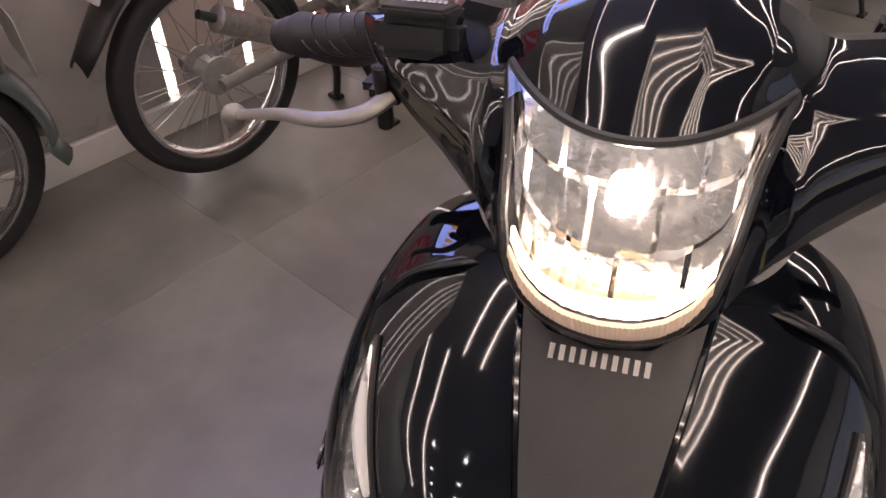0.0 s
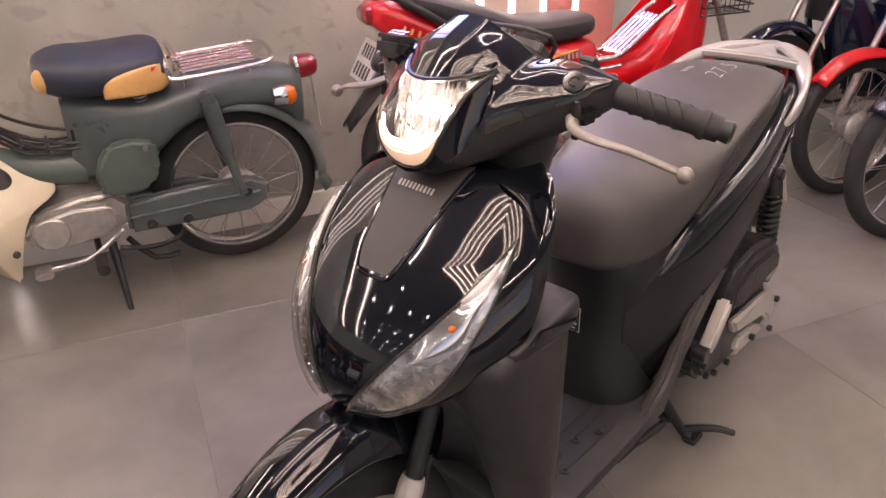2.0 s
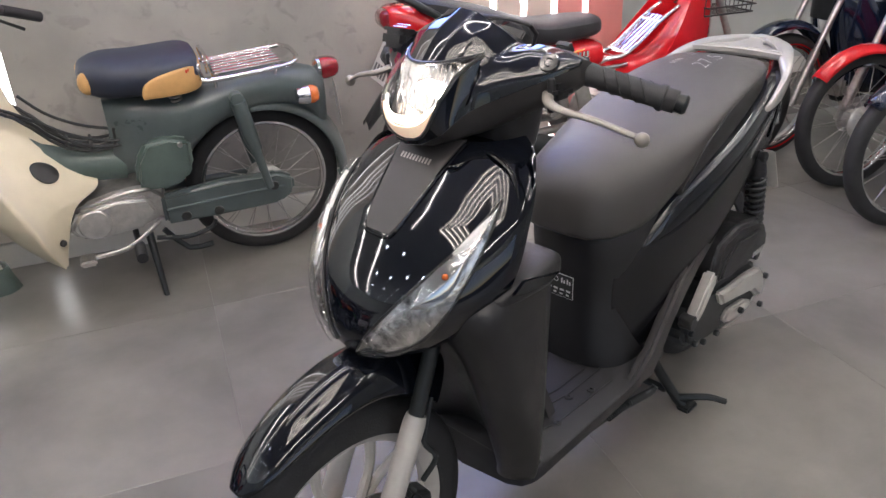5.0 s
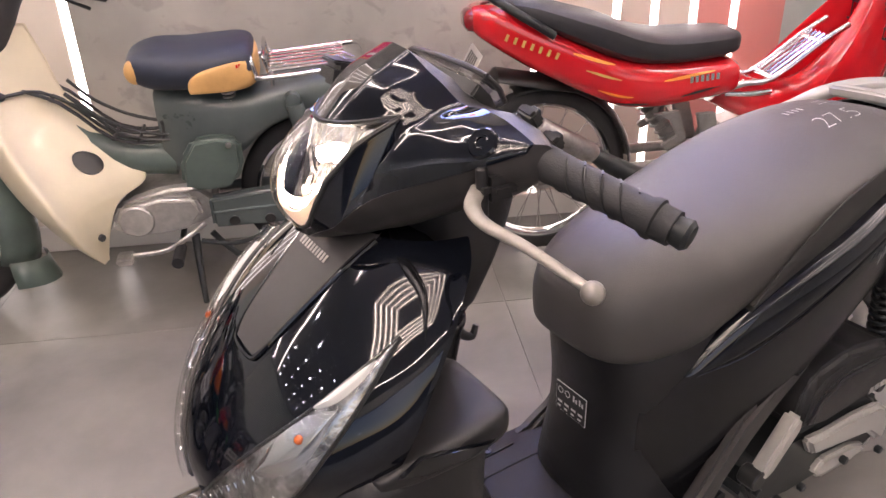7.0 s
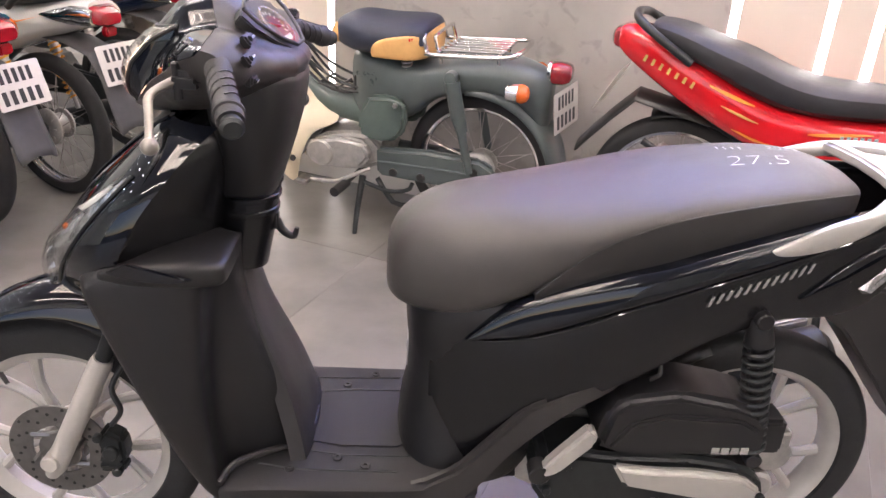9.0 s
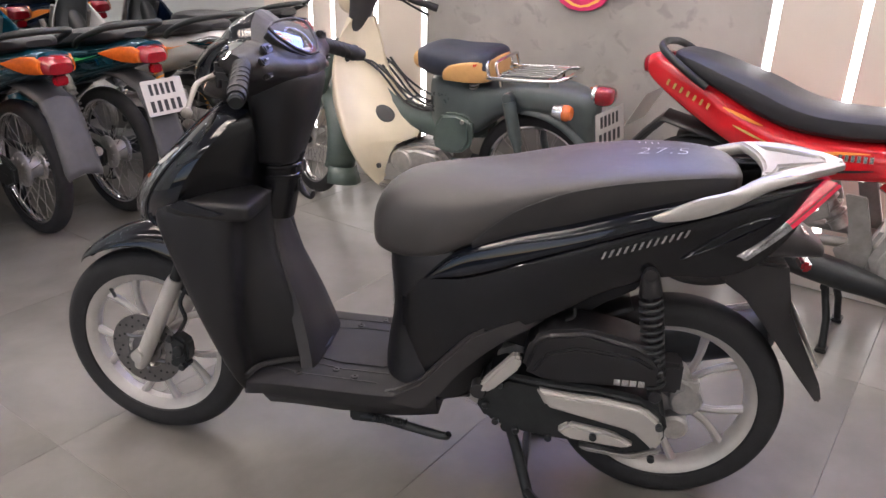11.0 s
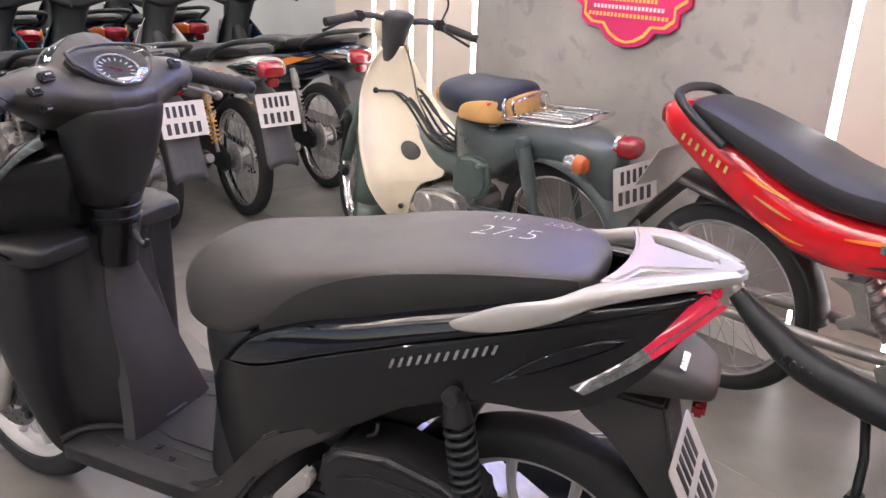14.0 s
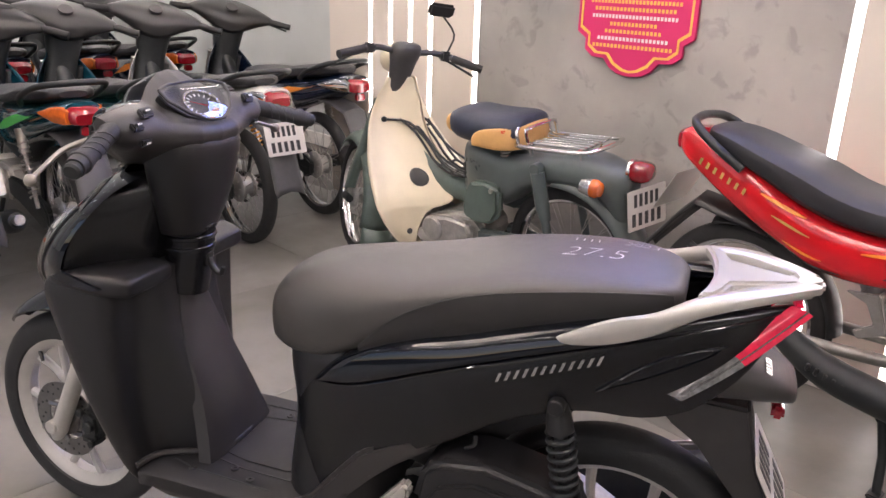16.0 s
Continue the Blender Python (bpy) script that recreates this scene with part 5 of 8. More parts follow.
# shock
S0, S1 = Vector((0.536, -0.165, 0.632)), Vector((0.578, -0.165, 0.362))
bm = bmesh.new()
tube(bm, [S0, S0.lerp(S1, 0.10), S0.lerp(S1, 0.17)], [0.017, 0.021, 0.023], 20)
tube(bm, [S0.lerp(S1, 0.15), S1], 0.011, 12)
disc(bm, 0.014, -0.185, -0.150, (S1.x, 0, S1.z), "y", 16)
disc(bm, 0.014, -0.185, -0.150, (S0.x, 0, S0.z), "y", 16)
shock = part("rear_shock", bm, MATTE, scooter, "black rear shock absorber")
bm = bmesh.new()
coil(bm, S0.lerp(S1, 0.17), S1.lerp(S0, 0.08), 0.0205, 0.0045, 13, 8)
part("spring", bm, DARKMETAL, shock, "black coil spring")
bm = bmesh.new()
tube(bm, [(0.40, -0.15, 0.53), (0.40, -0.155, 0.515), (0.385, -0.155, 0.505)], 0.004, 6, 3)
part("cable", bm, STICKER, scooter, "short black cable")
# passenger peg
for sy in (-1, 1):
    bm = bmesh.new()
    prism(bm, [(0.216, 0.342), (0.226, 0.336), (0.246, 0.345), (0.300, 0.405), (0.303, 0.428), (0.288, 0.438), (0.262, 0.408), (0.222, 0.36)], sy * 0.19 - 0.014, sy * 0.19 + 0.014, "xz", 0.006)
    peg = part("passenger_peg", bm, SILVER, scooter, "silver folding passenger footpeg")
    bm = bmesh.new()
    disc(bm, 0.018, -0.016, 0.016, (0.216, sy * 0.185, 0.338), "y", 16)
    part("pivot", bm, STICKER, peg)
# muffler on the far side
bm = bmesh.new()
tube(bm, [(0.20, 0.06, 0.20), (0.35, 0.14, 0.21), (0.48, 0.165, 0.25)], 0.018, 12, 3)
tube(bm, [(0.47, 0.165, 0.25), (0.50, 0.165, 0.258), (0.86, 0.17, 0.36), (0.88, 0.17, 0.366)], [0.03, 0.052, 0.056, 0.03], 20)
muff = part("muffler", bm, DARKMETAL, scooter, "black muffler")
bm = bmesh.new()
prism(bm, [(0.54, 0.27), (0.58, 0.335), (0.85, 0.41), (0.85, 0.34)], 0.218, 0.232, "xz", 0.005)
part("heat_shield", bm, SILVER, muff, "silver heat shield")
# stands
bm = bmesh.new()
for sy in (-1, 1):
    tube(bm, [(0.275, sy * 0.07, 0.185), (0.30, sy * 0.085, 0.12), (0.335, sy * 0.125, 0.03), (0.345, sy * 0.14, 0.012)], 0.013, 10, 3)
    block(bm, (0.35, sy * 0.148, 0.008), (0.05, 0.035, 0.014), 0.004)
tube(bm, [(0.275, -0.10, 0.185), (0.275, 0.10, 0.185)], 0.014, 10)
tube(bm, [(0.32, -0.10, 0.055), (0.32, 0.10, 0.055)], 0.010, 10)
tube(bm, [(0.335, -0.13, 0.035), (0.37, -0.19, 0.045), (0.40, -0.225, 0.03)], [0.010, 0.009, 0.008], 8, 3)
part("centre_stand", bm, DARKMETAL, scooter, "black steel centre stand, down")
bm = bmesh.new()
tube(bm, [(-0.06, -0.115, 0.178), (0.0, -0.13, 0.186), (0.13, -0.150, 0.176), (0.150, -0.155, 0.186)], [0.013, 0.011, 0.010, 0.008], 10, 3)
block(bm, (-0.065, -0.11, 0.188), (0.05, 0.03, 0.045), 0.006)
coil(bm, (-0.03, -0.142, 0.196), (0.05, -0.148, 0.198), 0.007, 0.0022, 12, 5)
part("side_stand", bm, DARKMETAL, scooter, "folded black side stand")

# ---- handlebar: covers, lamp, meter, grips, levers ----
# by distance from the middle: lower edge, foot of the lamp or wing, dome and ridge of the front cover
FRONT = {0.0: [(-0.360, 0.885), (-0.429, 0.890), (-0.400, 0.955), (-0.370, 0.985), (-0.346, 1.048), (-0.297, 1.073)],
         0.03: [(-0.357, 0.887), (-0.424, 0.893), (-0.398, 0.957), (-0.366, 0.990), (-0.343, 1.046), (-0.294, 1.069)],
         0.06: [(-0.347, 0.893), (-0.407, 0.909), (-0.388, 0.962), (-0.350, 1.000), (-0.331, 1.041), (-0.288, 1.052)],
         0.075: [(-0.340, 0.898), (-0.390, 0.928), (-0.378, 0.966), (-0.340, 1.007), (-0.320, 1.034), (-0.282, 1.042)],
         0.084: [(-0.334, 0.902), (-0.378, 0.939), (-0.368, 0.970), (-0.330, 1.012), (-0.311, 1.027), (-0.278, 1.034)],
         0.094: [(-0.327, 0.906), (-0.370, 0.945), (-0.362, 0.974), (-0.330, 1.008), (-0.303, 1.019), (-0.273, 1.025)],
         0.104: [(-0.319, 0.912), (-0.360, 0.951), (-0.353, 0.978), (-0.328, 1.006), (-0.300, 1.018), (-0.269, 1.022)],
         0.13: [(-0.300, 0.925), (-0.339, 0.963), (-0.334, 0.984), (-0.318, 1.003), (-0.296, 1.019), (-0.265, 1.024)],
         0.16: [(-0.284, 0.942), (-0.319, 0.977), (-0.316, 0.990), (-0.306, 1.003), (-0.289, 1.015), (-0.262, 1.020)],
         0.185: [(-0.268, 0.958), (-0.300, 0.989), (-0.298, 0.996), (-0.293, 1.003), (-0.283, 1.010), (-0.262, 1.015)],
         0.207: [(-0.252, 0.975), (-0.270, 1.001), (-0.270, 1.003), (-0.269, 1.005), (-0.267, 1.008), (-0.262, 1.009)]}
REAR = {0.0: [(-0.262, 1.050), (-0.200, 0.992), (-0.170, 0.975), (-0.172, 0.950), (-0.205, 0.918), (-0.285, 0.890)],
        0.05: [(-0.255, 1.038), (-0.200, 0.992), (-0.174, 0.974), (-0.177, 0.950), (-0.210, 0.922), (-0.285, 0.898)],
        0.09: [(-0.240, 1.012), (-0.205, 0.990), (-0.190, 0.973), (-0.194, 0.954), (-0.222, 0.934), (-0.278, 0.910)],
        0.13: [(-0.232, 1.014), (-0.212, 0.994), (-0.205, 0.975), (-0.212, 0.958), (-0.236, 0.940), (-0.268, 0.928)],
        0.17: [(-0.234, 1.010), (-0.217, 0.992), (-0.212, 0.974), (-0.222, 0.960), (-0.240, 0.950), (-0.262, 0.946)],
        0.207: [(-0.246, 1.004), (-0.238, 0.996), (-0.234, 0.986), (-0.236, 0.979), (-0.242, 0.975), (-0.248, 0.974)]}
LAMP_W = 0.0795


def head_points(table, y):
    """The cover's section at a distance from the middle."""
    keys = sorted(table)
    a = min(abs(y), keys[-1])
    return [(float(np.interp(a, keys, [table[k][i][0] for k in keys])), float(np.interp(a, keys, [table[k][i][1] for k in keys]))) for i in range(len(table[0.0]))]


def resample(pts, n):
    line = smooth_path([(x, 0, z) for x, z in pts], 5)
    d = [0.0]
    for p, q in zip(line, line[1:]):
        d.append(d[-1] + (q - p).length)
    ts = [d[-1] * i / (n - 1) for i in range(n)]
    return [(float(np.interp(t, d, [q.x for q in line])), float(np.interp(t, d, [q.z for q in line]))) for t in ts]


def lamp_x(y, z):
    return -0.441 + 10.5 * (z - 0.935) ** 2 + 6.2 * y * y


def lamp_edges(y):
    a = abs(y)
    top = 1.006 + 0.0105 * (a / LAMP_W) ** 2.2
    low = float(np.interp(a, [0, 0.020, 0.035, 0.047, 0.0555, 0.0615, 0.064, 0.0665, 0.073, LAMP_W], [0.898, 0.900, 0.907, 0.919, 0.934, 0.954, 0.972, 0.988, 1.002, 1.0155]))
    return low, top


ys = sorted({*np.linspace(-LAMP_W, LAMP_W, 43).round(5).tolist(), *[s * v for v in (0.088, 0.092, 0.096, 0.10, 0.105, 0.112, 0.12, 0.13, 0.14, 0.15, 0.16, 0.17, 0.18, 0.19, 0.20, 0.207) for s in (-1, 1)]})
chin, visor, back, under = [], [], [], []
for y in ys:
    f, r = head_points(FRONT, y), head_points(REAR, y)
    if abs(y) <= LAMP_W + 1e-6:
        lo, hi = lamp_edges(y)
        p_lo, p_hi = (lamp_x(y, lo), lo), (lamp_x(y, hi), hi)
        side, cap = [f[1], p_lo], [p_hi, f[4], f[5]]
    else:
        side, cap = [f[1], f[2], f[3]], [f[3], f[4], f[5]]
    chin.append([Vector((x, y, z)) for x, z in resample(side, 10)])
    visor.append([Vector((x, y, z)) for x, z in resample(cap, 14)])
    back.append([Vector((x, y, z)) for x, z in resample([(f[5][0] + 0.0005, f[5][1] - 0.0008), *r, f[0]], 24)])
    under.append([Vector((x, y, z)) for x, z in resample([f[0], ((f[0][0] + f[1][0]) / 2 - 0.004, (f[0][1] + f[1][1]) / 2 - 0.006), (f[1][0] + 0.001, f[1][1] - 0.0005)], 6)])
bm = bmesh.new()
ring_loft(bm, chin, closed=False)
ring_loft(bm, visor, closed=False)
for k in (0, -1):
    bm.faces.new([bm.verts.new(p) for p in [*chin[k], *visor[k][1:]]])
bmesh.ops.remove_doubles(bm, verts=bm.verts[:], dist=0.0004)
bm.transform(STEER)
part("front_bar_cover", bm, GLOSS, scooter, "glossy black front handlebar cover", angle=32)
bm = bmesh.new()
ring_loft(bm, back, closed=False)
ring_loft(bm, under, closed=False)
for k in (0, -1):
    bm.faces.new([bm.verts.new(p) for p in [*back[k], *under[k][1:]]])
bmesh.ops.remove_doubles(bm, verts=bm.verts[:], dist=0.0004)
bm.transform(STEER)
part("rear_bar_cover", bm, SATIN, scooter, "matte dark grey rear handlebar cover", angle=50)
# closing of the gloss cover at its ends
for sy in (-1, 1):
    bm = bmesh.new()
    disc(bm, 0.0155, -0.006, 0.0025, (0, 0, 0), "z", 28, 0.0, 0.002)
    tube(bm, [(0.006 * math.cos(k), 0.006 * math.sin(k), 0.0028) for k in np.linspace(0.4, 5.0, 12)], 0.0012, 5)
    along, rise = (0.46, sy, 0), (0.55, 0, 0.60)
    bm.transform(STEER @ axes_pose((-0.2945, sy * 0.172, 1.0065), *((along, rise) if sy < 0 else (rise, along))))
    cap = part("mirror_cap", bm, GLOSS, scooter, "round black cap over the mirror hole")

# column cover down to the shield
rings = []
for z, x0, x1, w in ((0.968, -0.315, -0.176, 0.096), (0.945, -0.318, -0.168, 0.099), (0.90, -0.318, -0.176, 0.094), (0.85, -0.312, -0.190, 0.086), (0.815, -0.310, -0.202, 0.076), (0.785, -0.314, -0.212, 0.064), (0.760, -0.320, -0.220, 0.056), (0.752, -0.318, -0.226, 0.050)):
    rings.append(ellipse_ring(((x0 + x1) / 2, 0, z), ((x1 - x0) / 2, 0, 0), (0, w, 0), 24, 2.7))
bm = bmesh.new()
ring_loft(bm, rings)
bm.transform(STEER)
part("column_cover", bm, MATTE, scooter, "matte dark steering column cover", sub=1)
bm = bmesh.new()
tube(bm, [(-0.258, 0, 0.84), (-0.264, 0, 0.79), (-0.278, 0, 0.70), (-0.292, 0, 0.63)], [0.050, 0.050, 0.048, 0.046], 24)
for z, x in ((0.772, -0.267), (0.748, -0.271), (0.724, -0.275)):
    disc(bm, 0.0525, -0.005, 0.005, (x, 0, z), "z", 28, 0.0, 0.002)
part("steering_column", bm, SEMI, scooter, "ribbed black steering column")


# headlight
def lamp_patch(back, shrink=0.0, ny=28, nz=12, wave=0.0):
    rows = []
    for i in range(ny + 1):
        y = LAMP_W * (1 - shrink) * (-1 + 2 * i / ny)
        lo, hi = lamp_edges(y)
        mid = (lo + hi) / 2
        lo, hi = mid + (lo - mid) * (1 - shrink), mid + (hi - mid) * (1 - shrink)
        rows.append([Vector((lamp_x(y, lo + (hi - lo) * j / nz) + back + wave * (((i // 2) + j) % 2), y, lo + (hi - lo) * j / nz)) for j in range(nz + 1)])
    return rows


bm = bmesh.new()
edge = lamp_patch(-0.006)
ring_loft(bm, edge, closed=False)
ring_loft(bm, [[r[0] for r in edge], [r[0] + Vector((0.012, 0, 0.001)) for r in edge]], closed=False)
ring_loft(bm, [[r[-1] for r in edge], [r[-1] + Vector((0.012, 0, -0.001)) for r in edge]], closed=False)
bm.transform(STEER)
headlight = part("headlight", bm, CLEAR, scooter, "lit clear headlight")
bm = bmesh.new()
rows = []
for i, row in enumerate(lamp_patch(0.010, 0.02, 48, 24)):
    out = []
    for j, p in enumerate(row):
        d = math.hypot(p.y * 0.85, (p.z - 0.957))
        out.append(p + Vector((0.048 * max(0, 1 - (d / 0.066) ** 2) - 0.002 + 0.0016 * ((i // 6 + j // 8) % 2) + 0.0008 * ((i // 3) % 2), 0, 0)))
    rows.append(out)
ring_loft(bm, rows, closed=False)
bm.transform(STEER)
part("reflector", bm, LAMPBOWL, headlight, "faceted silver reflector", angle=12)
bm = bmesh.new()
lathe(bm, [(0.0, -0.020), (0.0085, -0.016), (0.0095, 0.0), (0.0095, 0.022)], 18, (0, 0, 0), "x")
bm.transform(STEER @ Matrix.Translation((-0.376, 0.0, 0.968)))
part("bulb", bm, BULB, headlight, "glowing bulb")


def lamp_band(lift0, lift1, wide, proud, n=33):
    """A band along the lamp's lower edge."""
    rows = []
    for i in range(n):
        y = wide * (-1 + 2 * i / (n - 1))
        lo = lamp_edges(y)[0]
        rows.append([Vector((lamp_x(y, lo + q) + proud + 0.0008 * (i % 2), y, lo + q)) for q in (np.linspace(lift0, lift1, 4) * (1 - 0.45 * (y / wide) ** 2)).tolist()])
    return rows


bm = bmesh.new()
ring_loft(bm, lamp_band(0.024, 0.037, 0.056, 0.004), closed=False)
bm.transform(STEER)
part("light_guide", bm, GUIDE, headlight, "glowing lower light guide", solid=0.003)
bm = bmesh.new()
ring_loft(bm, lamp_band(0.001, 0.0215, 0.056, -0.001, 81), closed=False)
bm.transform(STEER)
part("amber_strip", bm, AMBERSTRIP, headlight, "ribbed amber strip below the lens", solid=0.003, flat=True)
bm = bmesh.new()
rim = [r[0] for r in edge] + [r[-1] for r in reversed(edge)]
tube(bm, [p + Vector((0.006, 0, 0)) for p in rim] + [rim[0] + Vector((0.006, 0, 0))], 0.0030, 6)
bm.transform(STEER)
part("bezel", bm, STICKER, headlight, "black lamp rim")

# meter
MM = STEER @ axes_pose((-0.2245, 0.0, 1.0185), (0, 1, 0), (-0.70, 0, 0.66)) @ Matrix.Translation((0, -0.014, 0.0045)) @ Matrix.Diagonal((1.22, 0.88, 1, 1))
MSHAPE = [(-0.068, 0.044), (-0.045, 0.056), (0.0, 0.060), (0.045, 0.056), (0.068, 0.044), (0.066, 0.018), (0.045, -0.018), (0.016, -0.042), (-0.016, -0.042), (-0.045, -0.018), (-0.066, 0.018)]
bm = bmesh.new()
prism(bm, MSHAPE, -0.02, -0.004, "xy", 0.002)
bm.transform(MM)
meter = part("meter", bm, STICKER, scooter, "speedometer under clear glass")
bm = bmesh.new()
out = [(x, y) for (x0, y0), (x1, y1) in zip(MSHAPE, MSHAPE[1:] + MSHAPE[:1]) for x, y in ((x0, y0), ((x0 + x1) / 2, (y0 + y1) / 2))]
ring_loft(bm, [[Vector((x * k, y * k, 0.0055 + 0.005 * (1 - k * k))) for x, y in out] for k in (1.02, 0.85, 0.6, 0.3, 0.02)], caps=False)
bm.transform(MM)
part("meter_glass", bm, SMOKE, meter, "curved clear glass")
bm = bmesh.new()
tube(bm, [(x * 1.04, y * 1.04, 0.006) for x, y in [*MSHAPE, MSHAPE[0]]], 0.0032, 8)
bm.transform(MM)
part("meter_rim", bm, SATIN, meter)
bm = bmesh.new()
lathe(bm, [(0.034, -0.003), (0.038, -0.003), (0.038, 0.002), (0.034, 0.002)], 40, (0, 0.004, 0), "z")
bm.transform(MM)
part("dial_ring", bm, LETTER, meter, "silver dial ring")
bm = bmesh.new()
for i in range(13):
    a = radians(215 - 250 * i / 12)
    block(bm, (0.027 * math.cos(a), 0.004 + 0.027 * math.sin(a), -0.003), (0.007, 0.0018, 0.001), 0, Matrix.Rotation(a, 4, "Z"))
bm.transform(MM)
tagged(part("dial_tick", bm, STICKERW, meter, flat=True), kind="stuff")
bm = bmesh.new()
tube(bm, [(0.008, -0.002, -0.0015), (-0.022, 0.016, -0.0015)], [0.002, 0.0006], 6)
bm.transform(MM)
part("needle", bm, REDLENS, meter, "red needle")
bm = bmesh.new()
block(bm, (0.004, -0.024, -0.002), (0.03, 0.010, 0.001))
bm.transform(MM)
part("counter_window", bm, STICKERW, meter, flat=True)

# grips, levers, switches, reservoir
BARS = STEER @ Matrix.Translation((0.016, 0, 0.003))
for sy in (-1, 1):
    a, b = Vector((-0.262, sy * 0.190, 0.984)), Vector((-0.210, sy * 0.318, 0.946))
    bm = bmesh.new()
    tube(bm, [a, a.lerp(b, 0.12), a.lerp(b, 0.18), a.lerp(b, 0.80), a.lerp(b, 0.84), a.lerp(b, 0.88), a.lerp(b, 0.89), b], [0.017, 0.0175, 0.0165, 0.0165, 0.0195, 0.0195, 0.0170, 0.0165], 22)
    bm.transform(BARS)
    grip = part("grip", bm, GRIP, scooter, "black rubber grip")
    bm = bmesh.new()
    d = (b - a).normalized()
    s = d.orthogonal().normalized()
    q = d.cross(s)
    for k in range(4):
        for ph in (0, 2.1, 4.2):
            pts = []
            for i in range(7):
                t = 0.22 + 0.13 * k + 0.02 * i
                ang = ph + 0.32 * i
                pts.append(a.lerp(b, t) + 0.0168 * (math.cos(ang) * s + math.sin(ang) * q))
            tube(bm, pts, 0.0013, 4)
    bm.transform(BARS)
    tagged(part("grip_rib", bm, STICKER, grip), kind="stuff")
    bm = bmesh.new()
    tube(bm, [b - d * 0.003, b + d * 0.012, b + d * 0.016], [0.0125, 0.0145, 0.011], 18)
    bm.transform(BARS)
    part("bar_end", bm, DARKMETAL, grip, "black bar end weight")
    bm = bmesh.new()
    tube(bm, [(-0.318, sy * 0.176, 0.962), (-0.335, sy * 0.192, 0.954), (-0.340, sy * 0.222, 0.948), (-0.325, sy * 0.265, 0.938), (-0.305, sy * 0.320, 0.919)], [0.0085, 0.0080, 0.0068, 0.0058, 0.0052], 12, 4, 0.7)
    bmesh.ops.create_uvsphere(bm, u_segments=14, v_segments=10, radius=0.0105, matrix=Matrix.Translation((-0.303, sy * 0.326, 0.916)))
    bm.transform(BARS)
    part("brake_lever", bm, LEVERMETAL, scooter, "silver brake lever with a ball end")
    bm = bmesh.new()
    block(bm, (-0.302, sy * 0.182, 0.964), (0.040, 0.036, 0.024), 0.009)
    tube(bm, [(-0.262, sy * 0.16, 0.984), a], 0.015, 14)
    disc(bm, 0.006, 0.935, 0.985, (-0.318, sy * 0.182, 0), "z", 12)
    bm.transform(BARS)
    part("lever_mount", bm, MATTE, scooter, "black lever mount")
    for k, (x, y, z, w, h) in enumerate(((-0.219, 0.140, 1.012, 0.020, 0.009), (-0.212, 0.168, 0.992, 0.018, 0.008), (-0.215, 0.150, 0.964, 0.018, 0.008))):
        if sy > 0 and k == 1:
            continue
        m = STEER @ axes_pose((x, sy * y, z), (0.05, 1, -0.1 * sy), (-0.6, 0, 0.8) if k < 2 else (0.2, 0, 1))
        bm = bmesh.new()
        block(bm, (0, 0, 0), (w * 1.4, h * 2.0, 0.012), 0.003)
        bm.transform(m)
        sw = part("switch", bm, STICKER, scooter, "black handlebar switch")
        bm = bmesh.new()
        block(bm, (0, 0, 0.007), (w * 0.8, h * 0.9, 0.006), 0.002)
        bm.transform(m)
        rocker = part("rocker", bm, DARKMETAL, sw)
        lay("symbol", lambda q, w=w: bars(q, -w * 0.28, w * 0.28, -0.0015, 0.0015, 3, 0.6), STICKERW, m @ Matrix.Translation((0, 0, 0.0102)), rocker, "", 0.0003)
bm = bmesh.new()
block(bm, (-0.295, 0.150, 1.012), (0.05, 0.060, 0.030), 0.008, Matrix.Rotation(radians(14), 4, "Y"))
block(bm, (-0.299, 0.150, 1.029), (0.036, 0.046, 0.006), 0.002, Matrix.Rotation(radians(14), 4, "Y"))
bm.transform(STEER)
res = part("brake_reservoir", bm, MATTE, scooter, "black brake fluid reservoir with a printed lid")
lay("lid_print", lambda q: [bars(q, -0.018, 0.018, -0.011 + 0.008 * i, -0.007 + 0.008 * i, 10, 0.7) for i in range(3)], LETTER, STEER @ axes_pose((-0.2983, 0.150, 1.0335), (0, 1, 0), (-0.97, 0, -0.24)), res)

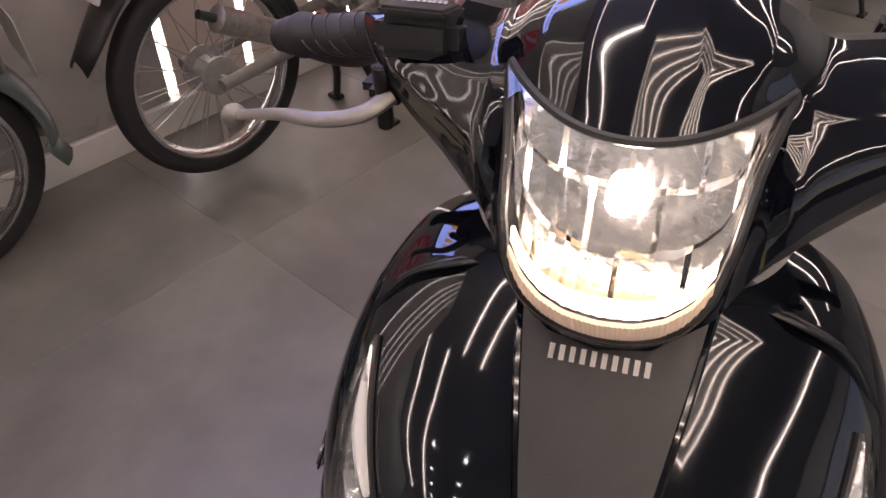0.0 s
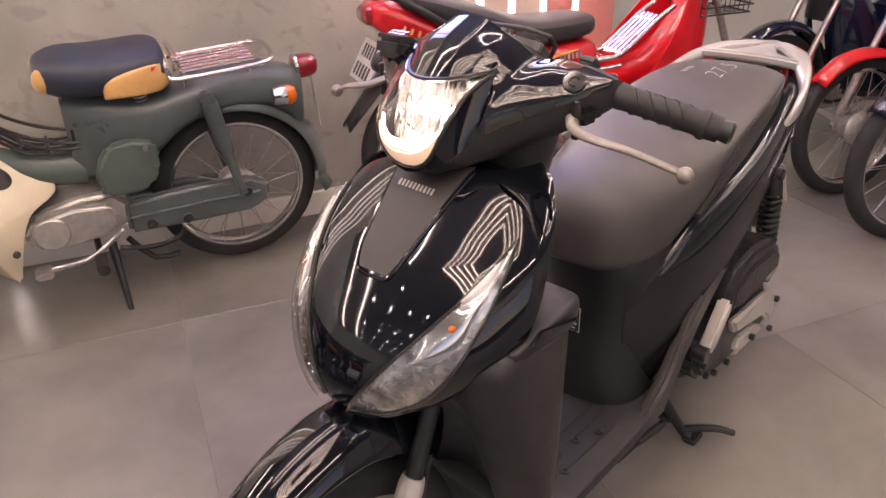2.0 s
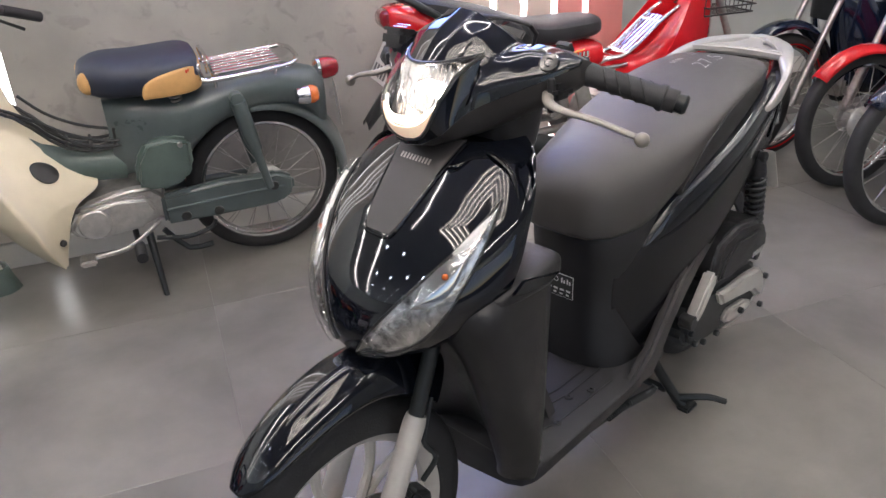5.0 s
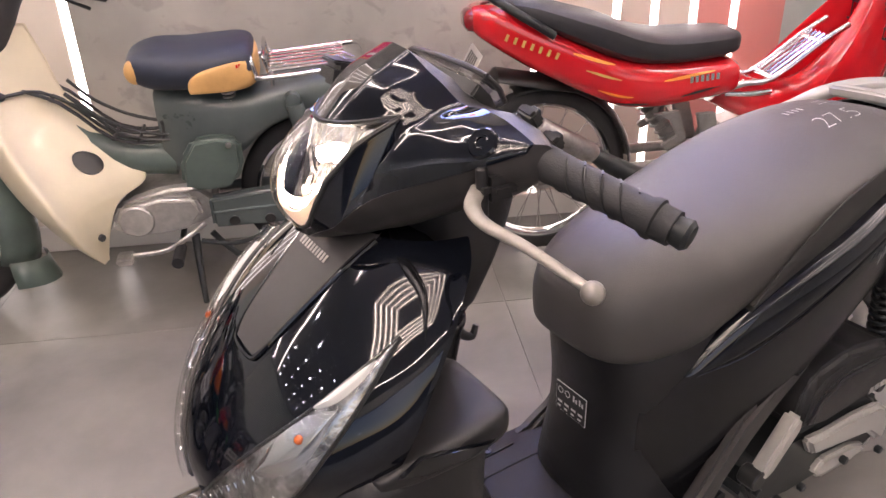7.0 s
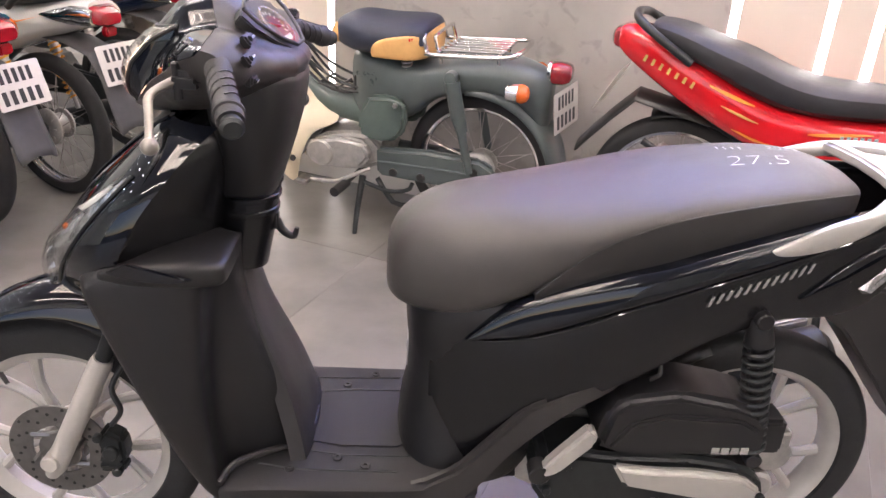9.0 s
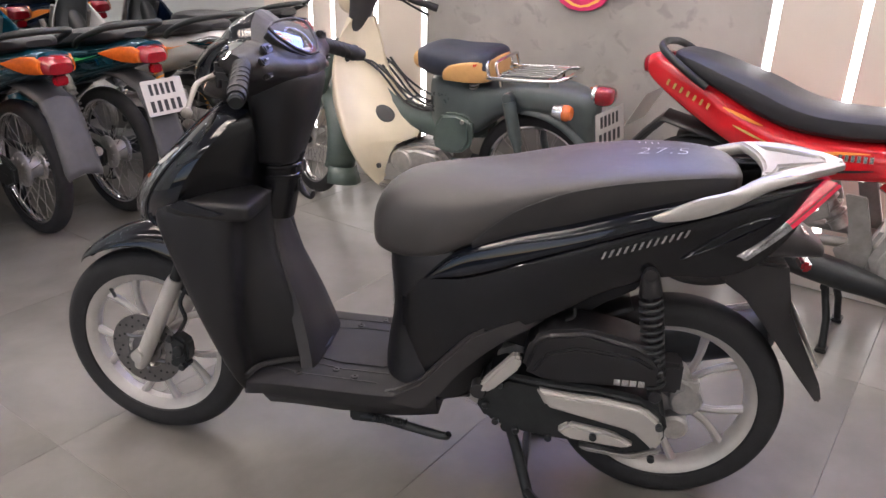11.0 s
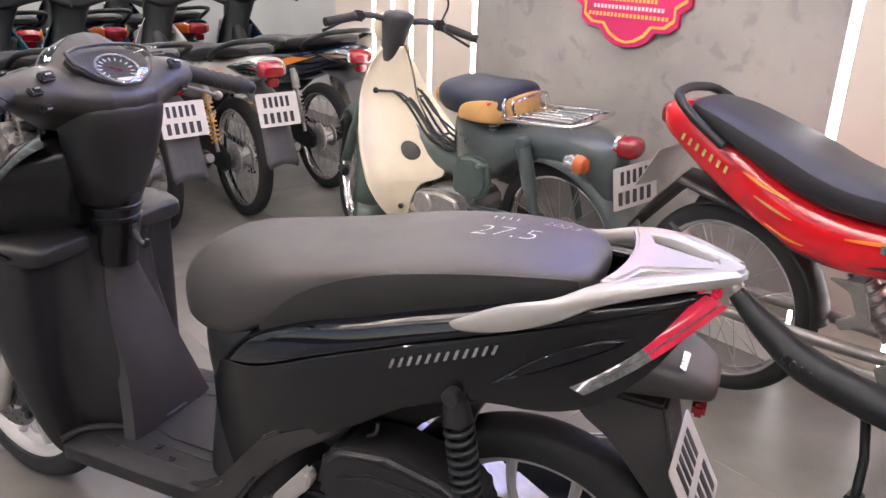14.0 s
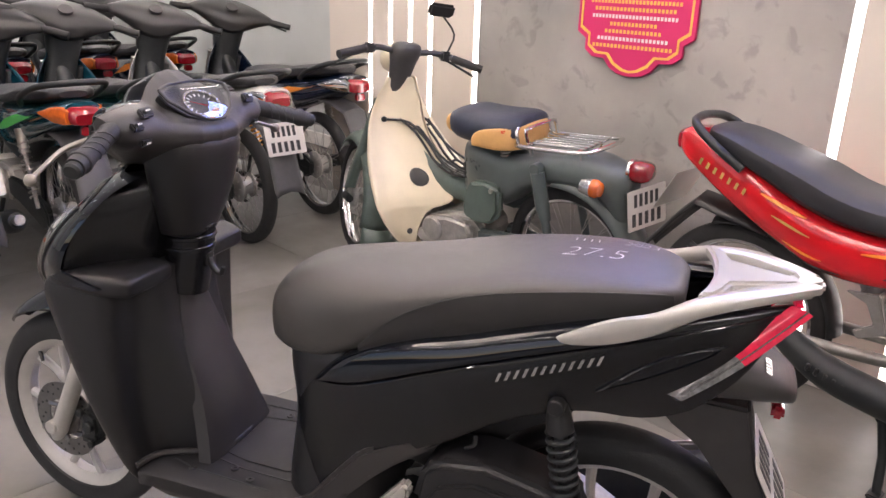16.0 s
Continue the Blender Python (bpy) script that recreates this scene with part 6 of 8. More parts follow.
# ---- wheels and plates that the other bikes share ----
def spoke_wheel(parent, name, hub, r, width, drum, label, spokes=28, turn=None, wall=False):
    """A wire-spoked wheel: chrome rim, tyre, drum hub and its spokes."""
    hub, M, h = Vector(hub), turn or Matrix.Identity(4), width / 2
    rr = r - 0.050
    bm = bmesh.new()
    lathe(bm, [(rr - 0.008, -h * 0.62), (rr + 0.006, -h * 0.66), (rr + 0.006, -h * 0.5), (rr - 0.010, -h * 0.28), (rr - 0.010, h * 0.28), (rr + 0.006, h * 0.5), (rr + 0.006, h * 0.66), (rr - 0.008, h * 0.62), (rr - 0.016, h * 0.25), (rr - 0.016, -h * 0.25)], 56, hub)
    bm.transform(M)
    wheel = part(name, bm, CHROME, parent, label)
    bm = bmesh.new()
    prof = [(rr + 0.002 + 0.048 * math.sin(math.pi * i / 14) ** 0.8, -math.cos(math.pi * i / 14) * h * (0.8 + 0.3 * math.sin(math.pi * i / 14))) for i in range(15)]
    lathe(bm, prof + [(rr - 0.002, h * 0.5), (rr - 0.002, -h * 0.5)], 64, hub)
    bm.transform(M)
    part("tyre", bm, RUBBER, wheel, "black rubber tyre")
    bm = bmesh.new()
    lathe(bm, [(1e-4, -0.052), (drum * 0.55, -0.052), (drum * 0.9, -0.044), (drum, -0.036), (drum, -0.028), (drum * 0.62, -0.022), (drum * 0.6, 0.03), (drum * 0.82, 0.034), (drum * 0.82, 0.042), (1e-4, 0.05)], 32, hub)
    for i in range(9):
        a = math.tau * i / 9
        block(bm, hub + Vector((drum * 0.72 * math.cos(a), -0.05, drum * 0.72 * math.sin(a))), (0.012, 0.006, 0.004), 0.001, Matrix.Rotation(-a, 4, "Y"), 1)
    tube(bm, [hub + Vector((0, -0.075, 0)), hub + Vector((0, 0.075, 0))], 0.008, 10)
    bm.transform(M)
    part("hub", bm, ALLOY, wheel, "cast alloy drum hub")
    bm = bmesh.new()
    tube(bm, [(drum * 0.62, -0.026, 0), (rr * math.cos(0.42) - 0.004, -0.004, rr * math.sin(0.42))], 0.0016, 5)
    first = None
    for i in range(spokes):
        m = M @ Matrix.Translation(hub) @ Matrix.Rotation(math.tau * (i // 2 * 2) / spokes, 4, "Y")
        if i % 2:
            m = m @ Matrix.Diagonal((1, -1, -1, 1))
        if first is None:
            first = part("spoke", bm, STEEL, wheel)
            first.matrix_basis = m
        else:
            again(first, m, wheel)
    return wheel


def number_plate(parent, m, label="white metal number plate with black bars"):
    """A plate 19 by 14 cm; its own xy plane faces along +z of the pose."""
    bm = bmesh.new()
    prism(bm, [(-0.095, -0.066), (-0.089, -0.07), (0.089, -0.07), (0.095, -0.066), (0.095, 0.066), (0.089, 0.07), (-0.089, 0.07), (-0.095, 0.066)], -0.001, 0.001, "xy", 0.0006, 1)
    bm.transform(m)
    p = part("number_plate", bm, PLATEW, parent, label)
    tagged(lay("plate_text", lambda q: (bars(q, -0.064, 0.066, 0.010, 0.054, 5, 0.55), bars(q, -0.074, 0.080, -0.056, -0.012, 5, 0.55)), PLATEK, m @ Matrix.Translation((0, 0, 0.0012)), p), kind="stuff")
    return p


def shell(rows, thick=0.003):
    bm = bmesh.new()
    ring_loft(bm, rows, closed=False)
    return bm


def arch(hub, r0, r1, a0, a1, w0, w1, drop=0.025, n=14):
    """A mudguard: an arched strip round a wheel, from angle a0 to a1 in degrees, growing from r0, w0 to r1, w1."""
    rows = []
    for i in range(n):
        t = i / (n - 1)
        a = radians(a0 + (a1 - a0) * t)
        e = Vector((math.cos(a), 0, math.sin(a)))
        r, w = r0 + (r1 - r0) * t, w0 + (w1 - w0) * t
        rows.append([Vector(hub) + e * (r - drop * abs(s) ** 2.5) + Vector((0, w * s, 0)) for s in (-1, -0.85, -0.55, 0, 0.55, 0.85, 1)])
    return shell(rows)


def body_loft(table, n=2, count=16, p=3.0, sub=0):
    """Sections along x: x, low z, high z, half width."""
    rings = [ellipse_ring((x, 0, (a + b) / 2), (0, w, 0), (0, 0, (b - a) / 2), count, p) for x, a, b, w in refine(table, n)]
    bm = bmesh.new()
    ring_loft(bm, rings)
    return bm


def twin_shock(parent, a, b, spring, label):
    for sy in (-1, 1):
        p, q = Vector((a[0], sy * 0.115, a[1])), Vector((b[0], sy * 0.115, b[1]))
        bm = bmesh.new()
        tube(bm, [p, p.lerp(q, 0.30)], 0.019, 14)
        tube(bm, [p.lerp(q, 0.28), q], 0.009, 10)
        sh = part("rear_shock", bm, ALLOY, parent, label)
        bm = bmesh.new()
        coil(bm, p.lerp(q, 0.14), p.lerp(q, 0.86), 0.020, 0.004, 11, 5)
        part("spring", bm, spring, sh)


def underbone(at, paint, accent, label, tail=REDLENS, tail_low=AMBER, spring=STEEL, group="parked motorbikes", plate=True, fender=None, fork_turn=0.0, rim_line=None, category="motorbike", nose_arch=(0.305, 0.315, 138)):
    """A small step-through motorbike. Its rear axle stands over the origin, and it heads along -x."""
    b = thing("motorbike", label, category, group, at)
    FA = Vector((-1.22, 0, 0.28))
    axis = Vector((0.46, 0, 0.89)).normalized()
    T = Matrix.Translation(FA) @ Matrix.Rotation(radians(fork_turn), 4, axis) @ Matrix.Translation(-FA)
    spoke_wheel(b, "rear_wheel", (0, 0, 0.28), 0.28, 0.072, 0.072, "chrome wire-spoked rear wheel")
    fw = spoke_wheel(b, "front_wheel", FA, 0.28, 0.066, 0.066, "chrome wire-spoked front wheel", turn=T)
    if rim_line:
        bm = bmesh.new()
        lathe(bm, [(0.236, -0.032), (0.241, -0.033), (0.241, -0.030), (0.236, -0.030)], 48, FA)
        bm.transform(T)
        part("rim_stripe", bm, rim_line, fw, "coloured rim stripe")
    # swing arm, chain case
    bm = bmesh.new()
    for sy in (-1, 1):
        tube(bm, [(-0.50, sy * 0.075, 0.33), (-0.2, sy * 0.085, 0.30), (0.03, sy * 0.09, 0.28)], 0.017, 10, 3, 0.8)
    part("swing_arm", bm, DARKMETAL, b, "dark steel swing arm")
    bm = bmesh.new()
    prism(bm, [(-0.46, 0.36), (-0.30, 0.375), (0.0, 0.345), (0.065, 0.31), (0.06, 0.245), (0.0, 0.22), (-0.30, 0.265), (-0.46, 0.275)], -0.105, -0.078, "xz", 0.008)
    part("chain_case", bm, DARKMETAL, b, "black chain case")
    twin_shock(b, (-0.10, 0.63), (0.0, 0.32), spring, "rear shock absorber")
    # engine
    bm = bmesh.new()
    prism(bm, [(-0.78, 0.32), (-0.66, 0.40), (-0.46, 0.40), (-0.40, 0.33), (-0.42, 0.24), (-0.66, 0.21), (-0.78, 0.26)], -0.10, 0.11, "xz", 0.02, 3)
    disc(bm, 0.085, -0.135, -0.09, (-0.58, 0, 0.30), "y", 28, 0, 0.012)
    disc(bm, 0.075, 0.10, 0.14, (-0.56, 0, 0.31), "y", 28, 0, 0.012)
    eng = part("engine", bm, ALLOY, b, "cast alloy engine")
    for i in range(6):
        bm = bmesh.new()
        block(bm, (-0.80 - 0.022 * i, 0, 0.31), (0.006, 0.15, 0.12), 0.002, Matrix.Rotation(radians(8), 4, "Y"), 1)
        part("cooling_fin", bm, ALLOY, eng)
    # muffler on the right
    bm = bmesh.new()
    tube(bm, [(-0.82, 0.06, 0.26), (-0.70, 0.12, 0.17), (-0.35, 0.15, 0.19), (-0.25, 0.155, 0.215)], 0.016, 10, 4)
    tube(bm, [(-0.28, 0.155, 0.205), (-0.22, 0.16, 0.22), (0.16, 0.17, 0.335), (0.20, 0.17, 0.347)], [0.022, 0.040, 0.046, 0.030], 18)
    mf = part("muffler", bm, DARKMETAL, b, "dark steel muffler")
    bm = bmesh.new()
    tube(bm, [(0.19, 0.17, 0.344), (0.23, 0.172, 0.356)], 0.020, 14)
    part("tail_pipe", bm, STEEL, mf)
    # frame spine and leg shield
    bm = bmesh.new()
    tube(bm, [(-0.98, 0, 0.78), (-0.84, 0, 0.56), (-0.60, 0, 0.46), (-0.35, 0, 0.48), (-0.10, 0, 0.62)], 0.045, 14, 4)
    part("frame", bm, DARKMETAL, b, "dark painted frame")
    for sy in (-1, 1):
        rows = []
        for z, xf, xr, w in refine([(0.84, -1.02, -0.97, 0.06), (0.74, -1.03, -0.93, 0.13), (0.62, -1.02, -0.87, 0.18), (0.48, -0.98, -0.80, 0.20), (0.36, -0.92, -0.74, 0.20), (0.27, -0.86, -0.72, 0.18)], 2):
            rows.append([Vector((xf + (xr - xf) * (i / 6) ** 1.6, sy * (0.035 + (w - 0.035) * (i / 6) ** 0.75), z)) for i in range(7)])
        part("leg_shield", shell(rows), paint, b, "painted leg shield", solid=0.004)
    # side body, tail
    bm = body_loft([(-0.66, 0.56, 0.64, 0.07), (-0.52, 0.50, 0.68, 0.10), (-0.34, 0.50, 0.71, 0.115), (-0.12, 0.56, 0.735, 0.118), (0.08, 0.625, 0.76, 0.105), (0.24, 0.675, 0.785, 0.082), (0.335, 0.70, 0.785, 0.065)])
    body = part("body", bm, paint, b, "painted side body and tail")
    for sy in (-1, 1):
        bm = bmesh.new()
        prism(bm, [(-0.46, 0.57), (-0.30, 0.60), (-0.10, 0.655), (0.16, 0.725), (0.05, 0.70), (-0.10, 0.69), (-0.28, 0.645)], sy * 0.1195 - 0.0015, sy * 0.1195 + 0.0015, "xz")
        part("decal", bm, accent, body, "coloured stripe decal")
    bm = body_loft([(-0.62, 0.66, 0.70, 0.06), (-0.58, 0.665, 0.745, 0.10), (-0.44, 0.69, 0.762, 0.125), (-0.24, 0.705, 0.765, 0.130), (-0.08, 0.73, 0.80, 0.125), (0.10, 0.755, 0.822, 0.115), (0.21, 0.775, 0.825, 0.09), (0.25, 0.79, 0.815, 0.05)], 3, 18, 3.0)
    part("seat", bm, SEATK, b, "black vinyl seat")
    bm = bmesh.new()
    tube(bm, [(0.02, -0.125, 0.745), (0.10, -0.145, 0.785), (0.24, -0.125, 0.835), (0.32, -0.06, 0.852), (0.335, 0, 0.855), (0.32, 0.06, 0.852), (0.24, 0.125, 0.835), (0.10, 0.145, 0.785), (0.02, 0.125, 0.745)], 0.012, 10, 4)
    part("grab_rail", bm, DARKMETAL, b, "black grab rail")
    # tail lamp with indicators
    bm = body_loft([(0.290, 0.702, 0.775, 0.070), (0.335, 0.700, 0.772, 0.066), (0.368, 0.702, 0.757, 0.054), (0.378, 0.707, 0.746, 0.044)], 1, 14, 3.6)
    tl = part("tail_lamp", bm, tail, b, "red tail lamp")
    bm = bmesh.new()
    block(bm, (0.358, 0, 0.682), (0.03, 0.05, 0.035), 0.006)
    part("lower_lens", bm, REDLENS, tl)
    for sy in (-1, 1):
        bm = bmesh.new()
        ring_loft(bm, [ellipse_ring((x, sy * y, (z0 + z1) / 2), (0, 0.016, 0), (0, 0, (z1 - z0) / 2), 12, 3.2) for x, y, z0, z1 in ((0.150, 0.094, 0.726, 0.734), (0.21, 0.088, 0.712, 0.752), (0.27, 0.076, 0.703, 0.768), (0.325, 0.062, 0.703, 0.768), (0.350, 0.054, 0.708, 0.755))])
        part("indicator", bm, tail_low, tl, "indicator lens")
    # rear mudguard
    bm = bmesh.new()
    ring_loft(bm, [[Vector((x, w * s, z - 0.02 * abs(s) ** 2)) for s in (-1, -0.7, 0, 0.7, 1)] for x, z, w in ((0.05, 0.665, 0.07), (0.20, 0.655, 0.072), (0.31, 0.62, 0.070), (0.36, 0.54, 0.068), (0.39, 0.45, 0.070), (0.42, 0.37, 0.074), (0.43, 0.345, 0.066))], closed=False)
    part("rear_mudguard", bm, GREYPLASTIC, b, "grey plastic rear mudguard", solid=0.005)
    if plate:
        number_plate(b, axes_pose((0.398, 0, 0.575), (0, 1, 0), (-0.30, 0, 1)))
    # front fork, mudguard, bars, head
    bm = bmesh.new()
    for sy in (-1, 1):
        tube(bm, [FA + Vector((0, sy * 0.085, -0.02)), FA + Vector((0.06, sy * 0.085, 0.12)), FA + Vector((0.10, sy * 0.085, 0.21))], 0.019, 12)
        tube(bm, [FA + Vector((0.09, sy * 0.085, 0.19)), FA + Vector((0.23, sy * 0.085, 0.50))], 0.014, 12)
    bm.transform(T)
    part("fork", bm, STEEL, b, "steel telescopic fork")
    bm = arch(FA, *nose_arch, 15, 0.040, 0.066, 0.035, 18)
    bm.transform(T)
    part("front_mudguard", bm, fender or paint, b, "painted front mudguard", solid=0.004)
    rings = []
    for y, xc, zc, hx, hz in refine([(-0.235, -0.925, 1.012, 0.020, 0.018), (-0.20, -0.935, 1.014, 0.034, 0.030), (-0.14, -0.965, 1.012, 0.062, 0.052), (-0.07, -0.995, 1.002, 0.100, 0.074), (0.0, -1.005, 0.996, 0.115, 0.082), (0.07, -0.995, 1.002, 0.100, 0.074), (0.14, -0.965, 1.012, 0.062, 0.052), (0.20, -0.935, 1.014, 0.034, 0.030), (0.235, -0.925, 1.012, 0.020, 0.018)], 2):
        rings.append(ellipse_ring((xc, y, zc), (hx, 0, -0.35 * hx), (0, 0, hz), 16, 2.8))
    bm = bmesh.new()
    ring_loft(bm, rings)
    bm.transform(T)
    hd = part("handlebar_cover", bm, STICKER, b, "wide black handlebar cover")
    bm = bmesh.new()
    disc(bm, 0.036, -0.004, 0.004, (0, 0, 0), "z", 24)
    bm.transform(T @ axes_pose((-0.925, 0.0, 1.052), (0, 1, 0), (-0.8, 0, 0.6)))
    part("meter", bm, SATIN, hd, "small round meter")
    bm = body_loft([(-1.150, 0.955, 1.005, 0.03), (-1.135, 0.93, 1.025, 0.065), (-1.11, 0.92, 1.035, 0.08)], 2, 16, 2.4)
    bm.transform(T)
    part("headlamp", bm, CHROME, hd, "clear headlamp")
    bm = bmesh.new()
    ring_loft(bm, [ellipse_ring((x, 0, z), (hx, 0, 0), (0, hy, 0), 18, 2.8) for x, z, hx, hy in ((-0.995, 0.965, 0.085, 0.105), (-0.992, 0.90, 0.072, 0.088), (-0.988, 0.80, 0.060, 0.074), (-0.980, 0.70, 0.056, 0.078), (-0.965, 0.60, 0.060, 0.090))])
    bm.transform(T)
    part("column_cover", bm, DARKMETAL, b, "dark steering column cover")
    for sy in (-1, 1):
        bm = bmesh.new()
        tube(bm, [(-0.97, sy * 0.10, 1.01), (-0.93, sy * 0.20, 1.015), (-0.90, sy * 0.245, 1.01)], 0.012, 10, 3)
        bm.transform(T)
        bar = part("handlebar", bm, DARKMETAL, b, "black handlebar")
        bm = bmesh.new()
        tube(bm, [(-0.91, sy * 0.23, 1.01), (-0.875, sy * 0.345, 1.0)], 0.017, 14)
        bm.transform(T)
        part("grip", bm, GRIP, bar, "black rubber grip")
        bm = bmesh.new()
        tube(bm, [(-0.955, sy * 0.19, 1.0), (-0.985, sy * 0.24, 0.995), (-0.95, sy * 0.34, 0.975)], [0.007, 0.006, 0.006], 8, 3)
        bm.transform(T)
        part("lever", bm, DARKMETAL, bar, "brake lever")
    bm = bmesh.new()
    tube(bm, [(-0.52, -0.12, 0.25), (-0.48, -0.19, 0.05), (-0.475, -0.20, 0.012)], 0.010, 8, 2)
    block(bm, (-0.47, -0.202, 0.006), (0.05, 0.03, 0.012), 0.003)
    part("side_stand", bm, DARKMETAL, b, "black side stand, down")
    return b


# the row with its tails to the room
underbone(room(-2.22, 1.575, 0, 0), DARKBLUE, ORANGE, "dark blue motorbike with a red tail lamp in the row", tail_low=CHROME, plate=False, fork_turn=-24)
underbone(room(-2.06, 1.02, 0, -1), WHITEPAINT, ORANGE, "white-tailed motorbike with orange rear springs in the row", tail_low=CHROME, spring=SPRINGY, fork_turn=-24)
underbone(room(-2.08, 0.60, 0, 1), TEAL, LIME, "dark teal motorbike with green decals in the row", tail=REDLENS, fork_turn=-24)
underbone(room(-2.11, 0.235, 0, -1), TEAL, LIME, "dark teal motorbike with orange-red tail lamp and green decals", tail=REDLENS, plate=False, fork_turn=-24)
underbone(room(-2.10, -0.19, 0, 1), DARKBLUE, ORANGE, "dark blue motorbike with a white plate, last in the row", fork_turn=-24)
# the row behind it
for k, (u, v, p, a) in enumerate(((-3.75, 1.42, DARKBLUE, ORANGE), (-3.70, 0.93, DARKBLUE, GOLD), (-3.72, 0.47, DARKBLUE, LIME), (-3.66, 0.0, DARKBLUE, ORANGE))):
    underbone(room(u, v, 0, 1.5 * (-1) ** k), p, a, ("red motorbike in the row behind" if p is RED else "dark motorbike in the row behind"), group="motorbikes in the row behind", fork_turn=-20)
# the bikes on the other side, front wheels to the room
underbone(room(3.11, 1.05, 0, 2), RED, GOLD, "red motorbike with its spoked front wheel towards the room", group="motorbikes beside the partition", fork_turn=-6, plate=False)
underbone(room(2.98, 0.62, 0, 0), DARKBLUE, YELLOW, "black motorbike with a yellow-striped front mudguard", group="motorbikes beside the partition", fork_turn=-8, plate=False)
underbone(room(3.10, 1.46, 0, 1), DARKBLUE, RED, "black motorbike with a red rim stripe", group="motorbikes beside the partition", fork_turn=4, plate=False, rim_line=RED, nose_arch=(0.375, 0.315, 160))

# ---- the old grey-green step-through with cream leg shields ----
cub = thing("moped", "old grey-green moped with cream leg shields and navy-tan seat", "motorbike", at=room(-0.447, 1.485, 0, 4.17) @ pose(0, 0, 0, 5.36))
CF = Vector((-1.165, 0, 0.275))
CT = Matrix.Translation(CF) @ Matrix.Rotation(radians(-27), 4, Vector((0.44, 0, 0.9)).normalized()) @ Matrix.Translation(-CF)
spoke_wheel(cub, "rear_wheel", (0.01, 0, 0.280), 0.277, 0.064, 0.066, "chrome wire-spoked rear wheel", 32)
spoke_wheel(cub, "front_wheel", CF, 0.275, 0.060, 0.060, "chrome wire-spoked front wheel", 32, CT)
# pressed steel frame: seat tower, tail and mudguard in one
bm = body_loft([(-0.47, 0.40, 0.655, 0.045), (-0.42, 0.40, 0.665, 0.075), (-0.33, 0.42, 0.665, 0.095), (-0.24, 0.45, 0.655, 0.100), (-0.14, 0.53, 0.665, 0.098), (0.0, 0.572, 0.690, 0.092), (0.12, 0.562, 0.694, 0.085), (0.20, 0.50, 0.676, 0.078), (0.232, 0.455, 0.664, 0.066), (0.252, 0.440, 0.650, 0.046), (0.258, 0.445, 0.63, 0.025)], 3, 18, 3.2)
frame_body = part("frame_body", bm, CUBGREEN, cub, "grey-green pressed steel frame")
bm = arch((0.01, 0, 0.280), 0.345, 0.318, 98, 2, 0.088, 0.082, 0.05, 20)
part("rear_mudguard", bm, CUBGREEN, cub, "grey-green deep rear mudguard", solid=0.004)
rows = []
for x, z, w in ((0.315, 0.30, 0.082), (0.325, 0.27, 0.088), (0.345, 0.235, 0.094)):
    rows.append([Vector((x - 0.05 * abs(s) ** 2.5, w * s, z)) for s in (-1, -0.8, -0.4, 0, 0.4, 0.8, 1)])
part("mud_flap", shell(rows), CUBGREEN2, cub, "green mudguard flare", solid=0.004)
# under-seat box sides and the small cover
for sy in (-1, 1):
    bm = bmesh.new()
    prism(bm, [(-0.425, 0.395), (-0.415, 0.475), (-0.375, 0.535), (-0.30, 0.545), (-0.235, 0.525), (-0.235, 0.43), (-0.265, 0.385), (-0.315, 0.365), (-0.40, 0.370)], sy * 0.105 - 0.022, sy * 0.105 + 0.022, "xz", 0.016, 3)
    sc = part("side_cover", bm, CUBGREEN2, cub, "green battery side cover")
    bm = bmesh.new()
    disc(bm, 0.009, -0.006, 0.006, (-0.27, sy * 0.129, 0.515), "y", 14)
    part("knob", bm, STEEL, sc)
# chain case
bm = bmesh.new()
prism(bm, [(-0.36, 0.335), (-0.16, 0.352), (0.04, 0.348), (0.095, 0.318), (0.095, 0.262), (0.04, 0.225), (-0.16, 0.222), (-0.36, 0.225)], -0.112, -0.072, "xz", 0.014, 3)
cc = part("chain_case", bm, CUBGREEN, cub, "grey-green chain case")
bm = bmesh.new()
tube(bm, [(-0.35, -0.113, 0.285), (-0.1, -0.113, 0.292), (0.06, -0.113, 0.292)], 0.005, 8)
part("rib", bm, CUBGREEN, cc)
for x, z in ((-0.18, 0.247), (-0.29, 0.250), (0.02, 0.30)):
    bm = bmesh.new()
    disc(bm, 0.017, -0.118, -0.108, (x, 0, z), "y", 16)
    part("plug", bm, STICKER, cc, "black rubber plug")
bm = bmesh.new()
for sy in (-1, 1):
    tube(bm, [(-0.36, sy * 0.075, 0.285), (0.02, sy * 0.088, 0.277)], 0.016, 10)
part("swing_arm", bm, CUBGREEN, cub)
for sy in (-1, 1):
    bm = bmesh.new()
    tube(bm, [(-0.065, sy * 0.118, 0.625), (-0.04, sy * 0.118, 0.50), (-0.025, sy * 0.118, 0.45)], [0.026, 0.026, 0.020], 16)
    tube(bm, [(-0.03, sy * 0.118, 0.46), (0.005, sy * 0.118, 0.30)], [0.017, 0.014], 12)
    disc(bm, 0.022, sy * 0.118 - 0.018, sy * 0.118 + 0.018, (-0.068, 0, 0.638), "y", 14)
    part("rear_shock", bm, CUBGREEN, cub, "grey-green covered rear shock")
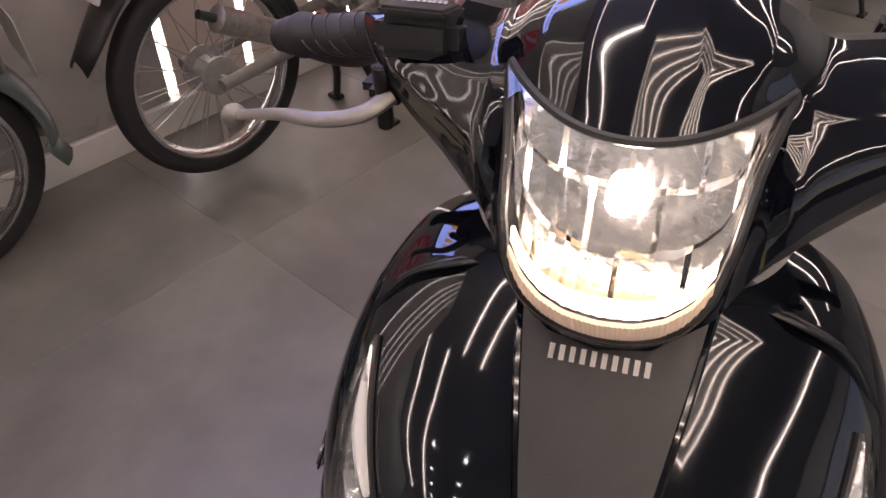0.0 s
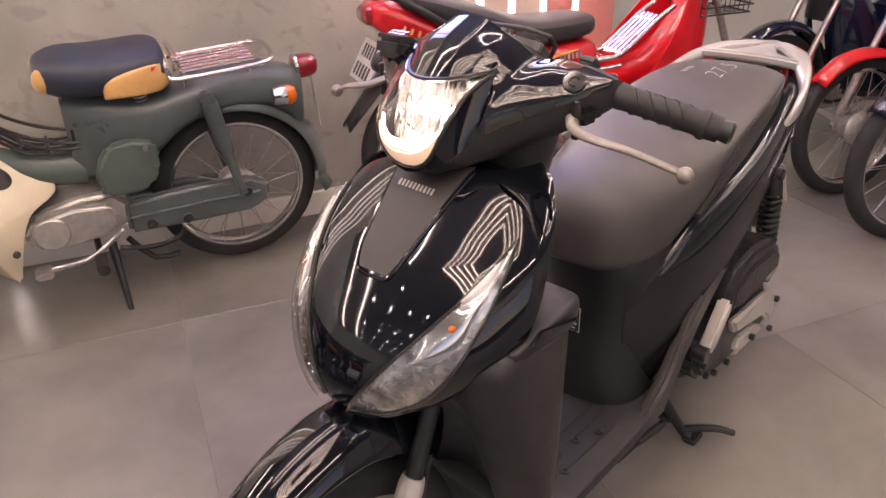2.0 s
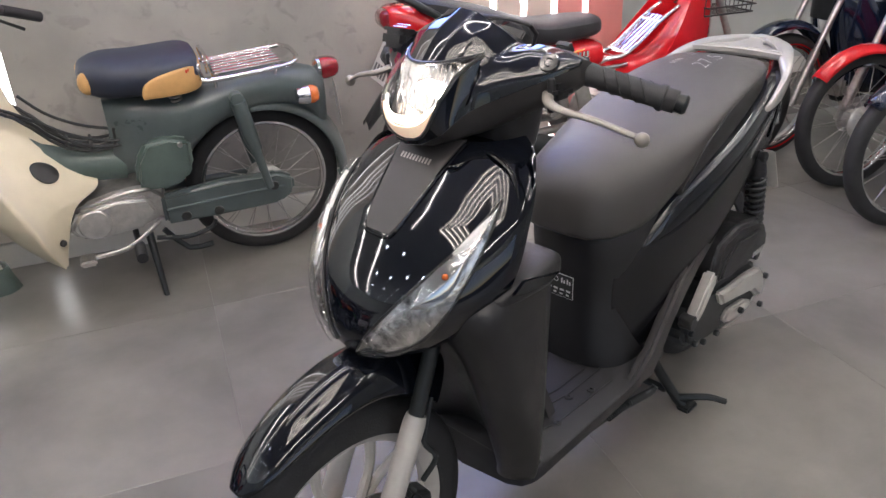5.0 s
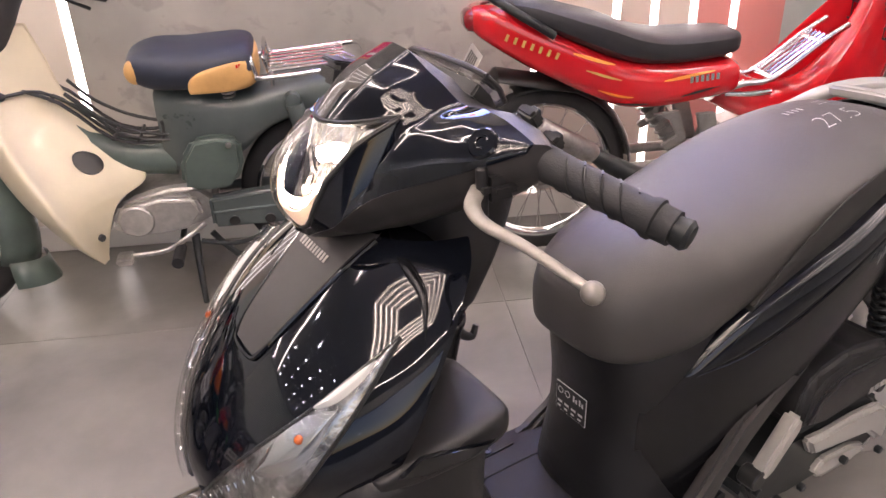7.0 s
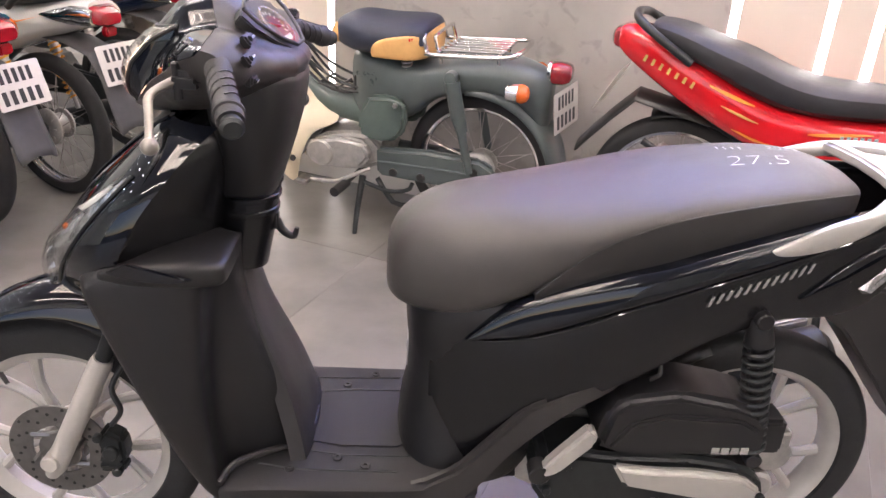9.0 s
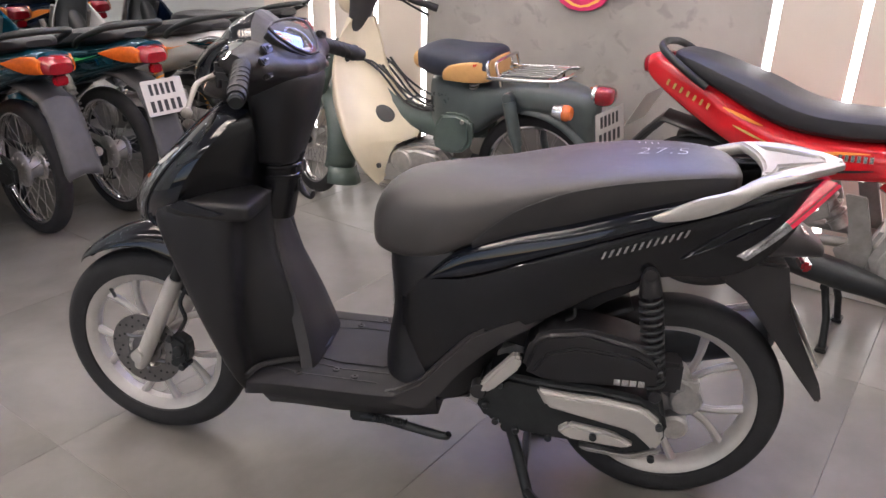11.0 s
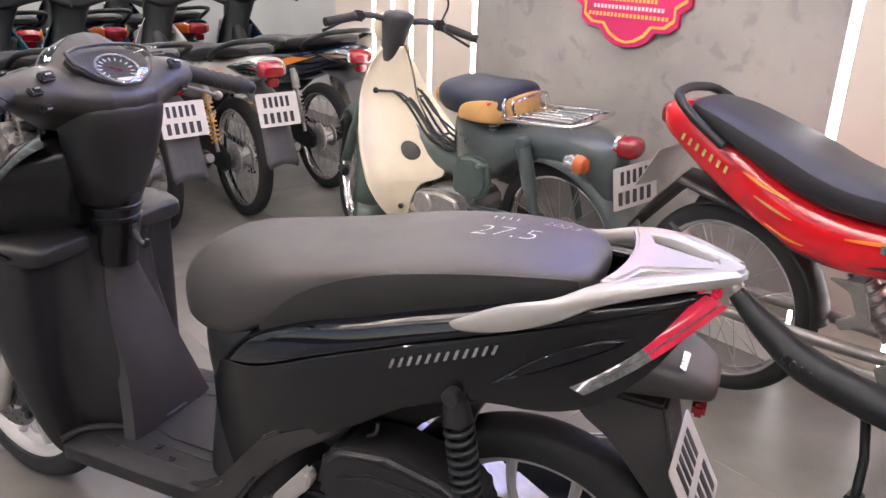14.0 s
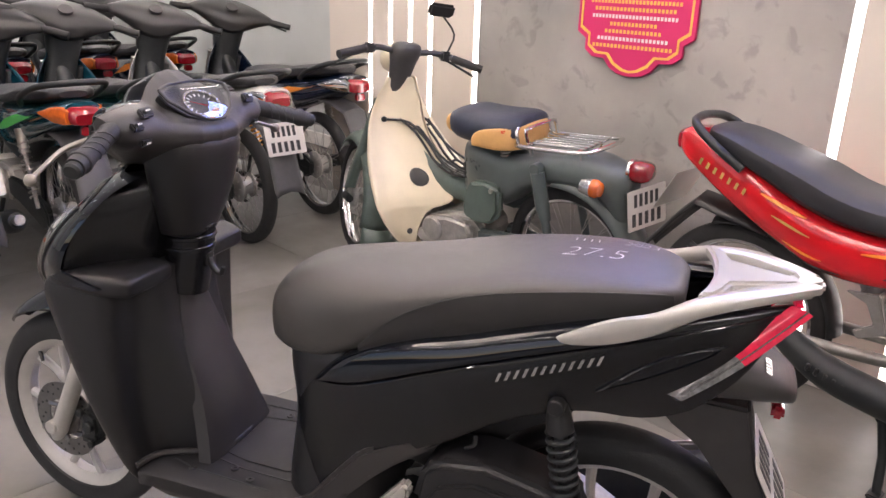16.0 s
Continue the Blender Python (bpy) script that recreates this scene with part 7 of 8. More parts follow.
# engine
bm = bmesh.new()
prism(bm, [(-0.66, 0.30), (-0.60, 0.345), (-0.48, 0.375), (-0.38, 0.375), (-0.335, 0.33), (-0.345, 0.26), (-0.42, 0.225), (-0.55, 0.215), (-0.64, 0.24)], -0.09, 0.09, "xz", 0.02, 3)
tube(bm, [(-0.62, 0, 0.30), (-0.80, 0, 0.335)], 0.062, 20)
ceng = part("engine", bm, ALLOY, cub, "dull alloy horizontal engine")
bm = bmesh.new()
prism(bm, [(-0.655, 0.285), (-0.62, 0.338), (-0.50, 0.362), (-0.40, 0.352), (-0.375, 0.30), (-0.42, 0.245), (-0.54, 0.232), (-0.63, 0.243)], -0.132, -0.085, "xz", 0.014, 3)
cov = part("crank_cover", bm, ALLOY, ceng, "alloy crankcase cover")
bm = bmesh.new()
disc(bm, 0.052, -0.142, -0.125, (-0.575, 0, 0.293), "y", 28, 0, 0.006)
part("round_cap", bm, ALLOY, cov)
bm = bmesh.new()
tube(bm, [(-0.38, -0.12, 0.255), (-0.43, -0.155, 0.235), (-0.50, -0.175, 0.205), (-0.60, -0.18, 0.20)], 0.008, 8, 3)
block(bm, (-0.62, -0.19, 0.20), (0.05, 0.06, 0.022), 0.006)
part("gear_pedal", bm, STEEL, ceng, "steel gear pedal")
for i in range(7):
    bm = bmesh.new()
    block(bm, (-0.66 - 0.022 * i, 0, 0.31), (0.005, 0.15, 0.14), 0.001, Matrix.Rotation(radians(10), 4, "Y"), 1)
    part("cooling_fin", bm, ALLOY, ceng)
bm = bmesh.new()
tube(bm, [(-0.46, -0.24, 0.20), (-0.46, 0.24, 0.20)], 0.010, 10)
fp = part("footpeg_bar", bm, DARKMETAL, cub, "black footpeg bar")
for sy in (-1, 1):
    bm = bmesh.new()
    tube(bm, [(-0.46, sy * 0.16, 0.20), (-0.46, sy * 0.26, 0.205)], 0.018, 12)
    part("footpeg", bm, RUBBER, fp, "black rubber footpeg")
bm = bmesh.new()
tube(bm, [(-0.42, -0.10, 0.21), (-0.415, -0.17, 0.10), (-0.41, -0.215, 0.012)], [0.014, 0.011, 0.009], 10, 2)
block(bm, (-0.395, -0.225, 0.012), (0.06, 0.022, 0.014), 0.004)
part("side_stand", bm, DARKMETAL, cub, "black side stand, down")
bm = bmesh.new()
tube(bm, [(-0.40, -0.13, 0.20), (-0.30, -0.14, 0.185), (-0.22, -0.145, 0.205), (-0.20, -0.145, 0.235)], 0.008, 8, 3)
tube(bm, [(-0.37, -0.08, 0.20), (-0.30, -0.10, 0.12), (-0.22, -0.12, 0.13)], 0.010, 8, 2)
part("centre_stand", bm, DARKMETAL, cub, "black centre stand, folded up")
# main tube and leg shields
bm = bmesh.new()
tube(bm, [(-0.86, 0, 0.80), (-0.76, 0, 0.60), (-0.62, 0, 0.47), (-0.44, 0, 0.44)], [0.042, 0.048, 0.055, 0.06], 16, 4)
part("down_tube", bm, CUBGREEN2, cub, "green main frame tube")
# leg shields by height: front line, outer edge and inner edge beside the frame, as x and y
LEG = [(0.87, -0.885, -0.838, 0.055, -0.768, 0.012), (0.83, -0.895, -0.862, 0.090, -0.757, 0.008), (0.77, -0.915, -0.876, 0.135, -0.738, 0.006), (0.69, -0.938, -0.872, 0.178, -0.722, 0.006), (0.62, -0.950, -0.848, 0.208, -0.688, 0.006), (0.54, -0.945, -0.812, 0.245, -0.620, 0.010),
       (0.48, -0.930, -0.778, 0.268, -0.568, 0.018), (0.42, -0.905, -0.750, 0.282, -0.535, 0.040), (0.385, -0.888, -0.738, 0.284, -0.545, 0.060), (0.355, -0.870, -0.728, 0.280, -0.615, 0.105), (0.28, -0.825, -0.714, 0.250, -0.652, 0.130), (0.20, -0.765, -0.697, 0.192, -0.676, 0.132), (0.165, -0.725, -0.691, 0.158, -0.683, 0.132)]
LEG_F = refine(LEG, 3)


def leg_point(t, z, sy):
    """A place on a leg shield: t from the front line over the outer edge at 0.35 to the inner edge at 1."""
    xf, xo, yo, xi, yi = interp(z, LEG_F[::-1])
    if t < 0.35:
        k = t / 0.35
        return Vector((xf + (xo - xf) * k ** 1.6, sy * (0.045 + (yo - 0.045) * k ** 0.7), z))
    k = (t - 0.35) / 0.65
    return Vector((xo + (xi - xo) * k ** 1.7, sy * (yo + (yi - yo) * k ** 0.8), z))


for sy in (-1, 1):
    rows = [[leg_point(i / 20, q[0], sy) for i in range(21)] for q in LEG_F]
    wing = part("leg_shield", shell(rows), CREAM, cub, "cream plastic leg shield", solid=0.005, sub=1)
    d = (leg_point(0.84, 0.482, sy) - leg_point(0.70, 0.482, sy)).normalized()
    n = Vector((-d.y, d.x, 0))
    for off in (-0.0055, 0.0055):
        rings = []
        for k, lift in ((1.0, 0.0), (0.97, 0.6), (0.90, 1.0), (0.45, 1.0)):
            rings.append([leg_point(0.77 + 0.075 * k * math.cos(q), 0.482 + 0.034 * k * math.sin(q), sy) + n * off * lift for q in np.linspace(0, 2 * math.pi, 26, endpoint=False).tolist()])
        bm = bmesh.new()
        ring_loft(bm, rings)
        part("vent_hole", bm, STICKER, wing, "dark oval vent opening")
    bm = bmesh.new()
    disc(bm, 0.011, -0.012, 0.012, (0, 0, 0), "z", 14)
    bm.transform(axes_pose(leg_point(0.80, 0.265, sy), d, (0, 0, 1)))
    part("rubber_plug", bm, GREYPLASTIC, wing)
# black control cables over the shield and along the frame
bm = bmesh.new()
tube(bm, [leg_point(0.56, 0.705, -1) + Vector((0.006, -0.006, 0)), leg_point(0.85, 0.690, -1) + Vector((0.010, -0.008, 0)), (-0.655, -0.055, 0.625), (-0.58, -0.06, 0.555), (-0.50, -0.06, 0.525), (-0.43, -0.06, 0.520)], 0.005, 6, 3)
bmesh.ops.create_uvsphere(bm, u_segments=12, v_segments=8, radius=0.012, matrix=Matrix.Translation(leg_point(0.56, 0.705, -1) + Vector((0.004, -0.006, 0))))
part("control_cable", bm, DARKMETAL, cub, "black control cable")
for dy, dz in ((-0.06, 0.02), (0.0, 0.04)):
    bm = bmesh.new()
    tube(bm, [(-0.70, dy, 0.665 + dz), (-0.64, dy, 0.60 + dz), (-0.56, dy, 0.55 + dz), (-0.47, dy, 0.52 + dz), (-0.42, dy, 0.525 + dz), (-0.42, dy, 0.56 + dz)], 0.005, 6, 3)
    part("carrier_wire", bm, DARKMETAL, cub, "black wire carrier rod")
rows = []
for z, xf, w in ((0.83, -0.886, 0.03), (0.76, -0.918, 0.036), (0.68, -0.948, 0.047), (0.60, -0.965, 0.060), (0.53, -0.974, 0.07)):
    rows.append([Vector((xf - 0.006 * (1 - abs(s)), w * s, z)) for s in (-1, -0.5, 0, 0.5, 1)])
part("shield_bridge", shell(rows), CREAM, cub, "cream plastic shield front", solid=0.004)
# front: fork, mudguard, nacelle, bars
for sy in (-1, 1):
    bm = bmesh.new()
    rings = []
    for t in (0, 0.25, 0.5, 0.75, 1.0):
        c = Vector((-0.90, sy * 0.055, 0.76)).lerp(CF + Vector((0.035, sy * 0.068, 0.04)), t)
        rings.append(ellipse_ring(c, (0.030 + 0.010 * t, 0, 0.01), (0, 0.018 + 0.004 * t, 0), 14, 2.6))
    ring_loft(bm, rings)
    bm.transform(CT)
    part("fork_leg", bm, CUBGREEN2, cub, "green pressed fork leg")
    bm = bmesh.new()
    tube(bm, [CF + Vector((0.065, sy * 0.072, -0.005)), CF + Vector((0, sy * 0.076, 0.0))], 0.018, 12)
    bm.transform(CT)
    part("fork_link", bm, DARKMETAL, cub)
bm = arch(CF, 0.305, 0.318, 140, -18, 0.062, 0.080, 0.05, 22)
bm.transform(CT)
part("front_mudguard", bm, CUBGREEN2, cub, "green deep front mudguard", solid=0.004)
rows = []
for x, z, w in ((-0.825, 0.20, 0.074), (-0.815, 0.165, 0.080), (-0.797, 0.125, 0.088)):
    rows.append([Vector((x - 0.06 * abs(s) ** 2.5, w * s, z)) for s in (-1, -0.8, -0.4, 0, 0.4, 0.8, 1)])
bm = shell(rows)
bm.transform(CT)
part("mud_flap", bm, CUBGREEN2, cub, "green flared mudguard end", solid=0.004)
bm = bmesh.new()
rings = []
for z, x, rx, ry in refine([(0.80, -0.862, 0.046, 0.040), (0.86, -0.835, 0.046, 0.042), (0.92, -0.815, 0.058, 0.050), (0.965, -0.80, 0.072, 0.060), (0.995, -0.795, 0.060, 0.052), (1.005, -0.795, 0.03, 0.03)], 2):
    rings.append(ellipse_ring((x, 0, z), (rx, 0, 0.1 * rx), (0, ry, 0), 18, 2.4))
ring_loft(bm, rings)
bm.transform(CT)
nac = part("bar_nacelle", bm, GREYPLASTIC, cub, "dark grey handlebar nacelle")
bm = bmesh.new()
lathe(bm, [(1e-4, 0.0), (0.055, 0.0), (0.062, 0.012), (0.060, 0.06), (0.040, 0.09), (1e-4, 0.095)], 28, (-0.935, 0, 0.93), "x")
bm.transform(CT)
part("headlamp", bm, CREAM, nac, "cream round headlamp")
for sy in (-1, 1):
    bm = bmesh.new()
    tube(bm, [(-0.80, sy * 0.045, 0.965), (-0.785, sy * 0.12, 0.975), (-0.75, sy * 0.20, 0.962)], 0.012, 12, 3)
    bm.transform(CT)
    bar = part("handlebar", bm, GREYPLASTIC, cub, "grey handlebar")
    bm = bmesh.new()
    tube(bm, [(-0.755, sy * 0.19, 0.963), (-0.70, sy * 0.305, 0.935)], 0.0165, 14)
    bm.transform(CT)
    part("grip", bm, GRIP, bar, "black rubber grip")
    bm = bmesh.new()
    block(bm, (-0.77, sy * 0.165, 0.968), (0.04, 0.045, 0.04), 0.008)
    tube(bm, [(-0.775, sy * 0.16, 0.955), (-0.80, sy * 0.20, 0.945), (-0.755, sy * 0.30, 0.90)], [0.006, 0.005, 0.006], 8, 3)
    bm.transform(CT)
    part("lever", bm, DARKMETAL, bar, "dark lever with its clamp")
bm = bmesh.new()
tube(bm, [(-0.765, 0.17, 0.985), (-0.755, 0.185, 1.06), (-0.735, 0.11, 1.13)], 0.004, 8, 3)
bm.transform(CT)
mir = part("mirror", bm, STICKER, cub, "small black mirror on a thin stalk")
bm = bmesh.new()
block(bm, (-0.73, 0.105, 1.145), (0.022, 0.11, 0.055), 0.010, Matrix.Rotation(radians(25), 4, "Y"))
bm.transform(CT)
part("mirror_head", bm, STICKER, mir)
# black wire carrier over the tunnel
bm = bmesh.new()
for y in (-0.055, -0.02, 0.02, 0.055):
    tube(bm, [(-0.845, y, 0.715), (-0.72, y, 0.655), (-0.60, y, 0.535), (-0.47, y, 0.515), (-0.455, y, 0.575)], 0.0055, 8, 3)
for x, z in ((-0.74, 0.667), (-0.60, 0.535), (-0.53, 0.522), (-0.455, 0.575)):
    tube(bm, [(x, -0.06, z), (x, 0.06, z)], 0.0055, 8)
part("wire_carrier", bm, STICKER, cub, "black wire luggage carrier over the frame")
# seat
bm = body_loft([(-0.545, 0.715, 0.745, 0.045), (-0.53, 0.69, 0.772, 0.085), (-0.47, 0.668, 0.790, 0.120), (-0.38, 0.665, 0.785, 0.135), (-0.30, 0.665, 0.788, 0.140), (-0.23, 0.667, 0.792, 0.130), (-0.195, 0.675, 0.785, 0.105), (-0.185, 0.69, 0.770, 0.07)], 3, 20, 3.0)
bm.transform(Matrix.Translation((0.022, 0, 0.008)))
cseat = part("seat", bm, NAVY, cub, "navy vinyl seat with tan side panels")
wrap = [(-0.375, 0.137, 0.700), (-0.368, 0.1405, 0.718), (-0.345, 0.1425, 0.735), (-0.31, 0.1445, 0.746), (-0.27, 0.1425, 0.753), (-0.235, 0.134, 0.758), (-0.208, 0.118, 0.761), (-0.190, 0.092, 0.763), (-0.181, 0.062, 0.764), (-0.178, 0.030, 0.764)]
wrap = [(x, -y, z) for x, y, z in wrap] + [(-0.177, 0.0, 0.764)] + [(x, y, z) for x, y, z in reversed(wrap)]
rings = []
for i, (x, y, z1) in enumerate(wrap):
    p, q = wrap[max(i - 1, 0)], wrap[min(i + 1, len(wrap) - 1)]
    d = Vector((q[0] - p[0], q[1] - p[1], 0)).normalized()
    n = Vector((d.y, -d.x, 0))
    rings.append(ellipse_ring(Vector((x, y, (0.671 + z1) / 2)) - n * 0.010, n * 0.013, (0, 0, (z1 - 0.671) / 2), 12, 3.6))
bm = bmesh.new()
ring_loft(bm, rings)
bm.transform(Matrix.Translation((0.022, 0, 0.008)))
part("side_panel", bm, TAN, cseat, "tan vinyl panel round the seat's sides and back", sub=1)
for sy in (-1, 1):
    bm = bmesh.new()
    bmesh.ops.create_uvsphere(bm, u_segments=14, v_segments=8, radius=1, matrix=Matrix.Translation((-0.498, sy * 0.070, 0.736)) @ Matrix.Diagonal((0.028, 0.030, 0.036, 1)))
    part("front_panel", bm, TAN, cseat, "tan vinyl front corner")
lay("lettering", lambda q: bars(q, -0.022, 0.022, -0.005, 0.005, 5, 0.7), RED, axes_pose((-0.196, -0.122, 0.752), (0.62, 0.50, 0), (0.0, 0, 1)), cseat, "red lettering as plain bars")
bm = bmesh.new()
tube(bm, [(-0.44, 0, 0.66), (-0.43, 0, 0.60)], 0.014, 10)
part("seat_post", bm, STEEL, cseat)
for sy in (-1, 1):
    bm = bmesh.new()
    coil(bm, (-0.25, sy * 0.06, 0.665), (-0.25, sy * 0.06, 0.63), 0.018, 0.004, 3)
    part("seat_spring", bm, STEEL, cseat)
# chrome rack
bm = bmesh.new()
RK = [(-0.165, -0.10, 0.715), (-0.14, -0.115, 0.706), (0.10, -0.115, 0.722), (0.15, -0.08, 0.732), (0.16, 0, 0.735), (0.15, 0.08, 0.732), (0.10, 0.115, 0.722), (-0.14, 0.115, 0.706), (-0.165, 0.10, 0.715)]
tube(bm, RK, 0.008, 10, 3)
tube(bm, [(-0.165, -0.10, 0.715), (-0.175, -0.09, 0.762), (-0.175, 0, 0.772), (-0.175, 0.09, 0.762), (-0.165, 0.10, 0.715)], 0.008, 10, 3)
tube(bm, [(-0.12, -0.115, 0.708), (-0.12, 0.115, 0.708)], 0.006, 8)
tube(bm, [(0.09, -0.115, 0.722), (0.09, 0.115, 0.722)], 0.006, 8)
tube(bm, [(-0.125, -0.092, 0.713), (-0.135, -0.092, 0.750), (-0.135, -0.080, 0.764), (-0.135, 0.0, 0.766), (-0.135, 0.080, 0.764), (-0.135, 0.092, 0.750), (-0.125, 0.092, 0.713)], 0.006, 8, 3)
rack = part("rear_rack", bm, CHROME, cub, "chrome rear luggage rack")
for i in range(6):
    y = -0.075 + 0.03 * i
    bm = bmesh.new()
    tube(bm, [(-0.13, y, 0.713), (0.10, y, 0.727)], 0.0055, 8)
    part("rack_bar", bm, CHROME, rack)
for x, y in ((-0.12, -0.085), (-0.12, 0.085), (0.08, -0.07), (0.08, 0.07)):
    bm = bmesh.new()
    tube(bm, [(x, y, 0.712), (x, y * 0.9, 0.670)], 0.007, 8)
    part("rack_stay", bm, CHROME, rack)
# lamps and plate
bm = body_loft([(0.225, 0.628, 0.692, 0.034), (0.238, 0.622, 0.698, 0.039), (0.268, 0.624, 0.698, 0.039), (0.290, 0.634, 0.692, 0.033), (0.298, 0.65, 0.68, 0.018)], 2, 16, 2.6)
bm.transform(Matrix.Translation((0.02, 0, 0.0)))
cub_tail = part("tail_lamp", bm, REDLENS, cub, "bulbous dark red tail lamp")
bm = bmesh.new()
disc(bm, 0.040, 0.236, 0.250, (0, 0, 0.660), "x", 26, 0.0, 0.002)
part("collar", bm, CHROME, cub_tail, "chrome collar")
for sy in (-1, 1):
    bm = bmesh.new()
    tube(bm, [(0.14, sy * 0.07, 0.62), (0.155, sy * 0.125, 0.618)], 0.009, 10)
    tube(bm, [(0.13, sy * 0.13, 0.618), (0.16, sy * 0.13, 0.618), (0.17, sy * 0.13, 0.618)], [0.026, 0.032, 0.032], 18)
    ind = part("rear_indicator", bm, CHROME, cub, "chrome round rear indicator")
    bm = bmesh.new()
    tube(bm, [(0.168, sy * 0.13, 0.618), (0.185, sy * 0.13, 0.618), (0.20, sy * 0.13, 0.618), (0.206, sy * 0.13, 0.618)], [0.031, 0.032, 0.024, 0.010], 18)
    part("lens", bm, AMBER, ind, "amber lens")
number_plate(cub, axes_pose((0.306, -0.004, 0.545), (0.22, 1, 0), (-0.10, 0, 1)))

# ---- the red motorbike on its centre stand ----
suz = thing("motorbike", "red motorbike with orange decals on its centre stand", "motorbike", "", room(0.362, 1.36, 0.0, 180))
SH = Vector((0.10, 0, 0.325))
SF = Vector((-1.235, 0, 0.278))
spoke_wheel(suz, "rear_wheel", SH, 0.278, 0.074, 0.062, "chrome wire-spoked rear wheel", 32)
spoke_wheel(suz, "front_wheel", SF, 0.278, 0.066, 0.062, "chrome wire-spoked front wheel", 32)
PAN = [(0.330, 0.790, 0.852, 0.055), (0.300, 0.762, 0.862, 0.075), (0.235, 0.718, 0.856, 0.090), (0.14, 0.662, 0.812, 0.102), (0.045, 0.612, 0.772, 0.112), (-0.05, 0.570, 0.726, 0.118), (-0.13, 0.538, 0.698, 0.122), (-0.24, 0.530, 0.682, 0.124), (-0.36, 0.545, 0.680, 0.120), (-0.46, 0.560, 0.678, 0.112), (-0.50, 0.575, 0.66, 0.09)]
bm = body_loft(PAN, 3, 20, 3.4)
sbody = part("tail_body", bm, RED, suz, "red tail and side body", sub=1)
PF = refine(PAN, 3)[::-1]


def on_side(x, k, sy=1):
    """A place on the side of the tail body, k from its lower to its upper edge."""
    z0, z1, w = interp(x, PF)
    s = abs(2 * k - 1)
    return Vector((x, sy * (w * (1 - s ** 3.4) ** (1 / 3.4) + 0.0025), z0 + (z1 - z0) * k))


for sy in (1, -1):
    for k, (x0, x1, ka, kb, col) in enumerate(((0.04, -0.09, 0.72, 0.84, ORANGE), (0.0, -0.11, 0.52, 0.60, GOLD), (-0.04, -0.15, 0.24, 0.32, ORANGE), (-0.24, -0.40, 0.66, 0.78, ORANGE), (-0.10, -0.20, 0.12, 0.20, STICKER), (-0.30, -0.42, 0.30, 0.40, STICKER))):
        bm = bmesh.new()
        rows = []
        for i in range(7):
            x = x0 + (x1 - x0) * i / 6
            half_w = (0.02 + 0.4 * (kb - ka)) * math.sin(math.pi * (0.12 + 0.80 * i / 6))
            mid = ka + (kb - ka) * i / 6
            rows.append([on_side(x, min(0.93, mid + half_w * 0.5), sy), on_side(x, max(0.07, mid - half_w * 0.5), sy)])
        ring_loft(bm, rows, closed=False)
        part("decal", bm, col, sbody, "flame-like decal")
    a, b = on_side(0.235, 0.42, sy), on_side(0.07, 0.56, sy)
    lay("lettering", lambda q: bars(q, -0.092, 0.092, -0.010, 0.010, 7, 0.32), GOLD, axes_pose((a + b) / 2 + Vector((0, sy * 0.002, 0)), (b - a) * sy * -1 if sy < 0 else (b - a), (0.25 if sy > 0 else 0.25, 0, 1)) if sy > 0 else axes_pose((a + b) / 2 + Vector((0, sy * 0.002, 0)), (a - b), (0.25, 0, 1)), sbody, "gold lettering as plain bars", 0.001)
    a, b = on_side(-0.30, 0.64, sy), on_side(-0.44, 0.66, sy)
    lay("maker_lettering", lambda q: bars(q, -0.05, 0.05, -0.010, 0.010, 6, 0.6), LETTER, axes_pose((a + b) / 2 + Vector((0, sy * 0.002, 0)), (b - a) if sy > 0 else (a - b), (0, 0, 1)), sbody, "pale lettering as plain bars", 0.001)
bm = body_loft([(0.235, 0.845, 0.868, 0.05), (0.22, 0.830, 0.880, 0.090), (0.14, 0.795, 0.872, 0.118), (0.04, 0.750, 0.845, 0.128), (-0.06, 0.705, 0.818, 0.132), (-0.16, 0.676, 0.780, 0.132), (-0.26, 0.668, 0.760, 0.128), (-0.38, 0.672, 0.760, 0.118), (-0.47, 0.685, 0.758, 0.095), (-0.497, 0.70, 0.748, 0.06)], 3, 18, 3.0)
part("seat", bm, SEATK, suz, "black ribbed vinyl seat")
bm = bmesh.new()
tube(bm, [(0.10, -0.118, 0.78), (0.19, -0.122, 0.835), (0.265, -0.095, 0.880), (0.285, -0.03, 0.892), (0.285, 0.03, 0.892), (0.265, 0.095, 0.880), (0.19, 0.122, 0.835), (0.10, 0.118, 0.78)], 0.0125, 12, 3)
part("grab_rail", bm, DARKMETAL, suz, "black grab rail")
bm = body_loft([(0.318, 0.782, 0.850, 0.058), (0.338, 0.785, 0.848, 0.052), (0.350, 0.80, 0.835, 0.036)], 2, 14, 3.2)
part("tail_lamp", bm, REDLENS, suz, "dark red tail lamp")
bm = bmesh.new()
rows = [[Vector((x, w * s, z - 0.03 * abs(s) ** 2)) for s in (-1, -0.7, 0, 0.7, 1)] for x, z, w in ((0.02, 0.63, 0.075), (0.16, 0.655, 0.075), (0.25, 0.672, 0.070), (0.32, 0.60, 0.060), (0.38, 0.53, 0.052), (0.425, 0.475, 0.040))]
part("rear_mudguard", shell(rows), STICKER, suz, "black plastic rear mudguard", solid=0.006)
number_plate(suz, axes_pose((0.338, -0.002, 0.665), (0, 1, 0), (-0.55, 0, 1)))
bm = arch(SH, 0.300, 0.300, 70, 175, 0.05, 0.05, 0.02)
part("inner_mudguard", bm, STICKER, suz, "black inner mudguard", solid=0.003)
bm = bmesh.new()
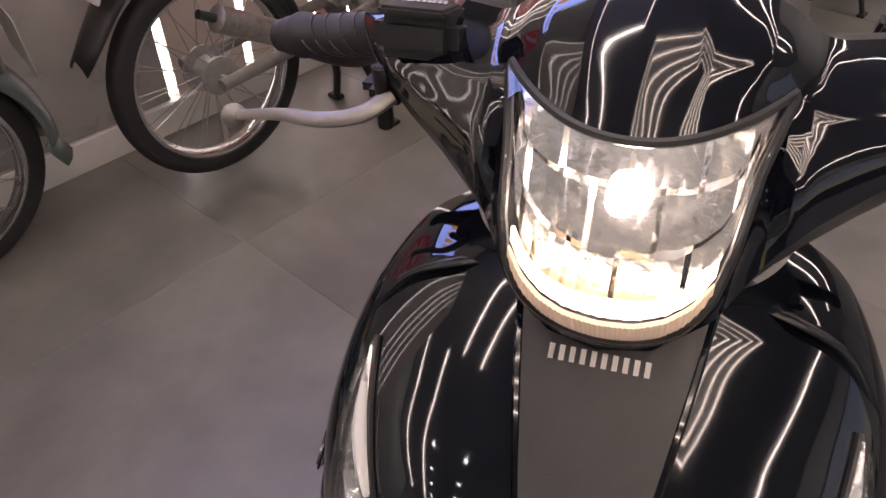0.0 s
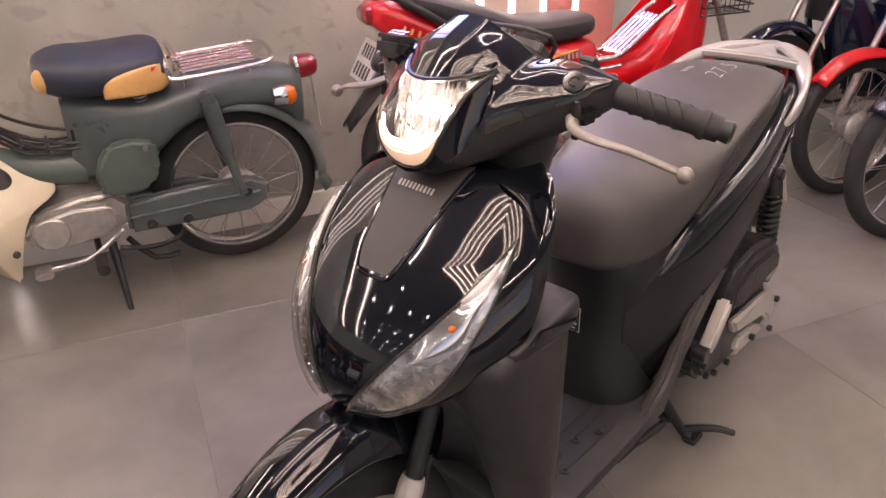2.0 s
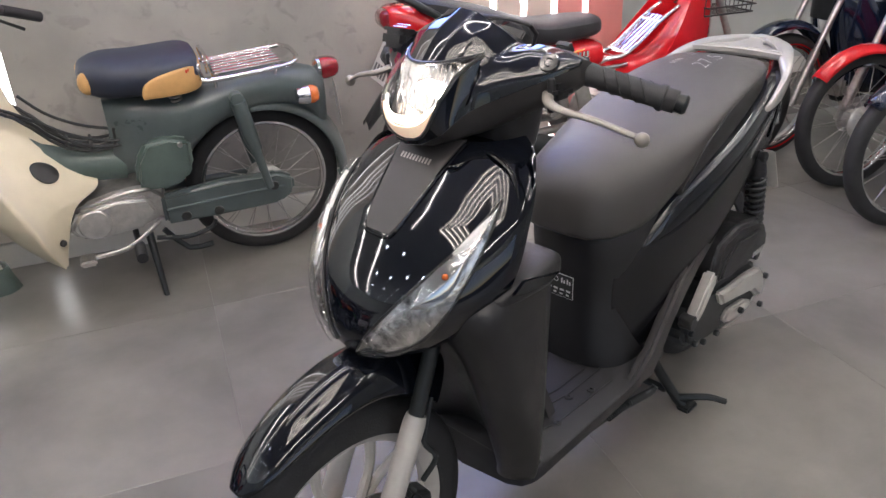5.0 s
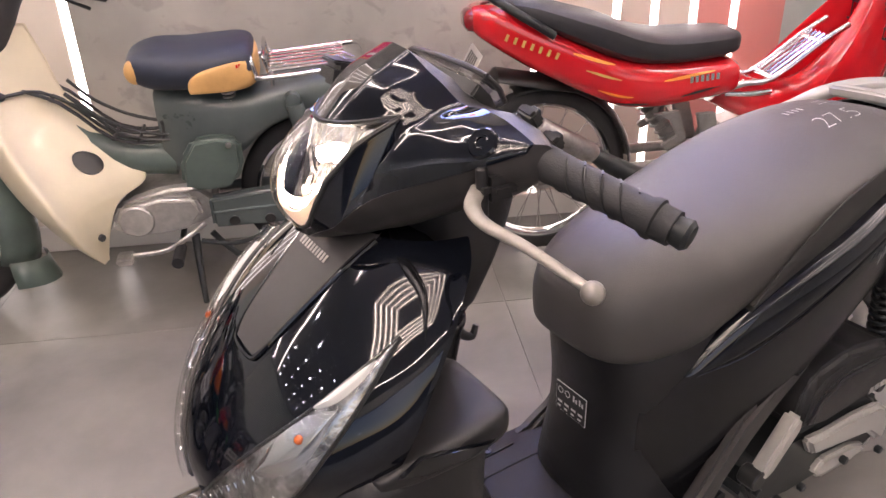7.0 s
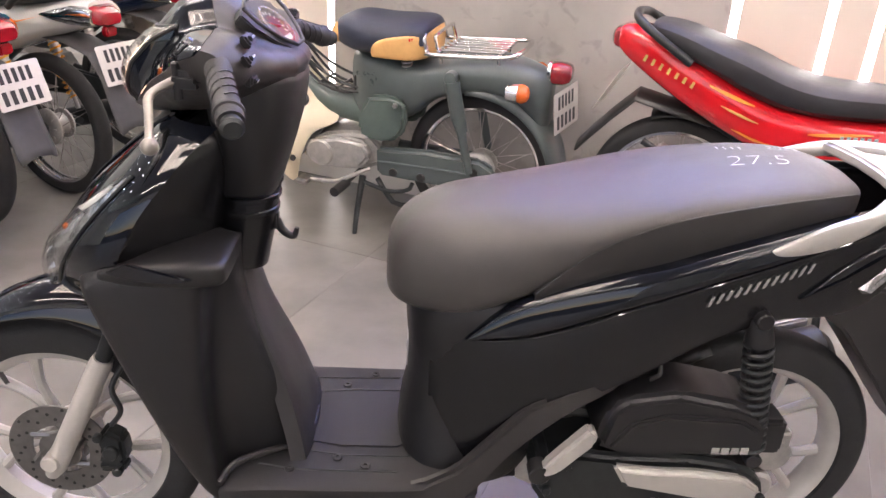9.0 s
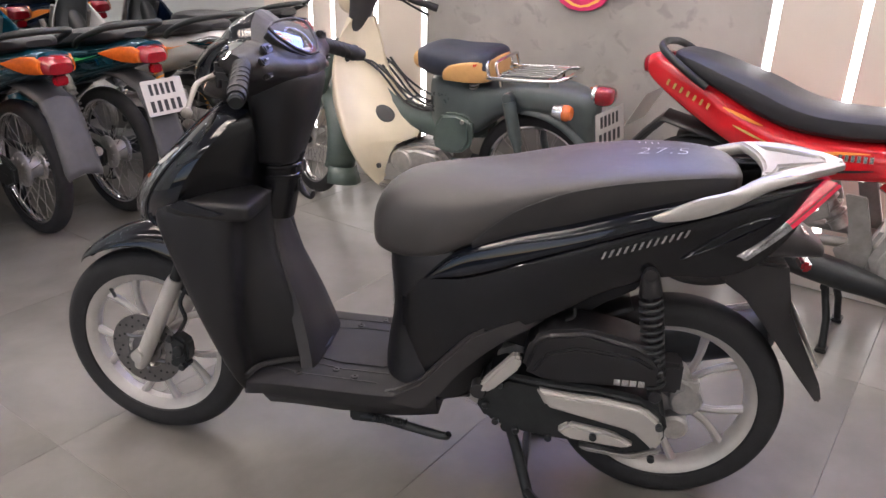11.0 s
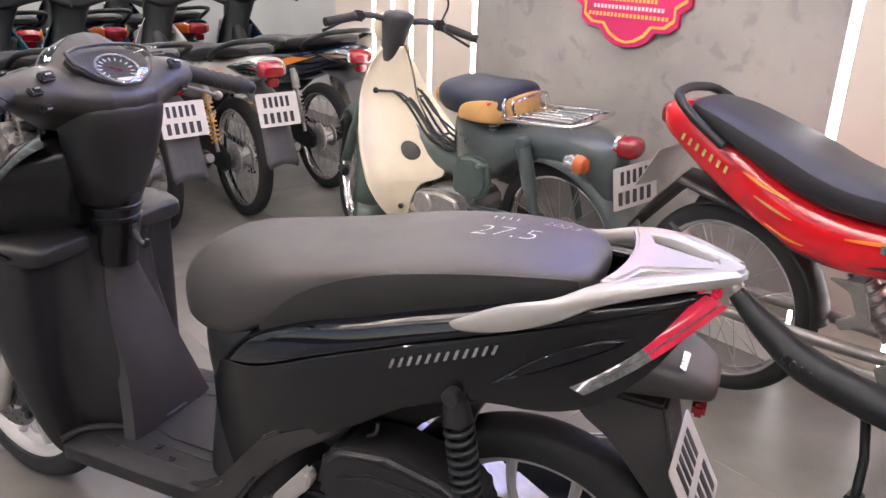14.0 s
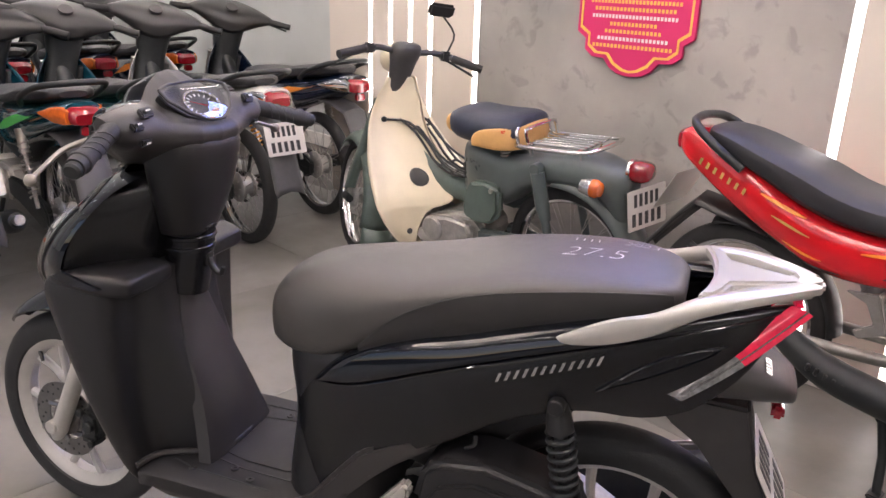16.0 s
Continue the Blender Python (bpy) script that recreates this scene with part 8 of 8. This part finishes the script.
for sy in (-1, 1):
    tube(bm, [(-0.48, sy * 0.06, 0.36), (-0.20, sy * 0.085, 0.345), (0.13, sy * 0.09, 0.325)], 0.017, 10, 2)
part("swing_arm", bm, DULLALLOY, suz, "silver swing arm")
bm = bmesh.new()
tube(bm, [(-0.20, 0, 0.58), (-0.36, 0, 0.38)], 0.03, 14)
coil(bm, (-0.21, 0, 0.57), (-0.35, 0, 0.40), 0.036, 0.005, 8)
part("mono_shock", bm, STEEL, suz)
# silver brackets under the body
for sy in (-1, 1):
    bm = bmesh.new()
    prism(bm, [(-0.22, 0.525), (-0.30, 0.535), (-0.335, 0.44), (-0.27, 0.405), (-0.255, 0.425), (-0.30, 0.455), (-0.275, 0.505)], sy * 0.11 - 0.008, sy * 0.11 + 0.008, "xz", 0.003)
    part("foot_bracket", bm, DULLALLOY, suz, "silver alloy bracket")
    bm = bmesh.new()
    prism(bm, [(-0.36, 0.52), (-0.42, 0.52), (-0.47, 0.36), (-0.455, 0.28), (-0.40, 0.27), (-0.36, 0.34), (-0.40, 0.37), (-0.385, 0.44)], sy * 0.105 - 0.008, sy * 0.105 + 0.008, "xz", 0.003)
    part("frame_plate", bm, DULLALLOY, suz, "silver alloy frame plate")
bm = bmesh.new()
prism(bm, [(-0.78, 0.28), (-0.74, 0.42), (-0.62, 0.47), (-0.48, 0.44), (-0.44, 0.34), (-0.48, 0.24), (-0.64, 0.20), (-0.75, 0.22)], -0.11, 0.12, "xz", 0.02, 3)
disc(bm, 0.082, 0.105, 0.15, (-0.57, 0, 0.325), "y", 28, 0, 0.012)
disc(bm, 0.04, 0.14, 0.158, (-0.57, 0, 0.325), "y", 20, 0, 0.004)
disc(bm, 0.06, 0.10, 0.14, (-0.68, 0, 0.31), "y", 24, 0, 0.01)
seng = part("engine", bm, ALLOY, suz, "cast alloy engine")
bm = bmesh.new()
tube(bm, [(-0.75, 0.02, 0.36), (-0.90, 0.02, 0.42)], 0.06, 18)
part("cylinder", bm, DARKMETAL, seng, "black engine cylinder")
# exhaust: silver end, black shielded body
bm = bmesh.new()
ML = [(0.12, 0.165, 0.510), (-0.02, 0.165, 0.432), (-0.12, 0.165, 0.365), (-0.24, 0.17, 0.312), (-0.40, 0.165, 0.285), (-0.52, 0.15, 0.262), (-0.70, 0.10, 0.20), (-0.85, 0.05, 0.28)]
tube(bm, ML[1:], [0.022, 0.036, 0.046, 0.046, 0.036, 0.020, 0.018], 16, 4)
ex = part("exhaust", bm, DARKMETAL, suz, "black exhaust")
bm = bmesh.new()
tube(bm, [(0.155, 0.165, 0.530), (0.150, 0.165, 0.527), (-0.01, 0.165, 0.437), (-0.03, 0.165, 0.427)], [0.022, 0.032, 0.032, 0.022], 20)
part("silencer_end", bm, STEEL, ex, "brushed silver silencer end")
bm = bmesh.new()
tube(bm, [(0.15, 0.165, 0.527), (0.195, 0.168, 0.552)], 0.011, 12)
part("outlet", bm, DARKMETAL, ex)
for i in range(9):
    bm = bmesh.new()
    block(bm, (-0.20 - 0.022 * i, 0.212 - 0.001 * i, 0.330 - 0.006 * i), (0.012, 0.012, 0.022), 0.003, Matrix.Rotation(radians(-15), 4, "Y"), 1)
    part("heat_slot", bm, STICKER, ex)
bm = bmesh.new()
for sy in (-1, 1):
    tube(bm, [(-0.36, sy * 0.07, 0.20), (-0.39, sy * 0.10, 0.10), (-0.40, sy * 0.125, 0.012)], 0.012, 10)
    block(bm, (-0.40, sy * 0.13, 0.007), (0.035, 0.05, 0.014), 0.004)
tube(bm, [(-0.36, -0.09, 0.20), (-0.36, 0.09, 0.20)], 0.012, 10)
part("centre_stand", bm, DARKMETAL, suz, "black centre stand, down")
# front half: red spine, leg shields, chrome carrier
bm = bmesh.new()
tube(bm, [(-0.98, 0, 0.86), (-0.90, 0, 0.66), (-0.76, 0, 0.53), (-0.60, 0, 0.52), (-0.46, 0, 0.58)], [0.05, 0.06, 0.065, 0.065, 0.06], 16, 4)
part("spine_cover", bm, RED, suz, "red frame cover")
for sy in (-1, 1):
    rows = []
    for z, xf, xr, w in refine([(0.86, -0.99, -0.90, 0.07), (0.76, -1.01, -0.83, 0.13), (0.64, -1.02, -0.74, 0.17), (0.54, -1.00, -0.66, 0.185), (0.46, -0.96, -0.64, 0.185), (0.38, -0.90, -0.72, 0.17)], 2):
        rows.append([Vector((xf + (xr - xf) * (i / 7), sy * (0.04 + (w - 0.04) * (i / 7) ** 0.6), z)) for i in range(8)])
    part("leg_shield", shell(rows), RED, suz, "red leg shield", solid=0.004, sub=1)
bm = bmesh.new()
for y in (-0.06, 0.06):
    tube(bm, [(-0.44, y, 0.565), (-0.53, y, 0.590), (-0.62, y, 0.600), (-0.76, y, 0.705), (-0.84, y, 0.755)], 0.010, 10, 3)
    tube(bm, [(-0.47, y * 0.9, 0.56), (-0.55, y, 0.555), (-0.62, y, 0.56)], 0.009, 10, 3)
for x, z in ((-0.53, 0.59), (-0.62, 0.60), (-0.76, 0.705)):
    tube(bm, [(x, -0.065, z), (x, 0.065, z)], 0.009, 10)
cr = part("tube_carrier", bm, CHROME, suz, "chrome tube carrier over the frame")
for i in range(4):
    bm = bmesh.new()
    tube(bm, [(-0.62, -0.036 + 0.024 * i, 0.602), (-0.78, -0.036 + 0.024 * i, 0.722)], 0.006, 8)
    part("carrier_bar", bm, CHROME, cr)
bm = bmesh.new()
for sy in (-1, 1):
    tube(bm, [SF + Vector((0, sy * 0.085, -0.02)), SF + Vector((0.11, sy * 0.085, 0.22))], 0.019, 12)
    tube(bm, [SF + Vector((0.10, sy * 0.085, 0.20)), SF + Vector((0.25, sy * 0.085, 0.54))], 0.014, 12)
part("fork", bm, STEEL, suz, "steel fork")
part("front_mudguard", arch(SF, 0.300, 0.315, 150, 20, 0.05, 0.066, 0.035, 16), RED, suz, "red front mudguard", solid=0.004)
bm = body_loft([(-1.10, 0.90, 0.98, 0.05), (-1.05, 0.86, 1.0, 0.10), (-0.97, 0.86, 1.01, 0.13), (-0.90, 0.89, 1.0, 0.11), (-0.86, 0.92, 0.98, 0.06)], 2, 16, 2.6)
hc = part("handlebar_cover", bm, RED, suz, "red handlebar cover")
for sy in (-1, 1):
    bm = bmesh.new()
    tube(bm, [(-0.94, sy * 0.09, 0.965), (-0.90, sy * 0.18, 0.965), (-0.86, sy * 0.225, 0.96)], 0.012, 10, 3)
    hb = part("handlebar", bm, DARKMETAL, suz, "black handlebar")
    bm = bmesh.new()
    tube(bm, [(-0.87, sy * 0.21, 0.96), (-0.77, sy * 0.30, 0.945)], 0.017, 14)
    part("grip", bm, GRIP, hb, "black rubber grip")
    bm = bmesh.new()
    tube(bm, [(-0.91, sy * 0.18, 0.95), (-0.93, sy * 0.22, 0.94), (-0.85, sy * 0.32, 0.92)], 0.006, 8, 3)
    part("lever", bm, DARKMETAL, hb, "dark lever")
# wire basket in front
bm = bmesh.new()
def basket_ring(z, k):
    return [(-0.93, -0.13 * k, z), (-1.10 - 0.06 * k, -0.13 * k, z), (-1.10 - 0.06 * k, 0.13 * k, z), (-0.93, 0.13 * k, z), (-0.93, -0.13 * k, z)]
for z, k in ((0.715, 0.85), (0.745, 0.92), (0.80, 1.0), (0.84, 1.04)):
    tube(bm, basket_ring(z, k), 0.0035, 6)
basket = part("wire_basket", bm, STICKER, suz, "black wire front basket")
for i in range(9):
    y = -0.11 + 0.0275 * i
    bm = bmesh.new()
    tube(bm, [(-0.93, y, 0.84), (-0.93, y * 0.9, 0.715), (-1.15, y * 0.9, 0.715), (-1.162, y, 0.84)], 0.0025, 5)
    part("basket_wire", bm, STICKER, basket)

# ---- floor tiles, 80 cm ----
bm = bmesh.new()
block(bm, ((U0 + U1) / 2, (V0 + V1) / 2, -0.035), (U1 - U0, V1 - V0, 0.06))
floor = part("floor", bm, GROUT, None, flat=True)
tagged(floor, "polished grey porcelain tile floor", "", "", "structure")
floor.matrix_world = room(0, 0)
bm = bmesh.new()
block(bm, (0, 0, -0.004), (0.7968, 0.7968, 0.008), 0.0012, segs=1)
tile0 = None
for i in range(-9, 7):
    for j in range(-6, 3):
        u, v = -0.70 + 0.797 * (i + 0.5), 0.297 + 0.797 * (j + 0.5)
        if not (U0 + 0.4 < u < U1 - 0.4 and V0 + 0.4 < v < V1 - 0.35):
            continue
        if tile0 is None:
            tile0 = part("tile", bm, TILE, floor, flat=True)
            tile0.matrix_basis = Matrix.Translation((u, v, 0))
        else:
            again(tile0, Matrix.Translation((u, v, 0)) @ pose(0, 0, 0, 0, 0, 90 * ((i * 7 + j * 3) % 4)), floor)
